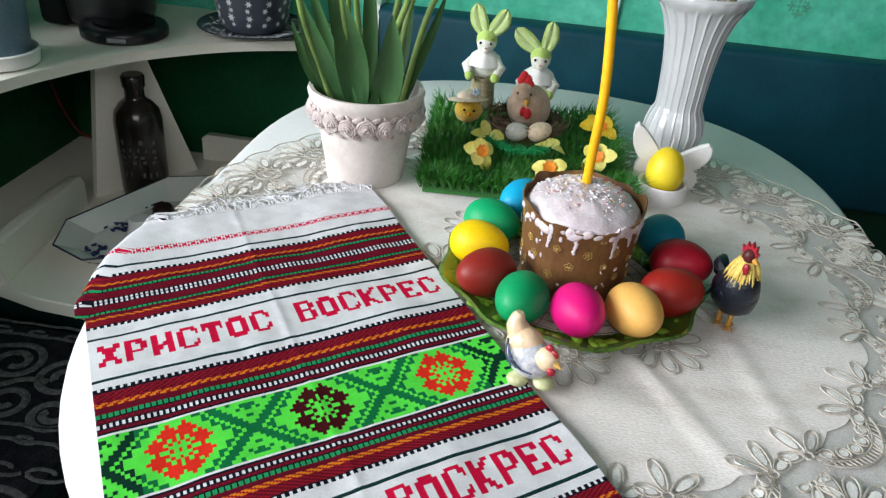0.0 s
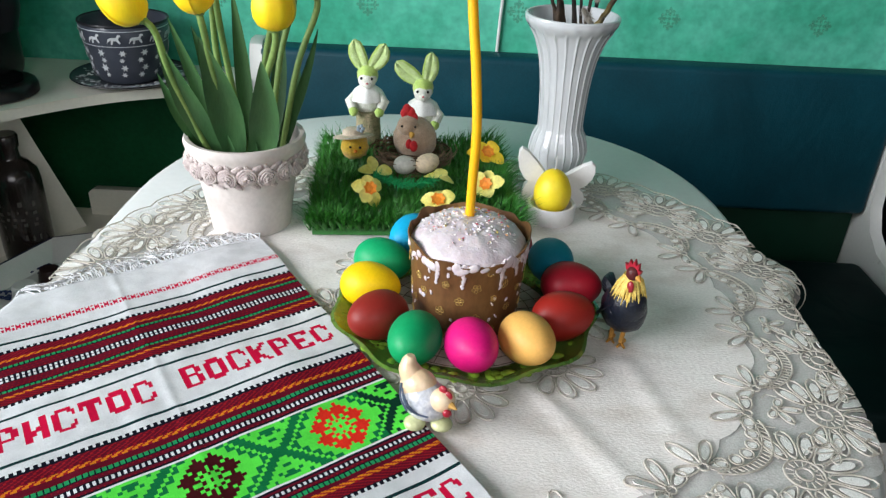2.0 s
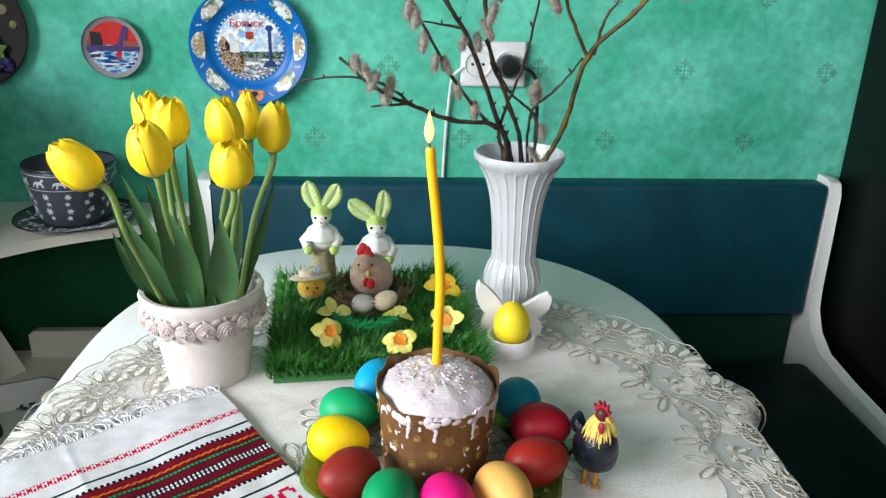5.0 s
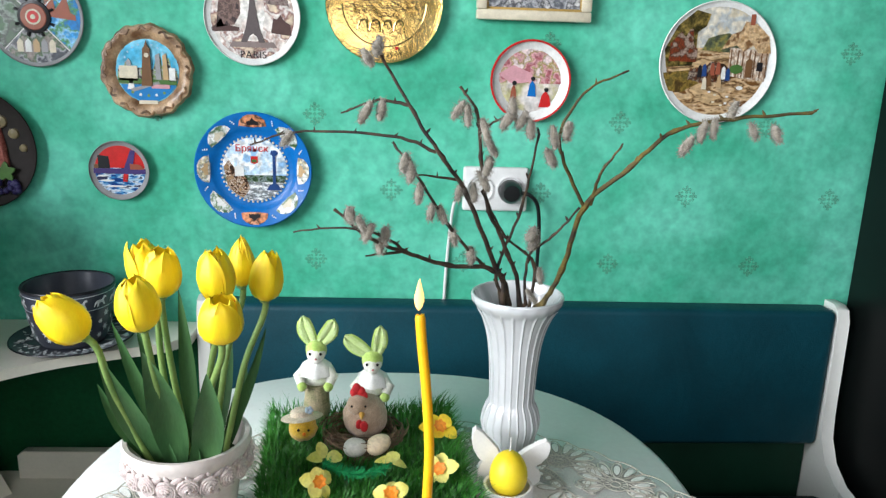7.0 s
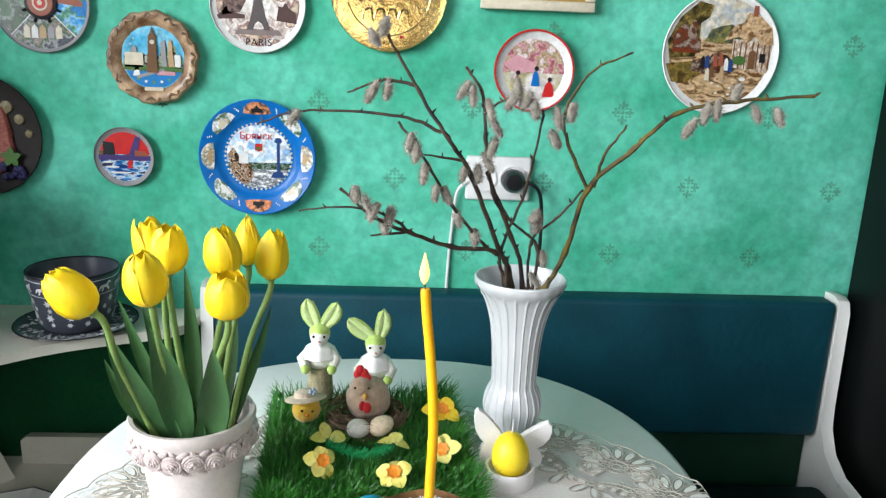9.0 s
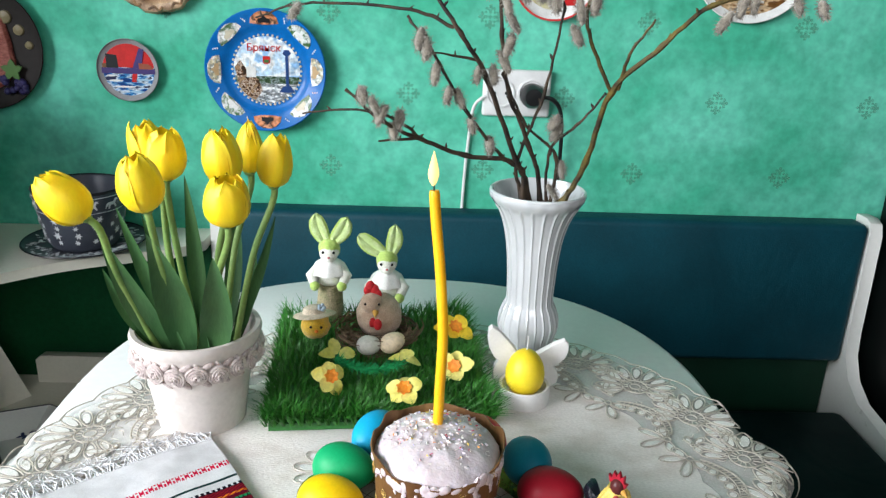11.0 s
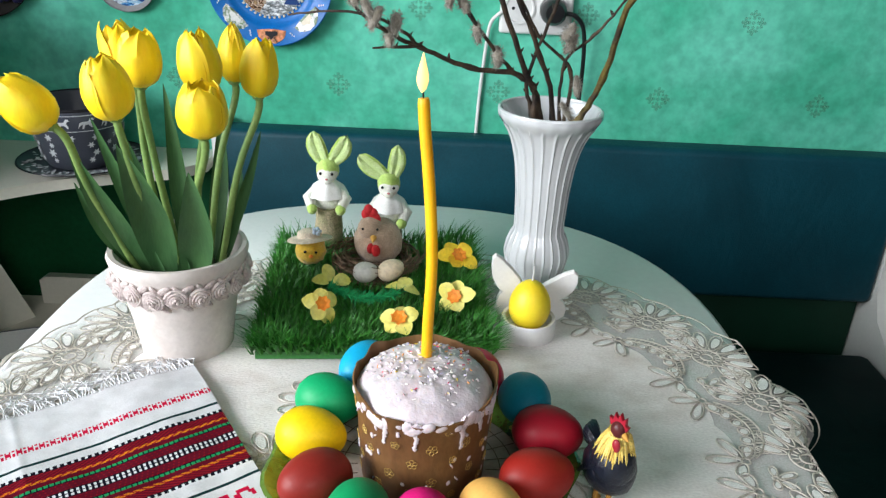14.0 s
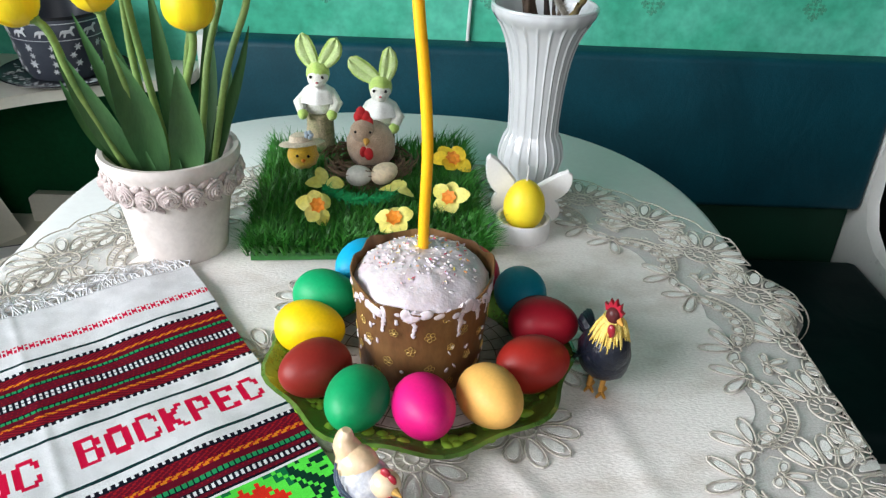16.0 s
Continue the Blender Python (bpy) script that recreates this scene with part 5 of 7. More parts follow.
def tulip_leaf(root, tip, width, curl, dark=False):
    root, tip = Vector(root), Vector(tip)
    d = tip - root
    out = Vector((root.x - FX, root.y - FY, 0))
    out = out.normalized() if out.length > 1e-4 else Vector((0, -1, 0))
    face = Vector((d.x * 0.2, -1, 0.15)).normalized()
    side = d.normalized().cross(face).normalized()
    nrm = side.cross(d.normalized()).normalized()
    pv, pf = [], []
    n = 15
    for i in range(n + 1):
        t = i / n
        w = width * (math.sin(math.pi * min(1, 0.10 + 0.90 * t ** 0.92)) ** 0.85) * (1 if t < 0.999 else 0.05) + 0.0004
        c = root + d * t + out * curl * math.sin(math.pi * t * 0.9) + side * width * 0.30 * math.sin(2.6 * t + 40 * width) * t
        tw = (0.45 + 50 * width * math.sin(300 * width)) * t
        for s in (-1, -0.5, 0, 0.5, 1):
            pv.append(c + side * w * s * math.cos(tw * 0.5) + nrm * (-0.40 * w * (1 - s * s) + 0.12 * w * math.sin(7 * t + 2 * s) + 0.2 * w * s * math.sin(tw * 2)))
    for i in range(n):
        for s in range(4):
            pf.append((5 * i + s, 5 * i + s + 1, 5 * i + s + 6, 5 * i + s + 5))
    solo("tulip_leaf", G().add(pv, pf), M["leaf_shaded"] if dark else M["leaf"], "broad green tulip leaf rising from the pot", "leaf", "tulip leaves in the pot")


# last value: True gives the leaf its shaded colour
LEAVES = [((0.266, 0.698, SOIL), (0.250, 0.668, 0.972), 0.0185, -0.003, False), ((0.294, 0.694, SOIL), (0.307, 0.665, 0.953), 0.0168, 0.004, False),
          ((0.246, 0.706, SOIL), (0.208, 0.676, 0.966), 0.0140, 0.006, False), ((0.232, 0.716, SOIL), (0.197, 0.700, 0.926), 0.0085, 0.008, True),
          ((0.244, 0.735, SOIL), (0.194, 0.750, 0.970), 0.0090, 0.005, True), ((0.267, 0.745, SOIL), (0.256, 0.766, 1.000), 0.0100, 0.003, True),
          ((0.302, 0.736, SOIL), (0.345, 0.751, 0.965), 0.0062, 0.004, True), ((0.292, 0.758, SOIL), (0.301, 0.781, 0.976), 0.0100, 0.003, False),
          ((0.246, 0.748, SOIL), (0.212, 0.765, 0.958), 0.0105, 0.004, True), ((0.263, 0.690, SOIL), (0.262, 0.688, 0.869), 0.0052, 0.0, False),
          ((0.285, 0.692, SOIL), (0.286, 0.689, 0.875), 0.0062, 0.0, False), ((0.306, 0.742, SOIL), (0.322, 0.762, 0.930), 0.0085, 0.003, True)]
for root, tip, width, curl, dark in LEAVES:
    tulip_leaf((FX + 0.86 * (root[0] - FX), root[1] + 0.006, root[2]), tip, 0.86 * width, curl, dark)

# ---- vase with willow ----
VX, VY = 0.623, 0.872
vase = thing("vase", (VX, VY, TOP), "tall white fluted milk-glass vase on the table", "vase")
flute = lambda a, z: 1 + (0.036 * (math.exp(-(math.sin(11 * a + 5 * z) / 0.30) ** 2) - 0.5) if 0.010 < z < 0.202 else 0.004 * math.sin(22 * a))
vp = spline([(0.0305, 0, 0), (0.033, 0, 0.004), (0.029, 0, 0.012), (0.0315, 0, 0.03), (0.0362, 0, 0.050), (0.0358, 0, 0.060), (0.0318, 0, 0.074), (0.0278, 0, 0.084), (0.0284, 0, 0.112),
             (0.0305, 0, 0.14), (0.033, 0, 0.16), (0.0375, 0, 0.178), (0.044, 0, 0.194), (0.0505, 0, 0.204), (0.0545, 0, 0.210), (0.0555, 0, 0.2145), (0.0545, 0, 0.218), (0.052, 0, 0.2175),
             (0.047, 0, 0.206), (0.036, 0, 0.182), (0.028, 0, 0.15), (0.024, 0, 0.08), (0.001, 0, 0.02)], 3)
part("body", G().lathe([(p.x, p.z) for p in vp], (VX, VY, TOP), 264, wob=lambda a, z: flute(a, z)), M["vase"], vase)

part("rim", G().lathe([(0.0535 + 0.0022 * math.cos(a), 0.2165 + 0.0022 * math.sin(a)) for a in [k * math.pi / 4 for k in range(8)]], (VX, VY, TOP), 64, ring=True), M["vase"], vase, "smooth rolled rim")
part("foot", G().lathe([(0.0335, 0), (0.0345, 0.002), (0.0335, 0.005), (0.031, 0.006)], (VX, VY, TOP), 64), M["vase"], vase)

BRANCHES = [
    (((0.612, 0.868, 0.956), (0.593, 0.844, 1.004), (0.547, 0.778, 1.107), (0.521, 0.748, 1.145), (0.492, 0.745, 1.188), (0.461, 0.745, 1.24)), 0.0030, "bark",
     [((0.515, 0.748, 1.150), (0.482, 0.745, 1.163), (0.427, 0.745, 1.167), (0.373, 0.745, 1.165), (0.338, 0.745, 1.152)), ((0.489, 0.745, 1.194), (0.459, 0.745, 1.198), (0.424, 0.745, 1.185))],
     [(0.448, 0.745, 1.237), (0.458, 0.745, 1.247), (0.447, 0.745, 1.187), (0.462, 0.745, 1.19), (0.373, 0.745, 1.16)]),
    (((0.608, 0.866, 0.96), (0.589, 0.843, 1.005), (0.535, 0.814, 1.018), (0.487, 0.78, 1.041), (0.45, 0.751, 1.063), (0.417, 0.745, 1.092)), 0.0030, "bark",
     [((0.487, 0.78, 1.041), (0.467, 0.763, 1.06), (0.428, 0.745, 1.074), (0.377, 0.745, 1.069)), ((0.485, 0.779, 1.042), (0.447, 0.755, 1.043))],
     [(0.433, 0.745, 1.087), (0.444, 0.745, 1.078), (0.45, 0.749, 1.069), (0.467, 0.761, 1.064), (0.461, 0.762, 1.052)]),
    (((0.626, 0.872, 0.955), (0.603, 0.834, 1.027), (0.574, 0.797, 1.086), (0.56, 0.759, 1.145), (0.552, 0.745, 1.19), (0.536, 0.745, 1.213)), 0.0026, "bark",
     [((0.556, 0.750, 1.168), (0.569, 0.745, 1.18), (0.59, 0.745, 1.188)), ((0.537, 0.769, 1.12), (0.499, 0.75, 1.127))],
     [(0.535, 0.745, 1.192), (0.544, 0.745, 1.187), (0.561, 0.745, 1.174), (0.568, 0.752, 1.157), (0.568, 0.766, 1.135), (0.565, 0.776, 1.119), (0.541, 0.777, 1.107), (0.556, 0.781, 1.106)]),
    (((0.604, 0.860, 0.965), (0.6, 0.851, 0.996), (0.575, 0.835, 1.013), (0.532, 0.794, 1.067), (0.493, 0.745, 1.133), (0.473, 0.745, 1.159)), 0.0024, "bark", [],
     [(0.485, 0.745, 1.139), (0.491, 0.745, 1.131), (0.5, 0.761, 1.108), (0.513, 0.777, 1.085), (0.524, 0.783, 1.082), (0.539, 0.803, 1.053), (0.56, 0.823, 1.028)]),
    (((0.640, 0.862, 0.940), (0.65, 0.855, 0.961), (0.665, 0.832, 1.009), (0.674, 0.786, 1.091), (0.706, 0.745, 1.14), (0.747, 0.745, 1.177), (0.803, 0.745, 1.19), (0.881, 0.745, 1.198)), 0.0034, "barkgold",
     [((0.674, 0.786, 1.091), (0.644, 0.762, 1.141), (0.635, 0.745, 1.176), (0.66, 0.745, 1.215), (0.697, 0.745, 1.232)), ((0.679, 0.782, 1.095), (0.681, 0.758, 1.131), (0.697, 0.745, 1.163))],
     [(0.628, 0.745, 1.168), (0.629, 0.76, 1.146), (0.641, 0.745, 1.174), (0.759, 0.745, 1.163), (0.773, 0.745, 1.178), (0.784, 0.745, 1.181), (0.801, 0.745, 1.199), (0.824, 0.745, 1.179), (0.847, 0.745, 1.177)]),
    (((0.628, 0.870, 0.940), (0.632, 0.868, 0.956), (0.627, 0.839, 1.02), (0.649, 0.816, 1.052), (0.669, 0.788, 1.09)), 0.0022, "bark", [],
     [(0.625, 0.819, 1.054), (0.629, 0.825, 1.043), (0.643, 0.848, 0.998), (0.637, 0.862, 0.969)]),
    (((0.605, 0.866, 0.945), (0.593, 0.844, 1.004), (0.61, 0.8, 1.086), (0.614, 0.745, 1.17)), 0.0024, "bark", [],
     [(0.582, 0.745, 1.183), (0.587, 0.745, 1.194), (0.596, 0.745, 1.183), (0.605, 0.745, 1.175)]),
    (((0.636, 0.866, 0.940), (0.634, 0.842, 1.013), (0.597, 0.821, 1.05), (0.565, 0.784, 1.106)), 0.0022, "bark", [], []),
]
rng = random.Random(11)


def catkin(p, down):
    g = G()
    L, W = rng.uniform(0.0088, 0.0125), rng.uniform(0.0038, 0.005)
    c = Vector(p) + Vector((0, -0.003, 0))
    tilt = (rng.uniform(-20, 20), rng.uniform(-35, 35), 0)
    g.ell(c, (W, W, L), tilt, 12, 10, rough=0.22, seed=rng.random() * 9)
    R = Euler([radians(a) for a in tilt]).to_matrix()
    for k in range(190):
        th, a = math.acos(rng.uniform(-0.95, 0.95)), rng.uniform(0, 6.283)
        n0 = Vector((math.sin(th) * math.cos(a), math.sin(th) * math.sin(a), math.cos(th)))
        q = c + R @ Vector((n0.x * W, n0.y * W, n0.z * L))
        d = (R @ n0 + Vector((rng.uniform(-.4, .4), rng.uniform(-.4, .4), rng.uniform(-.6, .1)))).normalized() * rng.uniform(0.0025, 0.0055)
        s = d.cross(Vector((0.3, 1, 0.2))).normalized() * 0.00026
        o = len(g.v)
        g.v += [tuple(q - s), tuple(q + s), tuple(q + d)]
        g.f.append((o, o + 1, o + 2))
        g.mi.append(0)
    return g


for pts, rad, bark, twigs, cats in BRANCHES:
    ob = thing("willow_branch", pts[0], "bare willow branch with grey furry catkins in the vase", "branch", "willow branches in the vase")
    root = Vector(pts[0])
    low = Vector((VX + (root.x - VX) * 0.3, VY - 0.004, TOP + 0.03))
    sp = spline([low, *pts], 7)
    n = len(sp)
    for i in range(1, n - 1):
        sp[i] = sp[i] + Vector((rng.uniform(-1, 1), rng.uniform(-1, 1), rng.uniform(-1, 1))) * 0.0008
    part("stem", G().tube(sp, [1.15 * rad * (1 - 0.62 * i / n) * (1.35 if i % 7 == 0 else 1) for i in range(n)], 8), M[bark], ob)
    for i in range(12, n, 4):
        p = sp[i]
        d = Vector((rng.uniform(-1, 1), rng.uniform(-1, 1), 0.8)).normalized()
        part("bud", G().tube([p, p + d * 0.004, p + d * 0.007], [0.0015, 0.0014, 0.0003], 5), M[bark], ob)
    for t in twigs:
        ts = spline(t, 6)
        for i in range(1, len(ts)):
            ts[i] = ts[i] + Vector((rng.uniform(-1, 1), rng.uniform(-1, 1), rng.uniform(-1, 1))) * 0.0007
        part("twig", G().tube(ts, [rad * 0.62 * (1 - 0.6 * i / len(ts)) for i in range(len(ts))], 7), M[bark], ob)
        for i in range(3, len(ts), 4):
            d = Vector((rng.uniform(-1, 1), rng.uniform(-1, 1), 0.8)).normalized()
            part("bud", G().tube([ts[i], ts[i] + d * 0.0055], [0.0014, 0.0003], 5), M[bark], ob)
    for p in cats:
        part("catkin", catkin(p, 1), M["catkin"], ob, "grey furry catkin")

# ---- glazed rooster and hen figurines ----
RX, RY = 0.645, 0.528
ro = thing("rooster_figurine", (RX, RY, TOP), "small glossy black rooster figurine with yellow neck", "figurine")
part("body", G().ell((RX - 0.001, RY + 0.004, 0.7805), (0.0205, 0.0185, 0.0190), (0, 8, -25), 24, 16, rough=0.05).ell((RX + 0.003, RY, 0.787), (0.0165, 0.0155, 0.019), (0, 8, 0), 18, 12), M["cock_black"], ro)
tail = G()
for k in range(9):
    a = radians(-30 + 9 * k)
    tail.tube(spline([(RX - 0.013, RY + 0.008, 0.787), (RX - 0.024 - 0.003 * math.cos(a), RY + 0.014 + 0.003 * (k % 3), 0.790 + 0.005 * math.sin(a)), (RX - 0.026, RY + 0.018 + 0.002 * (k % 3), 0.784 - 0.002 * k + 0.006)], 5), [0.0035] * 10 + [0.001], 6)
part("tail", tail, M["cock_black"], ro)
hk = G()
rng = random.Random(21)
for k in range(110):
    a = rng.uniform(0, 6.283)
    p0 = Vector((RX + 0.004 + 0.006 * math.cos(a), RY - 0.001 + 0.006 * math.sin(a), 0.812))
    p1 = Vector((RX + 0.003 + rng.uniform(0.012, 0.015) * math.cos(a), RY + rng.uniform(0.012, 0.015) * math.sin(a), rng.uniform(0.793, 0.800)))
    hk.tube([p0, p0.lerp(p1, 0.5) + Vector((0, 0, 0.002)), p1], [0.0012, 0.0011, 0.0003], 5)
hk.lathe([(0.0125, 0), (0.0095, 0.009), (0.0065, 0.017)], (RX + 0.003, RY, 0.797), 16)
part("hackle", hk, M["cock_yellow"], ro, "yellow neck feathers")
part("head", G().ell((RX + 0.0045, RY - 0.002, 0.8155), (0.0056, 0.0056, 0.0066), None, 14, 10), flat("dark_face", (0.09, 0.02, 0.02)), ro)
jag = [(-0.002, 0.817), (-0.0035, 0.8225), (-0.0005, 0.8215), (0.0005, 0.8265), (0.0030, 0.8235), (0.0048, 0.8280), (0.0068, 0.8235), (0.0092, 0.8262), (0.0096, 0.8205), (0.0120, 0.8200), (0.0105, 0.8160), (0.004, 0.8190)]
cb = G().prism([(RX + x, z) for x, z in jag], 0.0028, Matrix(((1, 0, 0, 0), (0, 0, -1, RY - 0.0006), (0, 1, 0, 0), (0, 0, 0, 1))), bev=0.0006)
part("comb", cb, M["comb"], ro, "red comb")
part("wattle", G().ell((RX + 0.008, RY - 0.0095, 0.808), (0.0032, 0.0022, 0.0052), None, 10, 8), M["comb"], ro, "red wattle")
part("beak", G().lathe([(0.0025, 0), (0.0004, 0.006)], (0, 0, 0), 8, pose(RX + 0.0115, RY - 0.006, 0.816, 90, 0, 50)), M["cock_legs"], ro)
for s in (-0.005, 0.005):
    part("leg", G().tube([(RX + s, RY, 0.770), (RX + s, RY - 0.003, TOP + 0.004)], 0.002, 7).tube([(RX + s, RY + 0.003, TOP + 0.0035), (RX + s + 0.001, RY - 0.010, TOP + 0.0035)], [0.002, 0.001], 6)
         .tube([(RX + s, RY - 0.002, TOP + 0.0035), (RX + s + 0.006, RY - 0.007, TOP + 0.0035)], [0.0018, 0.001], 6), M["cock_legs"], ro, "ochre leg")
wing_g = G()
for k in range(7):
    wing_g.tube([(RX - 0.002 - 0.002 * k, RY - 0.0125 + 0.0006 * k, 0.790 - 0.0018 * k), (RX - 0.010 - 0.0015 * k, RY - 0.0125 + 0.001 * k, 0.783 - 0.0018 * k)], [0.0022, 0.0008], 6)
part("wing", wing_g, M["cock_black"], ro)

ro.scale = (1.06, 1.06, 1.14)
ro.rotation_euler = (0, 0, radians(-42))

QX, QY = 0.478, 0.404
he = thing("hen_figurine", (QX, QY, TOP + 0.006), "small glazed cream hen figurine standing on the towel edge", "figurine")
Z0 = TOP + 0.006
part("body", G().ell((QX - 0.001, QY + 0.002, Z0 + 0.020), (0.0195, 0.0150, 0.0165), (0, 14, -25), 22, 14), M["hen_grey"], he)
part("back", G().ell((QX - 0.006, QY + 0.006, Z0 + 0.028), (0.0150, 0.0125, 0.0150), (0, 20, -25), 20, 14), M["hen_cream"], he, "cream back")
part("tail", G().tube(spline([(QX - 0.008, QY + 0.008, Z0 + 0.030), (QX - 0.014, QY + 0.011, Z0 + 0.042), (QX - 0.013, QY + 0.012, Z0 + 0.052)], 5), [0.010, 0.010, 0.0095, 0.009, 0.0085, 0.008, 0.007, 0.006, 0.0055, 0.0045, 0.003], 12), M["hen_cream"], he)
part("head", G().ell((QX + 0.012, QY - 0.008, Z0 + 0.028), (0.0095, 0.009, 0.0095), None, 16, 12), M["hen_cream"], he)
part("comb", G().ell((QX + 0.012, QY - 0.009, Z0 + 0.038), (0.0036, 0.002, 0.0036), (0, 0, -30), 10, 8).ell((QX + 0.0155, QY - 0.011, Z0 + 0.0345), (0.004, 0.002, 0.004), (0, 0, -30), 10, 8), M["comb"], he, "dark red comb")
part("wattle", G().ell((QX + 0.0155, QY - 0.017, Z0 + 0.023), (0.0034, 0.0022, 0.0034), None, 10, 8), M["comb"], he)
part("beak", G().lathe([(0.0028, 0), (0.0005, 0.006)], (0, 0, 0), 8, pose(QX + 0.018, QY - 0.0145, Z0 + 0.029, 95, 0, 45)), flat("ochre_beak_glaze", (0.6, 0.35, 0.1)), he)
for s in (-0.008, 0.012):
    part("foot", G().ell((QX + s, QY - 0.007, Z0 + 0.0045), (0.0085, 0.0080, 0.0050), None, 14, 8), M["hen_base"], he, "pale green foot")
wg = G()
for k in range(5):
    wg.tube(spline([(QX - 0.019 + 0.001 * k, QY + 0.002 - 0.004 * k, Z0 + 0.034 - 0.002 * k), (QX - 0.019 + 0.003 * k, QY - 0.003 - 0.0025 * k, Z0 + 0.024 - 0.0015 * k), (QX - 0.014 + 0.004 * k, QY - 0.008 - 0.0015 * k, Z0 + 0.016)], 4), 0.0008, 5)
part("wing_lines", wg, flat("grey_blue_line", (0.10, 0.13, 0.2)), he)

# ---- plates and picture on the wall ----
PY0 = WALL - 0.004


def face_wall(x, z, out=0.0, spin=0.0):
    """Plan x right, y up, z out of the wall towards the room."""
    return Matrix.Translation((x, PY0 - out, z)) @ Matrix.Rotation(radians(90), 4, "X") @ Matrix.Rotation(radians(spin), 4, "Z")


def plate_thing(x, z, label, lean=0):
    return thing("wall_plate", (x, PY0, z), label, "plate", "plates on the wall")


def dish_shape(r, depth=0.016, n=56, wob=None, inner=0.62):
    return [(r * 0.45, 0.0), (r * 0.6, 0.001), (r * 0.97, depth - 0.002), (r, depth), (r * 0.985, depth + 0.0012), (r * min(inner * 1.08, 0.5 + 0.5 * inner), 0.0062), (r * inner, 0.0045), (0.0005, 0.0045)]


def put(ob, name, shape2d, out, material, x, z, h=0.0005, label=""):
    return part(name, G().prism(shape2d, h, face_wall(x, z, out)), material, ob, label, smooth=False)


def circle(cx, cy, rx, ry=None, n=20, a0=0, a1=360):
    ry = ry or rx
    return [(cx + rx * math.cos(radians(a0 + (a1 - a0) * i / n)), cy + ry * math.sin(radians(a0 + (a1 - a0) * i / n))) for i in range(n if a1 - a0 == 360 else n + 1)]


def scene_picture(name, cols, scale, rough=0.3, stretch=(1, 1, 1)):
    """A painted picture: blotches of several colours under a glaze."""
    m = mat(name, cols[0], cols[1], rough, scale=scale * 0.7, fine=scale * 3, grain=0.35, bump=0.02, coat=0.1, stretch=stretch, ior=1.3)
    nt = m.node_tree
    N, L = nt.nodes, nt.links
    big = [n for n in N if n.bl_idname == "ShaderNodeTexNoise"][0]
    big.inputs["Detail"].default_value, big.inputs["Roughness"].default_value = 4, 0.55
    hsv = [n for n in N if n.bl_idname == "ShaderNodeHueSaturation"][0]
    hsv.inputs["Saturation"].default_value = 1.08
    rp = N.new("ShaderNodeValToRGB")
    rp.color_ramp.elements.remove(rp.color_ramp.elements[1])
    for k, c in enumerate(cols):
        e = rp.color_ramp.elements[0] if k == 0 else rp.color_ramp.elements.new(0.4 + 0.2 * k / (len(cols) - 1))
        e.position = 0.4 + 0.2 * k / (len(cols) - 1)
        e.color = (*(0.95 * q ** 1.2 for q in c), 1)
    L.new(big.outputs[0], rp.inputs[0])
    L.new(rp.outputs[0], hsv.inputs["Color"])
    return m


def half_disc(r, y0, y1, n=24):
    """Slice of a disc between two heights."""
    pts = []
    for i in range(n + 1):
        y = y0 + (y1 - y0) * i / n
        pts.append((math.sqrt(max(r * r - y * y, 0)), y))
    return pts + [(-x, y) for x, y in pts[::-1]]


C = {k: flat("paint_" + k, c, 0.35, coat=0.1) for k, c in dict(
    white=(0.75, 0.76, 0.74), blue=(0.002, 0.145, 0.48), sky=(0.32, 0.52, 0.68), darkblue=(0.02, 0.06, 0.2), black=(0.015, 0.015, 0.018), brown=(0.16, 0.08, 0.035), tan=(0.5, 0.34, 0.18),
    red=(0.55, 0.02, 0.02), brick=(0.32, 0.09, 0.05), green=(0.07, 0.16, 0.04), grass=(0.16, 0.26, 0.07), grey=(0.30, 0.30, 0.31), pink=(0.62, 0.32, 0.36), cream=(0.66, 0.6, 0.46), teal=(0.03, 0.25, 0.32),
    gold=(0.5, 0.33, 0.1), violet=(0.06, 0.04, 0.16), salmon=(0.6, 0.28, 0.18)).items()}
OUT = 0.0048

# blue town plate
bp = plate_thing(0.227, 1.034, "blue rimmed souvenir town plate on the green wall")
bx, bz, br = 0.227, 1.034, 0.1005
part("plate", G().lathe([(0.046, 0.0), (0.060, 0.001), (0.098, 0.016), (br, 0.018), (0.0990, 0.0192), (0.0760, 0.0128), (0.0715, 0.0105), (0.0660, 0.0058), (0.0590, 0.0045), (0.0005, 0.0045)], (0, 0, 0), 72, face_wall(bx, bz)), C["blue"], bp)
for k in range(46):
    a = 2 * math.pi * k / 46
    part("bead", G().ell((bx + 0.0575 * math.cos(a), PY0 - 0.0052, bz + 0.0575 * math.sin(a)), (0.0021, 0.0012, 0.0021), None, 8, 5), C["cream"], bp)
put(bp, "sky", circle(0, 0, 0.0555, n=44), OUT, scene_picture("painted_sky", [(0.34, 0.52, 0.72), (0.78, 0.84, 0.88), (0.88, 0.89, 0.88), (0.56, 0.70, 0.82)], 46), bx, bz)
put(bp, "far_trees", half_disc(0.0553, -0.022, -0.010), OUT + 0.0005, scene_picture("painted_far_trees", [(0.03, 0.06, 0.03), (0.10, 0.16, 0.09), (0.30, 0.36, 0.36), (0.05, 0.07, 0.04)], 150), bx, bz)
put(bp, "square", half_disc(0.0553, -0.0548, -0.022), OUT + 0.0006, scene_picture("painted_square", [(0.80, 0.82, 0.82), (0.42, 0.46, 0.50), (0.14, 0.15, 0.15), (0.72, 0.74, 0.76)], 90, stretch=(1, 1, 2)), bx, bz)
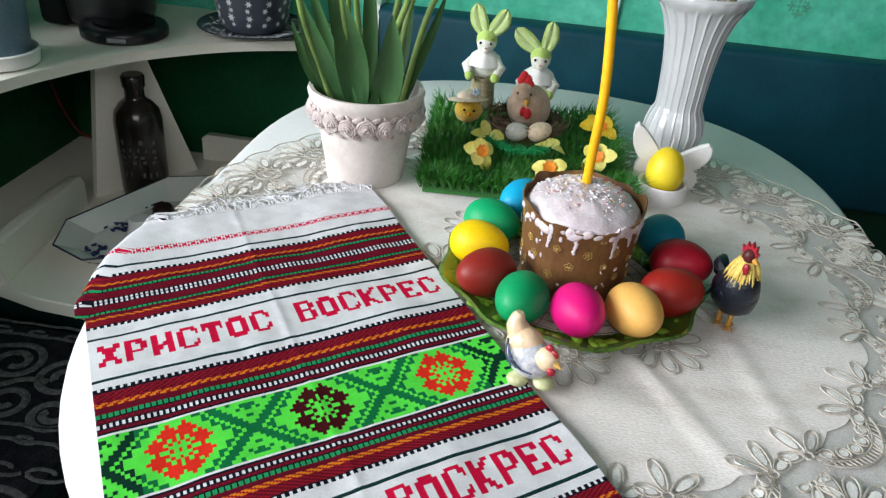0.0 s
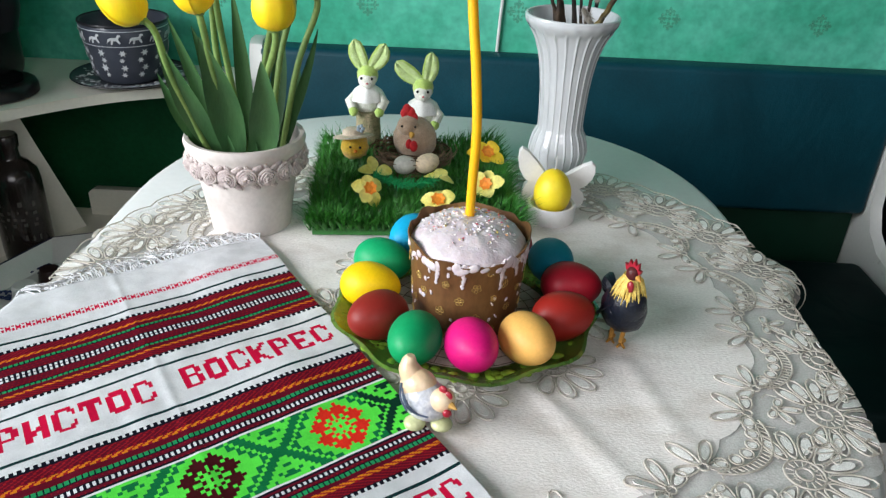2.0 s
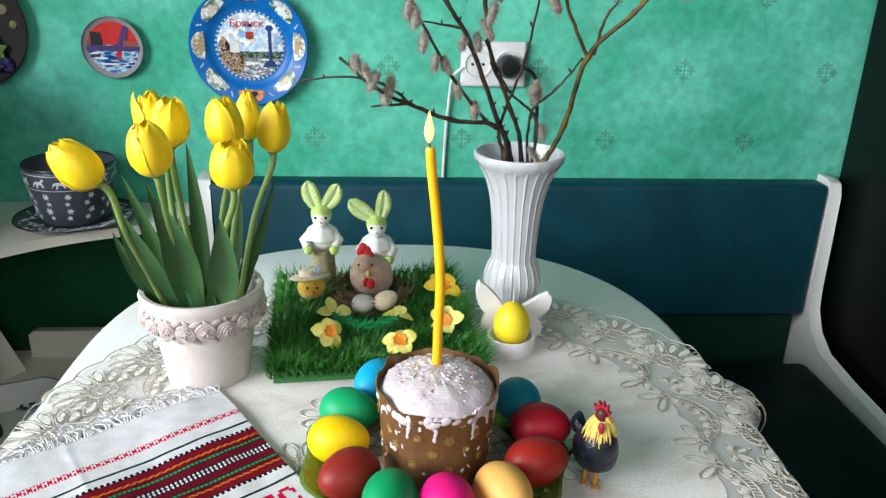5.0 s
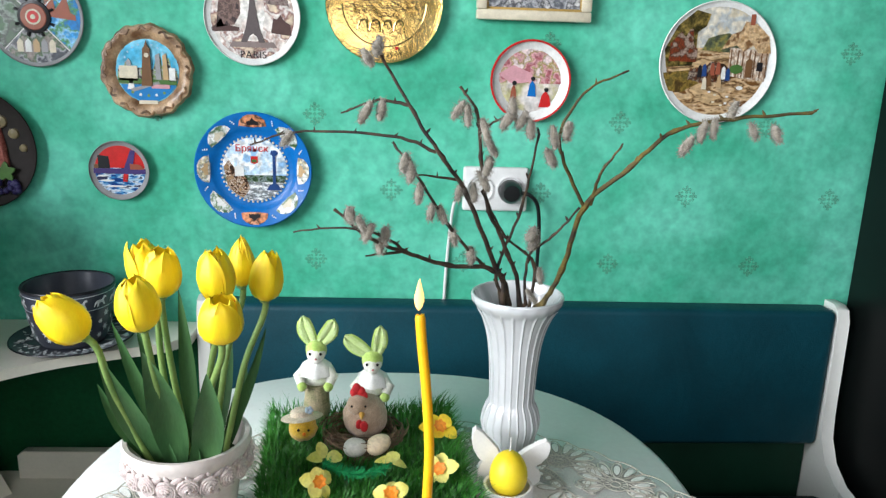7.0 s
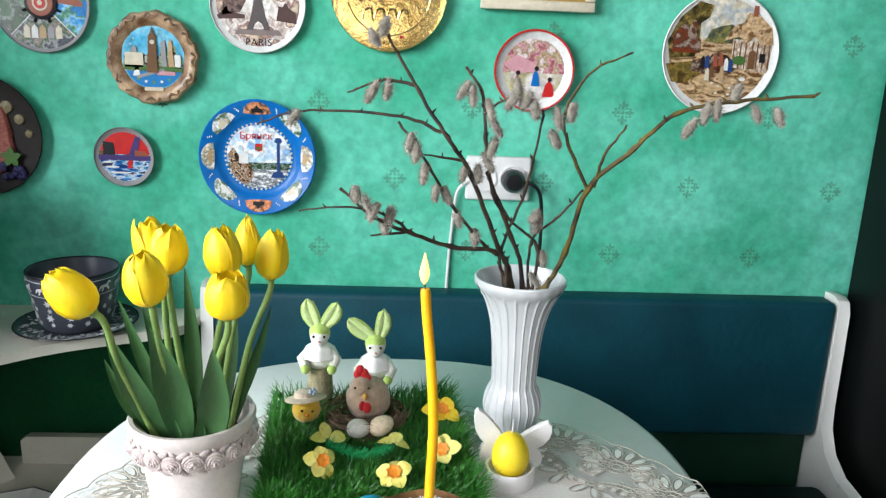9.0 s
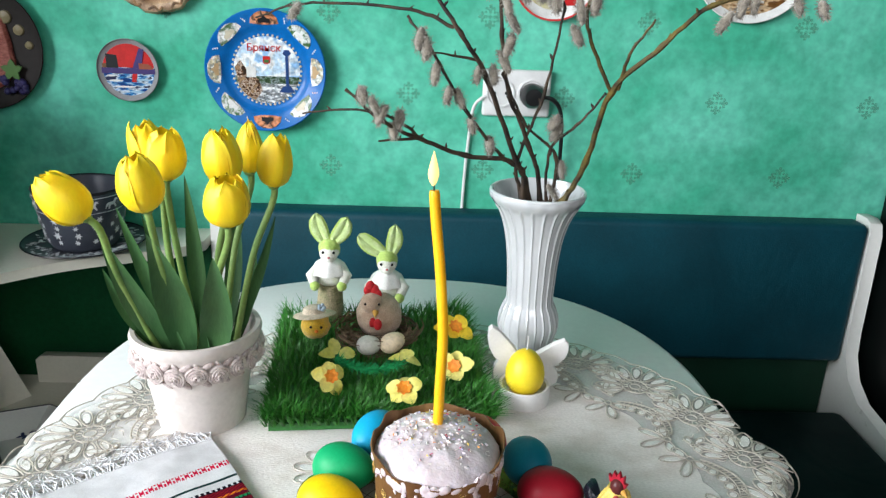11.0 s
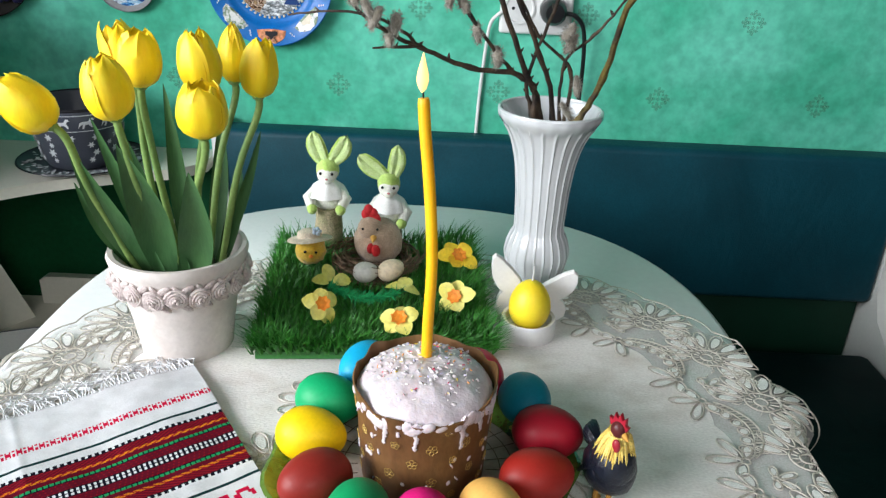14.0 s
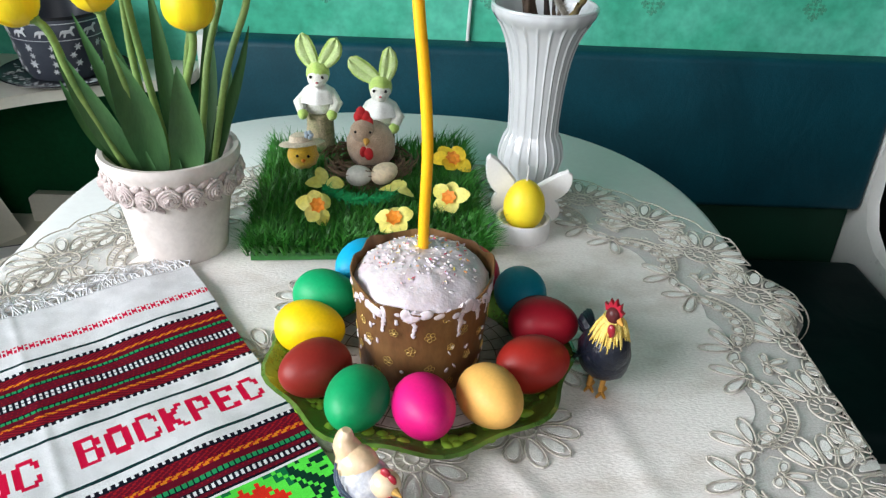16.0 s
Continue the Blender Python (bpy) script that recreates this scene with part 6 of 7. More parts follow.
put(bp, "thicket", [(-0.053, 0.004), (-0.044, 0.016), (-0.036, 0.004), (-0.026, -0.006), (-0.014, -0.016), (-0.008, -0.034), (-0.020, -0.050), (-0.034, -0.043), (-0.047, -0.028)], OUT + 0.0009, scene_picture("painted_thicket", [(0.05, 0.03, 0.02), (0.30, 0.17, 0.10), (0.66, 0.58, 0.50), (0.12, 0.06, 0.03), (0.40, 0.28, 0.18)], 190), bx, bz)
put(bp, "church", [(-0.034, -0.012), (-0.034, 0.004), (-0.030, 0.006), (-0.028, 0.018), (-0.026, 0.006), (-0.018, 0.003), (-0.018, -0.012)], OUT + 0.0012, C["white"], bx, bz)
put(bp, "monument", [(0.020, -0.036), (0.046, -0.036), (0.041, -0.027), (0.0365, -0.024), (0.0365, 0.024), (0.041, 0.028), (0.038, 0.034), (0.030, 0.034), (0.027, 0.028), (0.0315, 0.024), (0.0315, -0.024), (0.026, -0.027)], OUT + 0.0012, C["darkblue"], bx, bz)
put(bp, "coat_of_arms", [(-0.006, 0.012), (0.0, 0.0095), (0.006, 0.012), (0.006, 0.023), (-0.006, 0.023)], OUT + 0.0012, C["red"], bx, bz)
put(bp, "shield_field", [(-0.004, 0.0125), (0.004, 0.0125), (0.004, 0.0175), (-0.004, 0.0175)], OUT + 0.0018, C["green"], bx, bz)
lettering("lettering", "Брянск", 0.0165, face_wall(bx - 0.004, bz + 0.036, OUT + 0.0013), C["red"], bp)
VIEWS = ([(0.75, 0.40, 0.26), (0.62, 0.30, 0.18), (0.08, 0.06, 0.05), (0.76, 0.44, 0.30)], [(0.76, 0.78, 0.78), (0.10, 0.20, 0.09), (0.30, 0.36, 0.28), (0.82, 0.83, 0.82)],
         [(0.80, 0.80, 0.76), (0.62, 0.56, 0.40), (0.30, 0.32, 0.30), (0.84, 0.84, 0.80)], [(0.10, 0.20, 0.09), (0.78, 0.80, 0.80), (0.16, 0.26, 0.12), (0.70, 0.74, 0.78)])
for k in range(8):
    a = radians(90 + 45 * k)
    mx, mz = bx + 0.0845 * math.cos(a), bz + 0.0845 * math.sin(a)
    m = face_wall(mx, mz, 0.0160, math.degrees(a) - 90) @ Matrix.Rotation(radians(15.5), 4, "X")
    arch = [(-0.0235, -0.0085), (-0.008, -0.0105), (0.008, -0.0105), (0.0235, -0.0085), (0.0215, 0.001), (0.015, 0.0075), (0.007, 0.0115), (-0.007, 0.0115), (-0.015, 0.0075), (-0.0215, 0.001)]
    vg = part("vignette", G().prism(arch, 0.0008, m), scene_picture("painted_vignette", VIEWS[k % 4], 70), bp, smooth=False)
    part("building", G().prism([(-0.010, -0.007), (0.010, -0.007), (0.010, -0.001), (0.004, 0.001), (0, 0.006), (-0.004, 0.001), (-0.010, -0.001)], 0.0006, m @ Matrix.Translation((0, 0, 0.0006))), C[("black", "cream", "tan", "white")[k % 4]], vg, smooth=False)
    b = a + radians(22.5)
    for d in (-1, 0, 1):
        part("rim_sprig", G().ell((bx + (0.088 + 0.0032 * d) * math.cos(b + 0.02 * d), PY0 - 0.0168, bz + (0.088 + 0.0032 * d) * math.sin(b + 0.02 * d)), (0.0012, 0.0006, 0.0017), None, 6, 4), C["white"], bp)

# small red sunset plate
rp_ = plate_thing(-0.003, 1.027, "small plate with a red sky over a blue harbour")
part("plate", G().lathe(dish_shape(0.0515, 0.010, inner=0.9), (0, 0, 0), 48, face_wall(-0.003, 1.027)), C["grey"], rp_)
put(rp_, "sky", half_disc(0.046, 0.004, 0.0455), OUT, C["red"], -0.003, 1.027)
put(rp_, "water", half_disc(0.046, -0.0455, 0.004), OUT, scene_picture("painted_water", [(0.03, 0.08, 0.24), (0.10, 0.30, 0.56), (0.66, 0.74, 0.8), (0.05, 0.06, 0.12)], 60, stretch=(1, 1, 3)), -0.003, 1.027)
for q, (pts, cname) in enumerate((([(-0.036, 0.000), (-0.036, 0.026), (-0.018, 0.024), (-0.016, 0.000)], "black"), ([(-0.043, 0.0), (-0.043, 0.010), (-0.036, 0.010), (-0.036, 0.0)], "brown"), ([(0.006, 0.000), (0.020, 0.036), (0.028, 0.034), (0.021, 0.000)], "violet"),
                                ([(-0.044, -0.006), (-0.044, 0.003), (0.044, 0.003), (0.044, -0.006)], "violet"), ([(0.018, 0.002), (0.018, 0.012), (0.036, 0.010), (0.042, 0.002)], "brick"))):
    put(rp_, "bridge_leaf", pts, OUT + 0.0008 + 0.0004 * q, C[cname], -0.003, 1.027)
put(rp_, "reflection", [(0.004, -0.020), (0.012, -0.020), (0.014, -0.006), (0.006, -0.006)], OUT + 0.0008, C["red"], -0.003, 1.027)
for q, (cx, cy, w) in enumerate(((-0.022, -0.018, 0.012), (0.022, -0.016, 0.014), (-0.008, -0.028, 0.018), (0.012, -0.036, 0.012), (-0.030, -0.010, 0.008))):
    put(rp_, "wave", circle(cx, cy, w, 0.0016, 12), OUT + 0.0008, C["sky" if q % 2 else "white"], -0.003, 1.027)

# carved-rim clock tower plate
lp = plate_thing(0.056, 1.196, "round plaque with a brown carved rim and clock tower view")
lx, lz = 0.056, 1.196
part("plate", G().lathe([(0.05, 0), (0.072, 0.004), (0.0765, 0.012), (0.073, 0.018), (0.065, 0.019), (0.056, 0.014), (0.052, 0.010), (0.0005, 0.010)], (0, 0, 0), 96, face_wall(lx, lz),
                        wob=lambda a, z: 1 + (0.022 * math.sin(10 * a) + 0.012 * math.sin(23 * a) if z > 0.003 and z < 0.0185 else 0)), mat("bronzed_rim", (0.12, 0.055, 0.022), (0.50, 0.33, 0.19), 0.42, scale=32, fine=300, grain=0.2, bump=0.3, coat=0.2), lp)
scroll_mat = mat("bronzed_scroll", (0.05, 0.022, 0.010), (0.30, 0.16, 0.07), 0.45, scale=60)
for k in range(12):
    a = 2 * math.pi * k / 12
    part("scroll", G().tube(spline([(0.066 * math.cos(a + d), 0.066 * math.sin(a + d), 0.018) if i % 2 else (0.071 * math.cos(a + d), 0.071 * math.sin(a + d), 0.017) for i, d in enumerate((-0.18, -0.06, 0.06, 0.16))], 4), 0.0026, 6, face_wall(lx, lz)), scroll_mat, lp)
put(lp, "sky", circle(0, 0, 0.052, n=36), 0.0102, scene_picture("paint_azure", [(0.14, 0.46, 0.66), (0.30, 0.62, 0.76), (0.16, 0.50, 0.70)], 26), lx, lz)
put(lp, "city", [(-0.050, -0.012), (-0.048, 0.004), (-0.038, 0.006), (-0.036, 0.014), (-0.030, 0.014), (-0.028, 0.004), (-0.006, 0.006), (-0.006, -0.002), (0.010, 0.004), (0.016, 0.024), (0.022, 0.024), (0.024, 0.008), (0.030, 0.022), (0.036, 0.022), (0.040, 0.004), (0.048, 0.002), (0.050, -0.012), (0.040, -0.032), (-0.040, -0.032)], 0.0108,
    scene_picture("painted_city", [(0.10, 0.11, 0.10), (0.46, 0.42, 0.34), (0.20, 0.34, 0.10), (0.5, 0.52, 0.5), (0.06, 0.06, 0.06)], 120), lx, lz)
put(lp, "river", half_disc(0.050, -0.049, -0.022), 0.0114, flat("paint_river", (0.02, 0.20, 0.50), 0.3), lx, lz)
tw_ = put(lp, "clock_tower", [(-0.010, -0.024), (0.008, -0.024), (0.006, 0.030), (0.007, 0.036), (0.003, 0.040), (0.0005, 0.050), (-0.0025, 0.040), (-0.006, 0.036), (-0.006, 0.030)], 0.012, C["brown"], lx, lz, 0.0025)
put(tw_, "clock", circle(0.0005, 0.026, 0.0038, n=14), 0.0147, C["cream"], lx, lz)
put(lp, "bridge", [(-0.030, -0.030), (-0.024, -0.034), (0.02, -0.020), (0.018, -0.016)], 0.0122, C["grey"], lx, lz, 0.001)
for pts, cname in (([(-0.046, -0.016), (-0.046, 0.008), (-0.016, 0.008), (-0.016, -0.016)], "cream"), ([(-0.034, 0.008), (-0.034, 0.015), (-0.030, 0.020), (-0.026, 0.015), (-0.026, 0.008)], "grey"), ([(0.014, -0.014), (0.014, 0.026), (0.021, 0.030), (0.023, -0.014)], "grey"),
                   ([(0.026, -0.014), (0.026, 0.026), (0.032, 0.030), (0.035, -0.014)], "tan"), ([(0.036, -0.016), (0.036, 0.006), (0.046, 0.006), (0.046, -0.016)], "white"), ([(-0.048, -0.020), (-0.048, -0.012), (0.048, -0.014), (0.048, -0.022)], "green"),
                   ([(0.006, -0.028), (0.006, -0.021), (0.036, -0.021), (0.036, -0.028)], "pink"), ([(-0.034, -0.030), (-0.030, -0.016), (-0.024, -0.016), (-0.022, -0.030)], "white")):
    put(lp, "building", pts, 0.0118, C[cname], lx, lz, 0.0014)
for k in range(9):
    put(lp, "far_arch", circle(-0.002 + 0.036 * math.cos(radians(20 + 17.5 * k)), 0.010 + 0.034 * math.sin(radians(20 + 17.5 * k)), 0.0017, n=8), 0.0112, C["sky"], lx, lz)
for k in range(5):
    put(lp, "bloom", circle(-0.026 + 0.013 * k, -0.040 + 0.0012 * (k - 2) ** 2, 0.0024, n=8), 0.0120, C["white" if k % 2 else "grass"], lx, lz)
put(lp, "title_bar", [(-0.016, -0.054), (0.016, -0.054), (0.015, -0.048), (-0.015, -0.048)], 0.0125, C["cream"], lx, lz, 0.002)

# tower city plate with lettering
pp = plate_thing(0.231, 1.290, "white plate with a grey tower city view")
px_, pz_ = 0.231, 1.290
part("plate", G().lathe(dish_shape(0.0795, 0.009, inner=0.96), (0, 0, 0), 60, face_wall(px_, pz_)), C["white"], pp)
put(pp, "view", circle(0, 0, 0.0762, n=44), OUT, scene_picture("painted_paris", [(0.80, 0.76, 0.72), (0.52, 0.40, 0.36), (0.80, 0.77, 0.74), (0.30, 0.17, 0.16), (0.72, 0.62, 0.5)], 34), px_, pz_)
put(pp, "old_town", [(-0.060, -0.020), (-0.056, 0.020), (-0.050, 0.04), (-0.040, 0.044), (-0.034, 0.03), (-0.028, 0.044), (-0.022, 0.036), (-0.020, 0.004), (-0.03, -0.014)], OUT + 0.0006, scene_picture("painted_stone", [(0.10, 0.08, 0.08), (0.3, 0.22, 0.2), (0.16, 0.12, 0.11)], 140), px_, pz_)
put(pp, "church", [(0.022, 0.020), (0.024, 0.038), (0.032, 0.048), (0.040, 0.052), (0.048, 0.044), (0.056, 0.036), (0.060, 0.018)], OUT + 0.0006, scene_picture("painted_stone_pale", [(0.16, 0.13, 0.13), (0.36, 0.30, 0.28), (0.2, 0.15, 0.15)], 140), px_, pz_)
tower = [(-0.020, -0.042), (-0.012, -0.020), (-0.006, 0.010), (-0.0025, 0.045), (0.0, 0.068), (0.0025, 0.045), (0.006, 0.010), (0.012, -0.020), (0.020, -0.042), (0.010, -0.042), (0.006, -0.032), (0.0, -0.028), (-0.006, -0.032), (-0.010, -0.042)]
put(pp, "tower", tower, OUT + 0.0012, flat("paint_iron", (0.12, 0.10, 0.10)), px_, pz_)
put(pp, "ground", [(-0.040, -0.050), (0.040, -0.050), (0.034, -0.041), (-0.034, -0.041)], OUT + 0.0009, flat("paint_road", (0.24, 0.19, 0.18)), px_, pz_)
put(pp, "mist", [(-0.014, -0.040), (0.014, -0.040), (0.020, 0.0), (0.018, 0.045), (0.010, 0.072), (-0.010, 0.072), (-0.018, 0.045), (-0.020, 0.0)], OUT + 0.0004, scene_picture("painted_mist", [(0.82, 0.80, 0.77), (0.86, 0.84, 0.80), (0.66, 0.58, 0.54)], 40), px_, pz_)
for side, pts in (("west", [(-0.068, -0.020), (-0.060, -0.014), (-0.052, -0.004), (-0.048, -0.014), (-0.022, -0.018), (-0.022, -0.024), (-0.066, -0.026)]),
                  ("east", [(0.030, -0.026), (0.034, -0.002), (0.040, -0.004), (0.046, 0.004), (0.052, -0.006), (0.062, -0.012), (0.064, -0.030)])):
    put(pp, "skyline_" + side, pts, OUT + 0.0006, flat("paint_sepia", (0.10, 0.06, 0.055)), px_, pz_)
lettering("lettering", "PARIS", 0.0165, face_wall(px_, pz_ - 0.0625, OUT + 0.0010), C["black"], pp, spacing=1.1)

# embossed brass plate
gp = plate_thing(0.449, 1.318, "polished embossed brass plate on the green wall")
gx, gz = 0.449, 1.318
part("plate", G().lathe([(0.04, 0), (0.09, 0.008), (0.0975, 0.013), (0.0965, 0.0145), (0.088, 0.012), (0.06, 0.008), (0.0005, 0.0075)], (0, 0, 0), 64, face_wall(gx, gz)), M["brass"], gp)
em = G()
rng = random.Random(31)
for k in range(9):
    for j in range(4):
        em.rbox((0, 0, 0), (0.010, 0.006, 0.002), 0.0006, face_wall(gx - 0.045 + 0.0112 * k, gz - 0.014 + 0.0085 * j + 0.004 * math.sin(k), 0.009), 1)
for k in range(4):
    x0 = gx - 0.036 + 0.02 * k
    em.tube(spline([(x0 - 0.008, PY0 - 0.0095, gz - 0.044), (x0 - 0.004, PY0 - 0.0105, gz - 0.030), (x0 + 0.006, PY0 - 0.0105, gz - 0.028), (x0 + 0.010, PY0 - 0.0095, gz - 0.046)], 5), 0.0018, 6)
em.tube([(gx + 0.07 * math.cos(a), PY0 - 0.0095, gz + 0.07 * math.sin(a)) for a in [math.pi + math.pi * i / 30 for i in range(31)]], 0.0012, 6)
tagged(part("relief", em, M["brass"], gp, "embossed brass relief"), kind="stuff")
for ex, ez, ew, eh in ((-0.030, 0.034, 0.012, 0.010), (-0.006, 0.040, 0.010, 0.012), (0.018, 0.036, 0.009, 0.010), (0.046, 0.030, 0.012, 0.009), (-0.052, 0.028, 0.008, 0.008)):
    put(gp, "enamel", [(ex - ew, ez - eh), (ex + ew * 0.8, ez - eh), (ex + ew, ez + eh * 0.4), (ex + ew * 0.2, ez + eh), (ex - ew * 0.7, ez + eh * 0.8)], 0.0088, flat("blue_enamel", (0.02, 0.16, 0.42), 0.3), gx, gz, 0.0006)
part("red_stone", G().ell((gx + 0.022, PY0 - 0.0105, gz - 0.072), (0.003, 0.0015, 0.003), None, 10, 6), C["red"], gp)
for k in range(7):
    put(gp, "stamped_bar", [(-0.016 + 0.007 * k, -0.0855 + 0.0009 * (k - 3) ** 2 * 0.5), (-0.012 + 0.007 * k, -0.0855 + 0.0009 * (k - 3) ** 2 * 0.5), (-0.012 + 0.007 * k, -0.079 + 0.0009 * (k - 3) ** 2 * 0.5), (-0.016 + 0.007 * k, -0.079 + 0.0009 * (k - 3) ** 2 * 0.5)], 0.0125, M["brass"], gx, gz, 0.0012)

# quartered plate with a wheel
wp = plate_thing(-0.122, 1.277, "plate quartered into harbour views round a red wheel")
wx, wz = -0.122, 1.277
part("plate", G().lathe(dish_shape(0.0795, 0.008, inner=0.95), (0, 0, 0), 60, face_wall(wx, wz)), C["grey"], wp)
for k, cols in enumerate(([(0.10, 0.36, 0.66), (0.36, 0.62, 0.82), (0.10, 0.30, 0.10), (0.06, 0.26, 0.56)], [(0.10, 0.11, 0.13), (0.40, 0.44, 0.5), (0.06, 0.08, 0.06), (0.5, 0.2, 0.15)], [(0.04, 0.12, 0.05), (0.02, 0.05, 0.03), (0.26, 0.34, 0.28), (0.05, 0.14, 0.06)], [(0.10, 0.11, 0.13), (0.42, 0.42, 0.44), (0.06, 0.14, 0.06), (0.34, 0.30, 0.28)])):
    a0 = -45 + 90 * k
    put(wp, "view", [(0, 0)] + circle(0, 0, 0.0745, n=14, a0=a0 + 1.5, a1=a0 + 88.5), OUT, scene_picture("painted_harbour", cols, 60), wx, wz)
put(wp, "bridge", [(0.018, 0.010), (0.030, 0.040), (0.034, 0.012), (0.052, 0.036), (0.058, 0.008), (0.066, 0.004), (0.066, -0.004), (0.016, 0.002)], OUT + 0.0008, C["brick"], wx, wz)
for k in range(5):
    put(wp, "house", [(-0.032 + 0.013 * k, -0.056), (-0.022 + 0.013 * k, -0.056), (-0.022 + 0.013 * k, -0.040), (-0.027 + 0.013 * k, -0.034), (-0.032 + 0.013 * k, -0.040)], OUT + 0.0008, C[("cream", "white", "tan", "grey", "cream")[k]], wx, wz)
for k in range(4):
    a = radians(45 + 90 * k)
    put(wp, "divider", [(0.022 * math.cos(a) - 0.0008 * math.sin(a), 0.022 * math.sin(a) + 0.0008 * math.cos(a)), (0.022 * math.cos(a) + 0.0008 * math.sin(a), 0.022 * math.sin(a) - 0.0008 * math.cos(a)),
                        (0.074 * math.cos(a) + 0.0008 * math.sin(a), 0.074 * math.sin(a) - 0.0008 * math.cos(a)), (0.074 * math.cos(a) - 0.0008 * math.sin(a), 0.074 * math.sin(a) + 0.0008 * math.cos(a))], OUT + 0.0010, C["white"], wx, wz)
wh = part("wheel", G().lathe([(0.026, 0), (0.026, 0.004), (0.021, 0.005), (0.0005, 0.005)], (0, 0, 0), 28, face_wall(wx, wz, OUT)), C["black"], wp, "dark ship's wheel")
part("wheel_face", G().lathe([(0.021, 0.005), (0.020, 0.006), (0.0005, 0.006)], (0, 0, 0), 26, face_wall(wx, wz, OUT)), C["brick"], wh)
for r, cname, o in ((0.0125, "cream", 0.0064), (0.0095, "red", 0.0068), (0.004, "cream", 0.0072)):
    put(wh, "ring", circle(0, 0, r), OUT + o, C[cname], wx, wz, 0.0003)
for k in range(8):
    a = k * math.pi / 4 + 0.39
    part("spoke", G().tube([(wx + 0.024 * math.cos(a), PY0 - OUT - 0.002, wz + 0.024 * math.sin(a)), (wx + 0.033 * math.cos(a), PY0 - OUT - 0.002, wz + 0.033 * math.sin(a))], [0.002, 0.0026], 6), C["black"], wh)

# dark plate with a lute and grapes
dp = plate_thing(-0.238, 1.058, "dark plate with a red jug relief and grapes")
dx_, dz_ = -0.238, 1.058
part("plate", G().lathe([(0.05, 0), (0.09, 0.007), (0.1025, 0.015), (0.1015, 0.0165), (0.094, 0.013), (0.07, 0.010), (0.0005, 0.010)], (0, 0, 0), 60, face_wall(dx_, dz_)), flat("dark_bronze_glaze", (0.022, 0.018, 0.017), 0.6), dp)
jug = circle(0, 0, 0.058, 0.05, 22)
jug = [(x - 0.004 + (0.012 if y > 0.02 else 0) * (y / 0.05), y - 0.022 + (0.03 if y > 0.03 else 0)) for x, y in jug]
part("jug", G().prism(jug, 0.009, face_wall(dx_, dz_, 0.010), bev=0.004), mat("carved_red_clay", (0.20, 0.04, 0.03), (0.36, 0.12, 0.09), 0.5, scale=110, fine=400, grain=0.25, bump=0.6, stretch=(1, 1, 2.5)), dp)
for q, (a, b) in enumerate(((0.046, 0.048), (0.066, 0.028), (0.080, 0.004))):
    part("medallion", G().lathe([(0.011 - 0.002 * q, 0), (0.010 - 0.002 * q, 0.004), (0.004, 0.005), (0.0005, 0.006)], (0, 0, 0), 16, face_wall(dx_ + a, dz_ + b, 0.011)), flat("dull_brass", (0.22, 0.18, 0.10)), dp)
rng = random.Random(41)
for k in range(16):
    part("grape", G().ell((dx_ + 0.030 + 0.044 * rng.random(), PY0 - 0.018, dz_ - 0.075 + 0.028 * rng.random()), (0.0058,) * 3, None, 10, 8), flat("dark_grape", (0.035, 0.03, 0.10)), dp)
part("vine_leaf", G().prism([(0.014 * math.cos(a) * (1 + 0.3 * math.sin(5 * a)), 0.014 * math.sin(a) * (1 + 0.3 * math.sin(5 * a))) for a in [2 * math.pi * i / 20 for i in range(20)]], 0.003, face_wall(dx_ + 0.050, dz_ - 0.036, 0.019)), C["green"], dp)

# blossom plate with a red edge
kp = plate_thing(0.701, 1.199, "white saucer with pink blossom trees and a red edge")
kx, kz = 0.701, 1.199
part("plate", G().lathe(dish_shape(0.0685, 0.013, inner=0.9), (0, 0, 0), 56, face_wall(kx, kz)), C["white"], kp)
part("edge", G().lathe([(0.0675, 0.0118), (0.0698, 0.0125), (0.0692, 0.0146), (0.0662, 0.0142)], (0, 0, 0), 56, face_wall(kx, kz), ring=True), C["red"], kp, "red glazed edge")
put(kp, "ground", circle(0, 0, 0.0615, n=40), OUT, scene_picture("painted_path", [(0.72, 0.70, 0.68), (0.7, 0.66, 0.62), (0.5, 0.48, 0.3)], 30), kx, kz)
put(kp, "blossom", half_disc(0.060, -0.004, 0.0595), OUT + 0.0006, scene_picture("painted_blossom", [(0.42, 0.18, 0.2), (0.66, 0.42, 0.44), (0.36, 0.32, 0.14), (0.72, 0.62, 0.62)], 75), kx, kz)
put(kp, "bank", [(-0.056, 0.010), (-0.03, 0.026), (0.0, 0.014), (0.012, 0.0), (-0.03, -0.006)], OUT + 0.0012, C["pink"], kx, kz)
for cx, cy, cname, w in ((-0.028, -0.020, "brick", 0.006), (0.004, -0.012, "blue", 0.0075), (0.028, -0.030, "red", 0.011)):
    put(kp, "painted_shape", [(cx - w, cy - 0.014), (cx + w, cy - 0.014), (cx + w * 0.6, cy + 0.006), (cx, cy + 0.014), (cx - w * 0.6, cy + 0.006)], OUT + 0.0014, C[cname], kx, kz)
    put(kp, "painted_shape", circle(cx + 0.001, cy + 0.016, 0.004, n=10), OUT + 0.0018, C["black"], kx, kz)

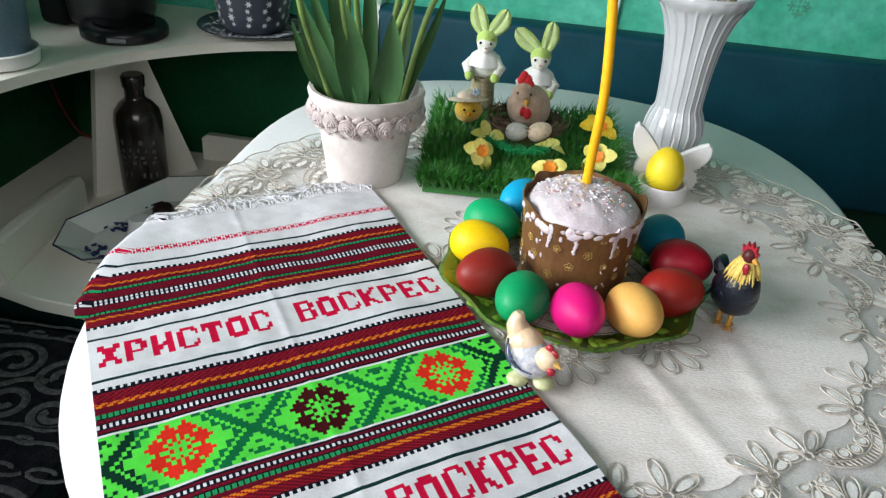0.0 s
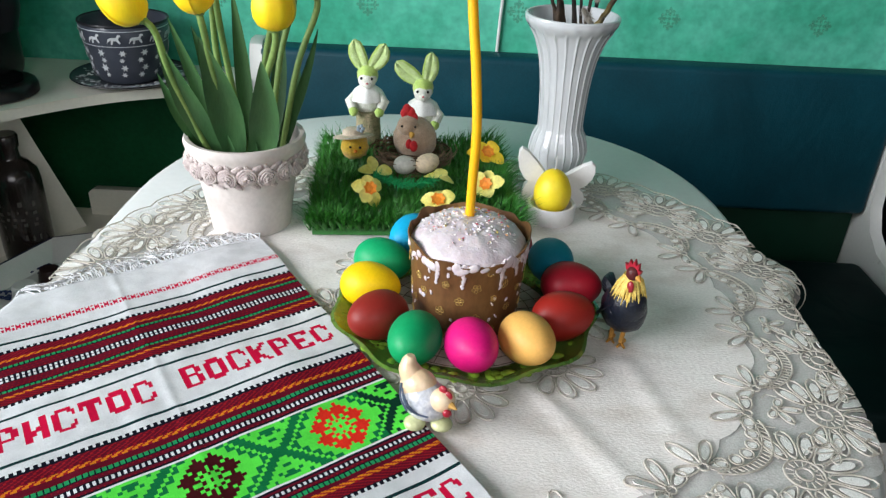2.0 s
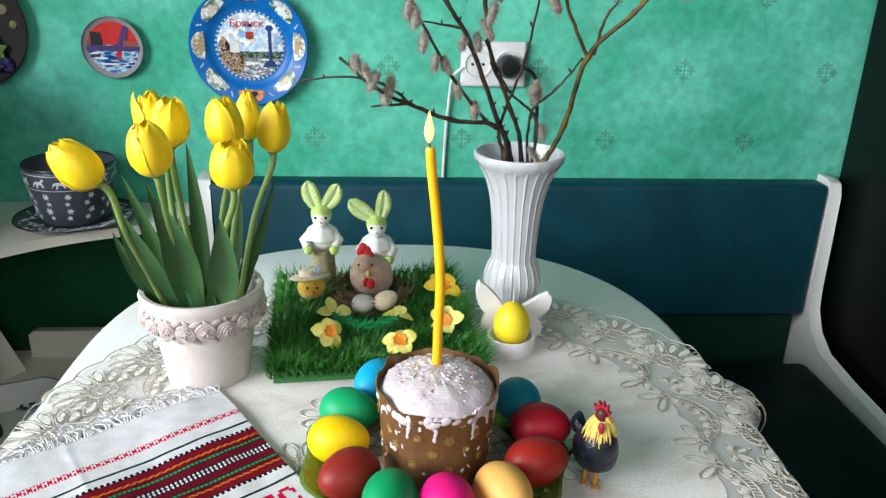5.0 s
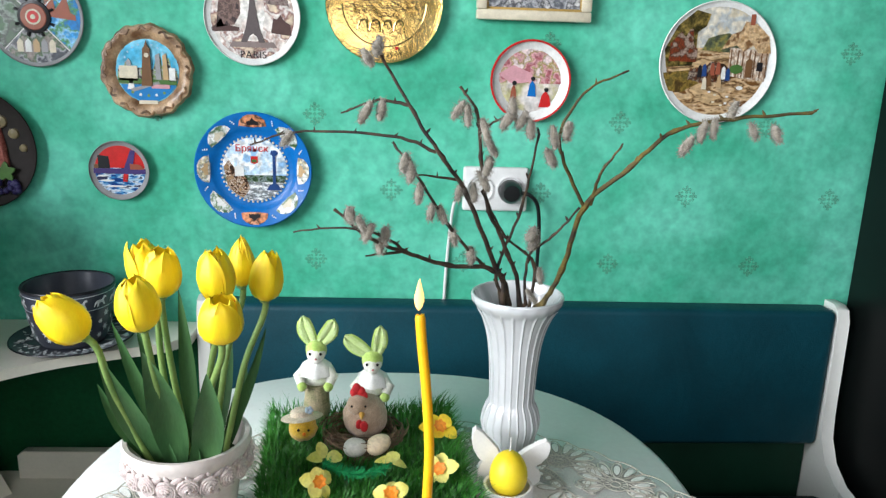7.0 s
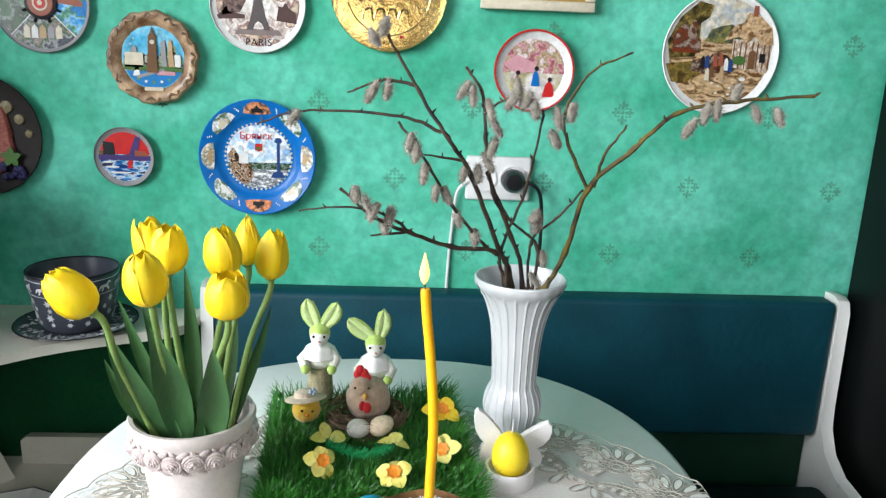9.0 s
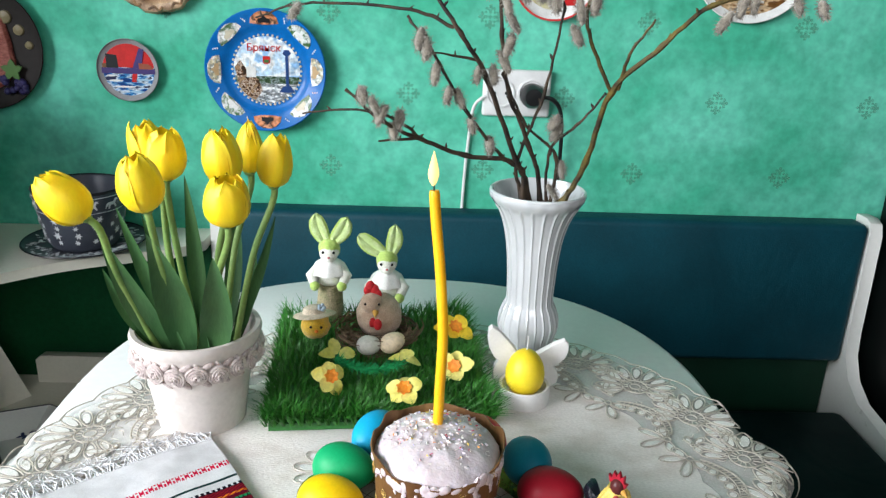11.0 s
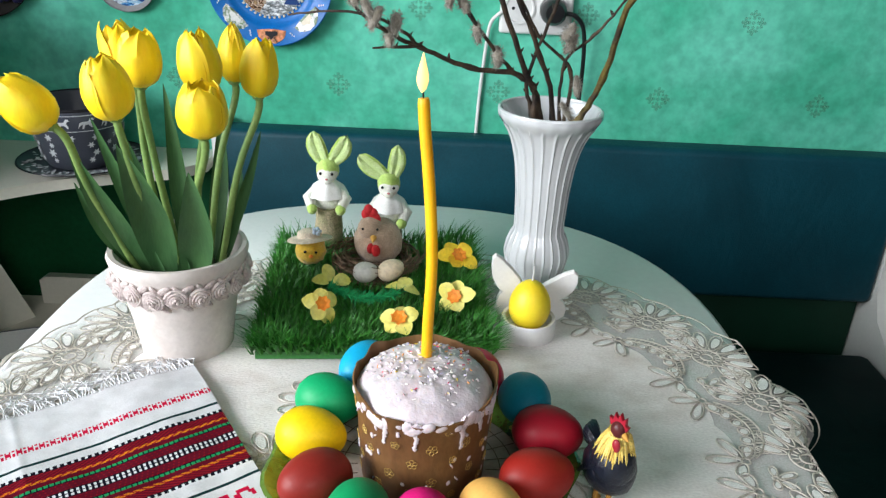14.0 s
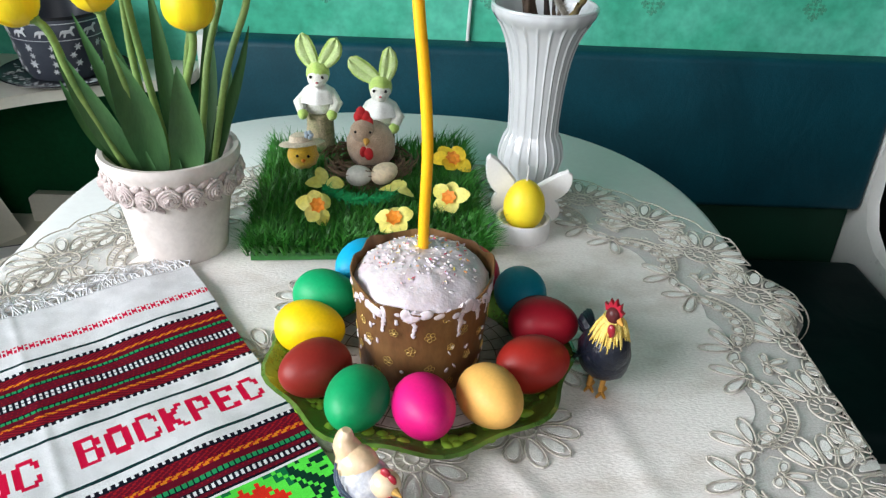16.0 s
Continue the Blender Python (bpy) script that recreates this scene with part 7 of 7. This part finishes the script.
# village plate
vp_ = plate_thing(1.026, 1.240, "large plate painted with a thatched village street")
vx, vz = 1.026, 1.240
part("plate", G().lathe(dish_shape(0.1035, 0.009, inner=0.972), (0, 0, 0), 64, face_wall(vx, vz)), C["white"], vp_)
put(vp_, "road", circle(0, 0, 0.1020, n=56), OUT, scene_picture("painted_lane", [(0.20, 0.11, 0.05), (0.66, 0.52, 0.36), (0.50, 0.36, 0.22), (0.14, 0.08, 0.04), (0.58, 0.44, 0.28)], 30, stretch=(1, 1, 2.5)), vx, vz)
put(vp_, "sky", half_disc(0.1016, 0.024, 0.1014), OUT + 0.0005, scene_picture("painted_clouds", [(0.62, 0.57, 0.46), (0.46, 0.50, 0.52), (0.70, 0.66, 0.56), (0.54, 0.54, 0.50)], 34), vx, vz)
put(vp_, "hill", [(-0.03, 0.020), (-0.02, 0.040), (-0.004, 0.046), (0.016, 0.050), (0.03, 0.042), (0.05, 0.03), (0.05, 0.016)], OUT + 0.001, scene_picture("painted_trees", [(0.086, 0.101, 0.072), (0.173, 0.187, 0.101), (0.288, 0.259, 0.101)], 90), vx, vz)
put(vp_, "tree", [(-0.090, -0.010), (-0.095, 0.020), (-0.075, 0.060), (-0.045, 0.086), (-0.020, 0.080), (-0.026, 0.060), (-0.040, 0.050), (-0.040, 0.020), (-0.045, -0.006)], OUT + 0.0012, scene_picture("painted_oak", [(0.04, 0.035, 0.012), (0.16, 0.13, 0.05), (0.32, 0.25, 0.10)], 90), vx, vz)
put(vp_, "red_house", [(-0.086, 0.0), (-0.086, 0.030), (-0.068, 0.050), (-0.060, 0.040), (-0.054, 0.054), (-0.048, 0.054), (-0.046, 0.030), (-0.038, 0.020), (-0.038, 0.0)], OUT + 0.0018, scene_picture("painted_brick", [(0.230, 0.072, 0.043), (0.115, 0.058, 0.036), (0.360, 0.288, 0.245)], 110), vx, vz)
put(vp_, "cottage", [(0.020, -0.022), (0.020, 0.026), (0.090, 0.022), (0.086, -0.030)], OUT + 0.0014, scene_picture("painted_timber", [(0.74, 0.68, 0.60), (0.40, 0.28, 0.20), (0.70, 0.63, 0.54)], 75, stretch=(2, 1, 1)), vx, vz)
put(vp_, "thatch", [(0.004, 0.022), (0.020, 0.048), (0.036, 0.054), (0.042, 0.070), (0.062, 0.066), (0.086, 0.046), (0.092, 0.018), (0.070, 0.018), (0.060, 0.030), (0.044, 0.020), (0.030, 0.030)], OUT + 0.002, scene_picture("painted_thatch", [(0.46, 0.32, 0.19), (0.66, 0.51, 0.34), (0.22, 0.13, 0.07)], 70), vx, vz)
put(vp_, "chimney", [(0.050, 0.064), (0.058, 0.064), (0.058, 0.082), (0.050, 0.082)], OUT + 0.0024, C["brick"], vx, vz)
put(vp_, "doorway", [(0.050, -0.024), (0.062, -0.024), (0.062, 0.004), (0.056, 0.009), (0.050, 0.004)], OUT + 0.0026, C["brown"], vx, vz)
put(vp_, "cart", [(-0.050, -0.030), (-0.026, -0.034), (0.020, -0.032), (0.024, -0.012), (0.012, -0.002), (-0.012, 0.002), (-0.020, -0.008), (-0.048, -0.012)], OUT + 0.002, scene_picture("painted_cart", [(0.058, 0.036, 0.022), (0.187, 0.072, 0.036), (0.086, 0.072, 0.065), (0.360, 0.302, 0.245)], 150), vx, vz)
put(vp_, "shrub", circle(0.034, -0.010, 0.012, 0.008, 14), OUT + 0.0024, C["green"], vx, vz)
rng = random.Random(17)
for k in range(9):
    a, b = rng.uniform(-0.045, 0.045), rng.uniform(-0.075, -0.050)
    put(vp_, "painted_fleck", circle(a, b, 0.0028, 0.0018, 8), OUT + 0.001, C[("cream", "brown", "white")[k % 3]], vx, vz)

for k in range(7):
    a = 0.022 + 0.0105 * k
    put(vp_, "timber", [(a, -0.024), (a + 0.0022, -0.024), (a + 0.0022 + 0.002 * (k % 2), 0.022), (a + 0.002 * (k % 2), 0.022)], OUT + 0.0018, C["brown"], vx, vz)
put(vp_, "window", [(0.070, -0.012), (0.080, -0.013), (0.080, 0.002), (0.070, 0.003)], OUT + 0.0026, C["black"], vx, vz)
for k, (a, b, cname) in enumerate(((-0.030, -0.014, "black"), (-0.022, -0.012, "darkblue"), (-0.008, -0.010, "brick"), (0.002, -0.008, "brick"), (0.012, -0.016, "white"), (0.020, -0.018, "darkblue"), (-0.012, -0.028, "brown"), (0.006, -0.030, "tan"), (-0.020, -0.034, "cream"))):
    put(vp_, "painted_shape", [(a - 0.0045, b - 0.012), (a + 0.0045, b - 0.012), (a + 0.003, b + 0.006), (a, b + 0.010), (a - 0.003, b + 0.006)], OUT + 0.0028, C[cname], vx, vz)
put(vp_, "dog", circle(0.044, -0.042, 0.006, 0.0035, 10), OUT + 0.0014, C["white"], vx, vz)
put(vp_, "shade", [(-0.095, -0.020), (-0.050, -0.014), (-0.030, -0.036), (-0.060, -0.052), (-0.082, -0.050)], OUT + 0.0010, scene_picture("painted_lawn", [(0.10, 0.07, 0.03), (0.30, 0.22, 0.08), (0.16, 0.13, 0.05)], 90), vx, vz)

# framed print
fp = thing("picture_frame", (0.70, PY0, 1.30), "cream framed print hanging on the green wall", "picture")
for cx, cz, w, h in ((0.70, 1.3065, 0.194, 0.017), (0.70, 1.4435, 0.194, 0.017), (0.6115, 1.375, 0.017, 0.12), (0.7885, 1.375, 0.017, 0.12)):
    part("frame_bar", G().rbox((cx, PY0 - 0.009, cz), (w, 0.018, h), 0.003), C["cream"], fp)
part("gilt_slip", G().rbox((0.70, PY0 - 0.006, 1.375), (0.162, 0.010, 0.122), 0.001), C["gold"], fp)
part("print", G().rbox((0.70, PY0 - 0.008, 1.376), (0.154, 0.008, 0.114), 0), scene_picture("grey_print", [(0.16, 0.17, 0.19), (0.45, 0.46, 0.48), (0.08, 0.08, 0.09), (0.6, 0.6, 0.6)], 60), fp, smooth=False)

# ---- socket, plug and flex ----
sk = thing("wall_socket", (0.65, WALL, 1.009), "white double wall socket with a black plug", "socket")
part("plate", G().rbox((0.650, WALL - 0.007, 1.009), (0.116, 0.014, 0.079), 0.005, seg=3), M["socket"], sk)
for x in (0.622, 0.676):
    part("well", G().lathe([(0.0245, 0), (0.0245, 0.003), (0.022, 0.003), (0.0205, 0.0008), (0.0005, 0.0006)], (0, 0, 0), 28, face_wall(x, 1.009, 0.0095)), M["socket"], sk)
for s in (-1, 1):
    part("pin_hole", G().lathe([(0.0026, 0), (0.0026, 0.0004)], (0, 0, 0), 10, face_wall(0.622 + s * 0.0095, 1.009, 0.0103)), C["black"], sk)
pl = thing("plug", (0.676, WALL - 0.02, 1.007), "black round plug with a black flex in the socket", "plug")
part("body", G().lathe([(0.0205, 0), (0.021, 0.010), (0.019, 0.022), (0.0145, 0.030), (0.0005, 0.031)], (0, 0, 0), 26, face_wall(0.676, 1.007, 0.0095)), M["black"], pl)
part("flex", G().tube(spline([(0.690, WALL - 0.032, 1.007), (0.708, WALL - 0.034, 1.004), (0.724, WALL - 0.030, 0.985), (0.731, WALL - 0.022, 0.94), (0.733, WALL - 0.014, 0.88), (0.732, WALL - 0.010, 0.80), (0.73, WALL - 0.008, 0.70)], 7), 0.0036, 8), M["black"], pl)
solo("white_cable", G().tube(spline([(0.600, WALL - 0.014, 1.005), (0.588, WALL - 0.016, 0.998), (0.577, WALL - 0.010, 0.98), (0.572, WALL - 0.006, 0.93), (0.567, WALL - 0.005, 0.85), (0.563, WALL - 0.005, 0.70)], 7), 0.0028, 8),
     M["socket"], "thin white cable running down the wall from the socket", "cable")

# ---- on the corner shelf ----
cs = thing("saucer", (-0.062, 1.248, TOP), "large grey saucer with white flecks on the shelf", "saucer")
SX, SY = -0.062, 1.245
glaze = mat("slate_glaze", (0.040, 0.046, 0.062), (0.055, 0.062, 0.08), 0.3, scale=30, grain=0.06, coat=0.3)
part("dish", G().lathe([(0.050, 0), (0.055, 0.003), (0.090, 0.010), (0.0965, 0.0135), (0.0955, 0.0148), (0.088, 0.0115), (0.055, 0.0055), (0.0005, 0.005)], (SX, SY, TOP), 56), glaze, cs)
part("rim", G().lathe([(0.0958, 0.0125), (0.0975, 0.0135), (0.0965, 0.0152), (0.0945, 0.0145)], (SX, SY, TOP), 56, ring=True), C["black"], cs, "black rim")
rng = random.Random(51)
fleck = [flat("pale_glaze", (0.58, 0.60, 0.62)), flat("pale_glaze_b", (0.34, 0.36, 0.38))]
for k in range(170):
    a, r = 2 * math.pi * k * 0.618, rng.uniform(0.056, 0.090)
    z = TOP + 0.0058 + (r - 0.055) / 0.033 * 0.006
    l, w = rng.uniform(0.003, 0.007), rng.uniform(0.0012, 0.0028)
    part("fleck", G().prism(circle(0, 0, l, w, 8), 0.0005, pose(SX + r * math.cos(a), SY + r * math.sin(a), z) @ Matrix.Rotation(a + rng.uniform(-1, 1), 4, "Z")), fleck[k % 2], cs, smooth=False)
cp = thing("bowl_cup", (SX, SY, TOP + 0.006), "wide slate grey cup with white snowflakes and reindeer band", "cup")
CZ = TOP + 0.006
cupprof = [(0.042, 0), (0.050, 0.002), (0.057, 0.014), (0.063, 0.040), (0.0685, 0.075), (0.0715, 0.098), (0.0705, 0.0995), (0.068, 0.098), (0.060, 0.05), (0.05, 0.012), (0.0005, 0.008)]
part("body", G().lathe(cupprof, (SX, SY, CZ), 56), glaze, cp)
part("lip", G().lathe([(0.0712, 0.096), (0.0724, 0.0985), (0.0712, 0.1008), (0.069, 0.0995)], (SX, SY, CZ), 56, ring=True), C["black"], cp, "black lip")


def cup_frame(a, z):
    r = 0.0006
    for (r0, z0), (r1, z1) in zip(cupprof[1:5], cupprof[2:6]):
        if z0 <= z <= z1:
            r += r0 + (r1 - r0) * (z - z0) / (z1 - z0)
    p = Vector((SX + r * math.cos(a), SY + r * math.sin(a), CZ + z))
    n = Vector((math.cos(a), math.sin(a), -0.17)).normalized()
    t = Vector((-math.sin(a), math.cos(a), 0))
    u = n.cross(t)
    return Matrix(((t.x, u.x, n.x, p.x), (t.y, u.y, n.y, p.y), (t.z, u.z, n.z, p.z), (0, 0, 0, 1)))


def star(r):
    return [(r * (1.0 if i % 2 == 0 else 0.42) * math.cos(math.pi * i / 6), r * (1.0 if i % 2 == 0 else 0.42) * math.sin(math.pi * i / 6)) for i in range(12)]


for row, (z, cnt, s) in enumerate(((0.019, 14, 0.005), (0.031, 12, 0.0074), (0.044, 14, 0.0052), (0.056, 12, 0.0074))):
    for k in range(cnt):
        part("snowflake", G().prism(star(s * rng.uniform(0.8, 1.1)), 0.0006, cup_frame(math.pi + 2 * math.pi * (k + 0.5 * (row % 2)) / cnt, z)), fleck[0], cp, smooth=False)
deer = [(-0.011, -0.006), (-0.008, -0.002), (-0.004, 0.0), (-0.0055, -0.007), (-0.003, -0.007), (-0.001, -0.001), (0.004, -0.001), (0.008, -0.006), (0.010, -0.005), (0.007, 0.002), (0.009, 0.006), (0.012, 0.006), (0.011, 0.009), (0.007, 0.009), (0.004, 0.004), (-0.005, 0.004), (-0.009, 0.002)]
for k in range(13):
    part("band_motif", G().prism(deer, 0.0006, cup_frame(2 * math.pi * k / 13, 0.078)), fleck[0], cp, smooth=False)
for z in (0.0665, 0.091):
    r = 0.063 + (z - 0.04) / 0.058 * 0.0085
    part("band_line", G().lathe([(r, -0.0008), (r + 0.0009, 0), (r, 0.0008)], (SX, SY, CZ + z), 48, ring=True), fleck[0], cp)

cm = thing("coffee_machine", (-0.255, 1.135, TOP), "small black capsule coffee machine on the shelf", "coffee machine")
part("base", G().lathe([(0.066, 0), (0.070, 0.003), (0.070, 0.014), (0.067, 0.020), (0.062, 0.022), (0.0005, 0.022)], (-0.246, 1.137, TOP), 40), M["black"], cm)
part("drip_tray", G().lathe([(0.050, 0.022), (0.050, 0.026), (0.046, 0.027), (0.0005, 0.027)], (-0.246, 1.137, TOP), 32), M["dark"], cm)
part("column", G().rbox((-0.292, 1.185, TOP + 0.135), (0.125, 0.12, 0.27), 0.03, seg=3), M["black"], cm)
part("brew_head", G().lathe([(0.056, 0.10), (0.064, 0.13), (0.066, 0.19), (0.062, 0.24), (0.045, 0.27), (0.0005, 0.275)], (-0.250, 1.150, TOP), 36), M["black"], cm)
part("water_tank", G().rbox((-0.365, 1.165, TOP + 0.10), (0.05, 0.09, 0.19), 0.015, seg=3), M["dark"], cm)
part("badge", G().rbox((0, 0, 0), (0.030, 0.007, 0.003), 0.0012, Matrix.Translation((-0.224, 1.0695, TOP + 0.0095)) @ Matrix.Rotation(radians(12), 4, "Z") @ Matrix.Rotation(radians(90), 4, "X")), C["grey"], cm, "grey badge")

cn = thing("canister", (-0.33, 0.925, TOP), "blue-grey canister standing on a white saucer", "canister")
part("saucer", G().lathe([(0.050, 0), (0.058, 0.003), (0.061, 0.022), (0.058, 0.024), (0.052, 0.010), (0.0005, 0.008)], (-0.335, 0.935, TOP), 40), M["ceramic"], cn, "white saucer")
part("body", G().lathe([(0.046, 0.009), (0.049, 0.02), (0.052, 0.10), (0.053, 0.15), (0.050, 0.152), (0.046, 0.10), (0.0005, 0.03)], (-0.335, 0.935, TOP), 40), mat("blue_grey_glaze", (0.085, 0.15, 0.20), (0.11, 0.18, 0.23), 0.4, scale=20, coat=0.2), cn)

# ---- on the lower deck ----
bo = thing("bottle", (-0.252, 1.150, DECK), "dark brown stoneware liquor bottle on the lower shelf", "bottle")
part("body", G().lathe([(0.038, 0), (0.041, 0.004), (0.042, 0.02), (0.042, 0.145), (0.039, 0.162), (0.028, 0.177), (0.0185, 0.184), (0.017, 0.190), (0.0165, 0.204), (0.0195, 0.206), (0.0205, 0.224), (0.0175, 0.228), (0.0005, 0.228)], (-0.252, 1.150, DECK), 40),
     mat("black_stoneware", (0.012, 0.008, 0.007), (0.02, 0.014, 0.012), 0.25, scale=30, coat=0.4), bo)
ink = flat("silver_label_ink", (0.10, 0.095, 0.085))


def bottle_frame(a, z):
    p = Vector((-0.252 + 0.0424 * math.cos(a), 1.150 + 0.0424 * math.sin(a), DECK + z))
    n, u = Vector((math.cos(a), math.sin(a), 0)), Vector((0, 0, 1))
    t = u.cross(n)
    return Matrix(((t.x, u.x, n.x, p.x), (t.y, u.y, n.y, p.y), (t.z, u.z, n.z, p.z), (0, 0, 0, 1)))


for row, (z, h, cnt) in enumerate(((0.115, 0.009, 6), (0.098, 0.006, 5), (0.086, 0.005, 6), (0.074, 0.006, 4), (0.052, 0.010, 6))):
    for k in range(cnt):
        if rng.random() < 0.85:
            w = 0.0030 * rng.uniform(0.4, 1.2)
            part("label_bar", G().prism([(-w, -h / 2), (w, -h / 2), (w, h / 2), (-w, h / 2)], 0.0004, bottle_frame(radians(-98 + 60 * (k - cnt / 2 + 0.5) / cnt * 1.5 + 30), z + 0.003 * math.sin(k))), ink, bo, smooth=False)

di = thing("serving_dish", (-0.20, 1.06, DECK), "white angular dish with blue flower sprays on the lower shelf", "dish")
ax = Vector((0.40, 0.917, 0)).normalized()
bxv = Vector((ax.y, -ax.x, 0))
oct_ = [(-0.165, -0.035), (-0.165, 0.035), (-0.105, 0.088), (0.105, 0.088), (0.165, 0.035), (0.165, -0.035), (0.105, -0.095), (-0.105, -0.088)]


def dish_ring(k, z):
    return [Vector((-0.162, 1.012, DECK + z)) + ax * (a * k) + bxv * (b * k) for a, b in oct_]


lev = [(0.70, 0.0), (0.76, 0.003), (1.0, 0.034), (1.012, 0.036), (1.0, 0.0375), (0.72, 0.007)]
v = [p for k, z in lev for p in dish_ring(k, z)]
f = [(8 * j + i, 8 * (j + 1) + i, 8 * (j + 1) + (i + 1) % 8, 8 * j + (i + 1) % 8) for j in range(5) for i in range(8)] + [tuple(range(8)), tuple(40 + i for i in range(7, -1, -1))]
part("dish", G().add(v, f), mat("white_faience", (0.76, 0.75, 0.72), (0.7, 0.69, 0.66), 0.2, scale=12, grain=0.03, coat=0.4), di, smooth=False)
part("blue_edge", G().tube(dish_ring(1.008, 0.0368) + [dish_ring(1.008, 0.0368)[0]], 0.0016, 6), flat("navy_edge", (0.008, 0.012, 0.04)), di, "navy painted edge")
navy = flat("cobalt_paint", (0.02, 0.035, 0.11))
for (cx, cy) in ((-0.040, -0.052), (0.055, -0.060), (0.118, -0.03), (-0.05, 0.062), (-0.11, -0.02), (-0.13, 0.03)):
    q0 = Vector((-0.162, 1.012, DECK)) + ax * cx + bxv * cy
    k = max(abs(cx) / 0.165, abs(cy) / 0.085)
    zz = 0.0085 + max(0, (k - 0.70)) / 0.30 * 0.029
    for j in range(18):
        q = q0 + Vector((rng.uniform(-0.020, 0.020), rng.uniform(-0.014, 0.014), 0))
        part("painted_petal", G().ell((q.x, q.y, DECK + zz + 0.0012), (rng.uniform(0.004, 0.008), rng.uniform(0.002, 0.0042), 0.0012), (0, 0, rng.uniform(0, 180)), 8, 5), navy, di)
wc = G().lathe([(0.023, 0), (0.0225, 0.003), (0.0195, 0.014), (0.0185, 0.026), (0.016, 0.030), (0.0005, 0.031)], (-0.178, 0.988, DECK + 0.0085), 26)
solo("pot_lid", wc, M["ceramic"], "small white cap lying in the serving dish", "cap")
solo("chocolate", G().lathe([(0.020, 0), (0.020, 0.004), (0.017, 0.022), (0.015, 0.026), (0.0005, 0.026)], (-0.166, 1.046, DECK + 0.0085), 10), flat("dark_chocolate", (0.028, 0.012, 0.011)), "dark brown chocolate cup lying in the dish", "sweet")
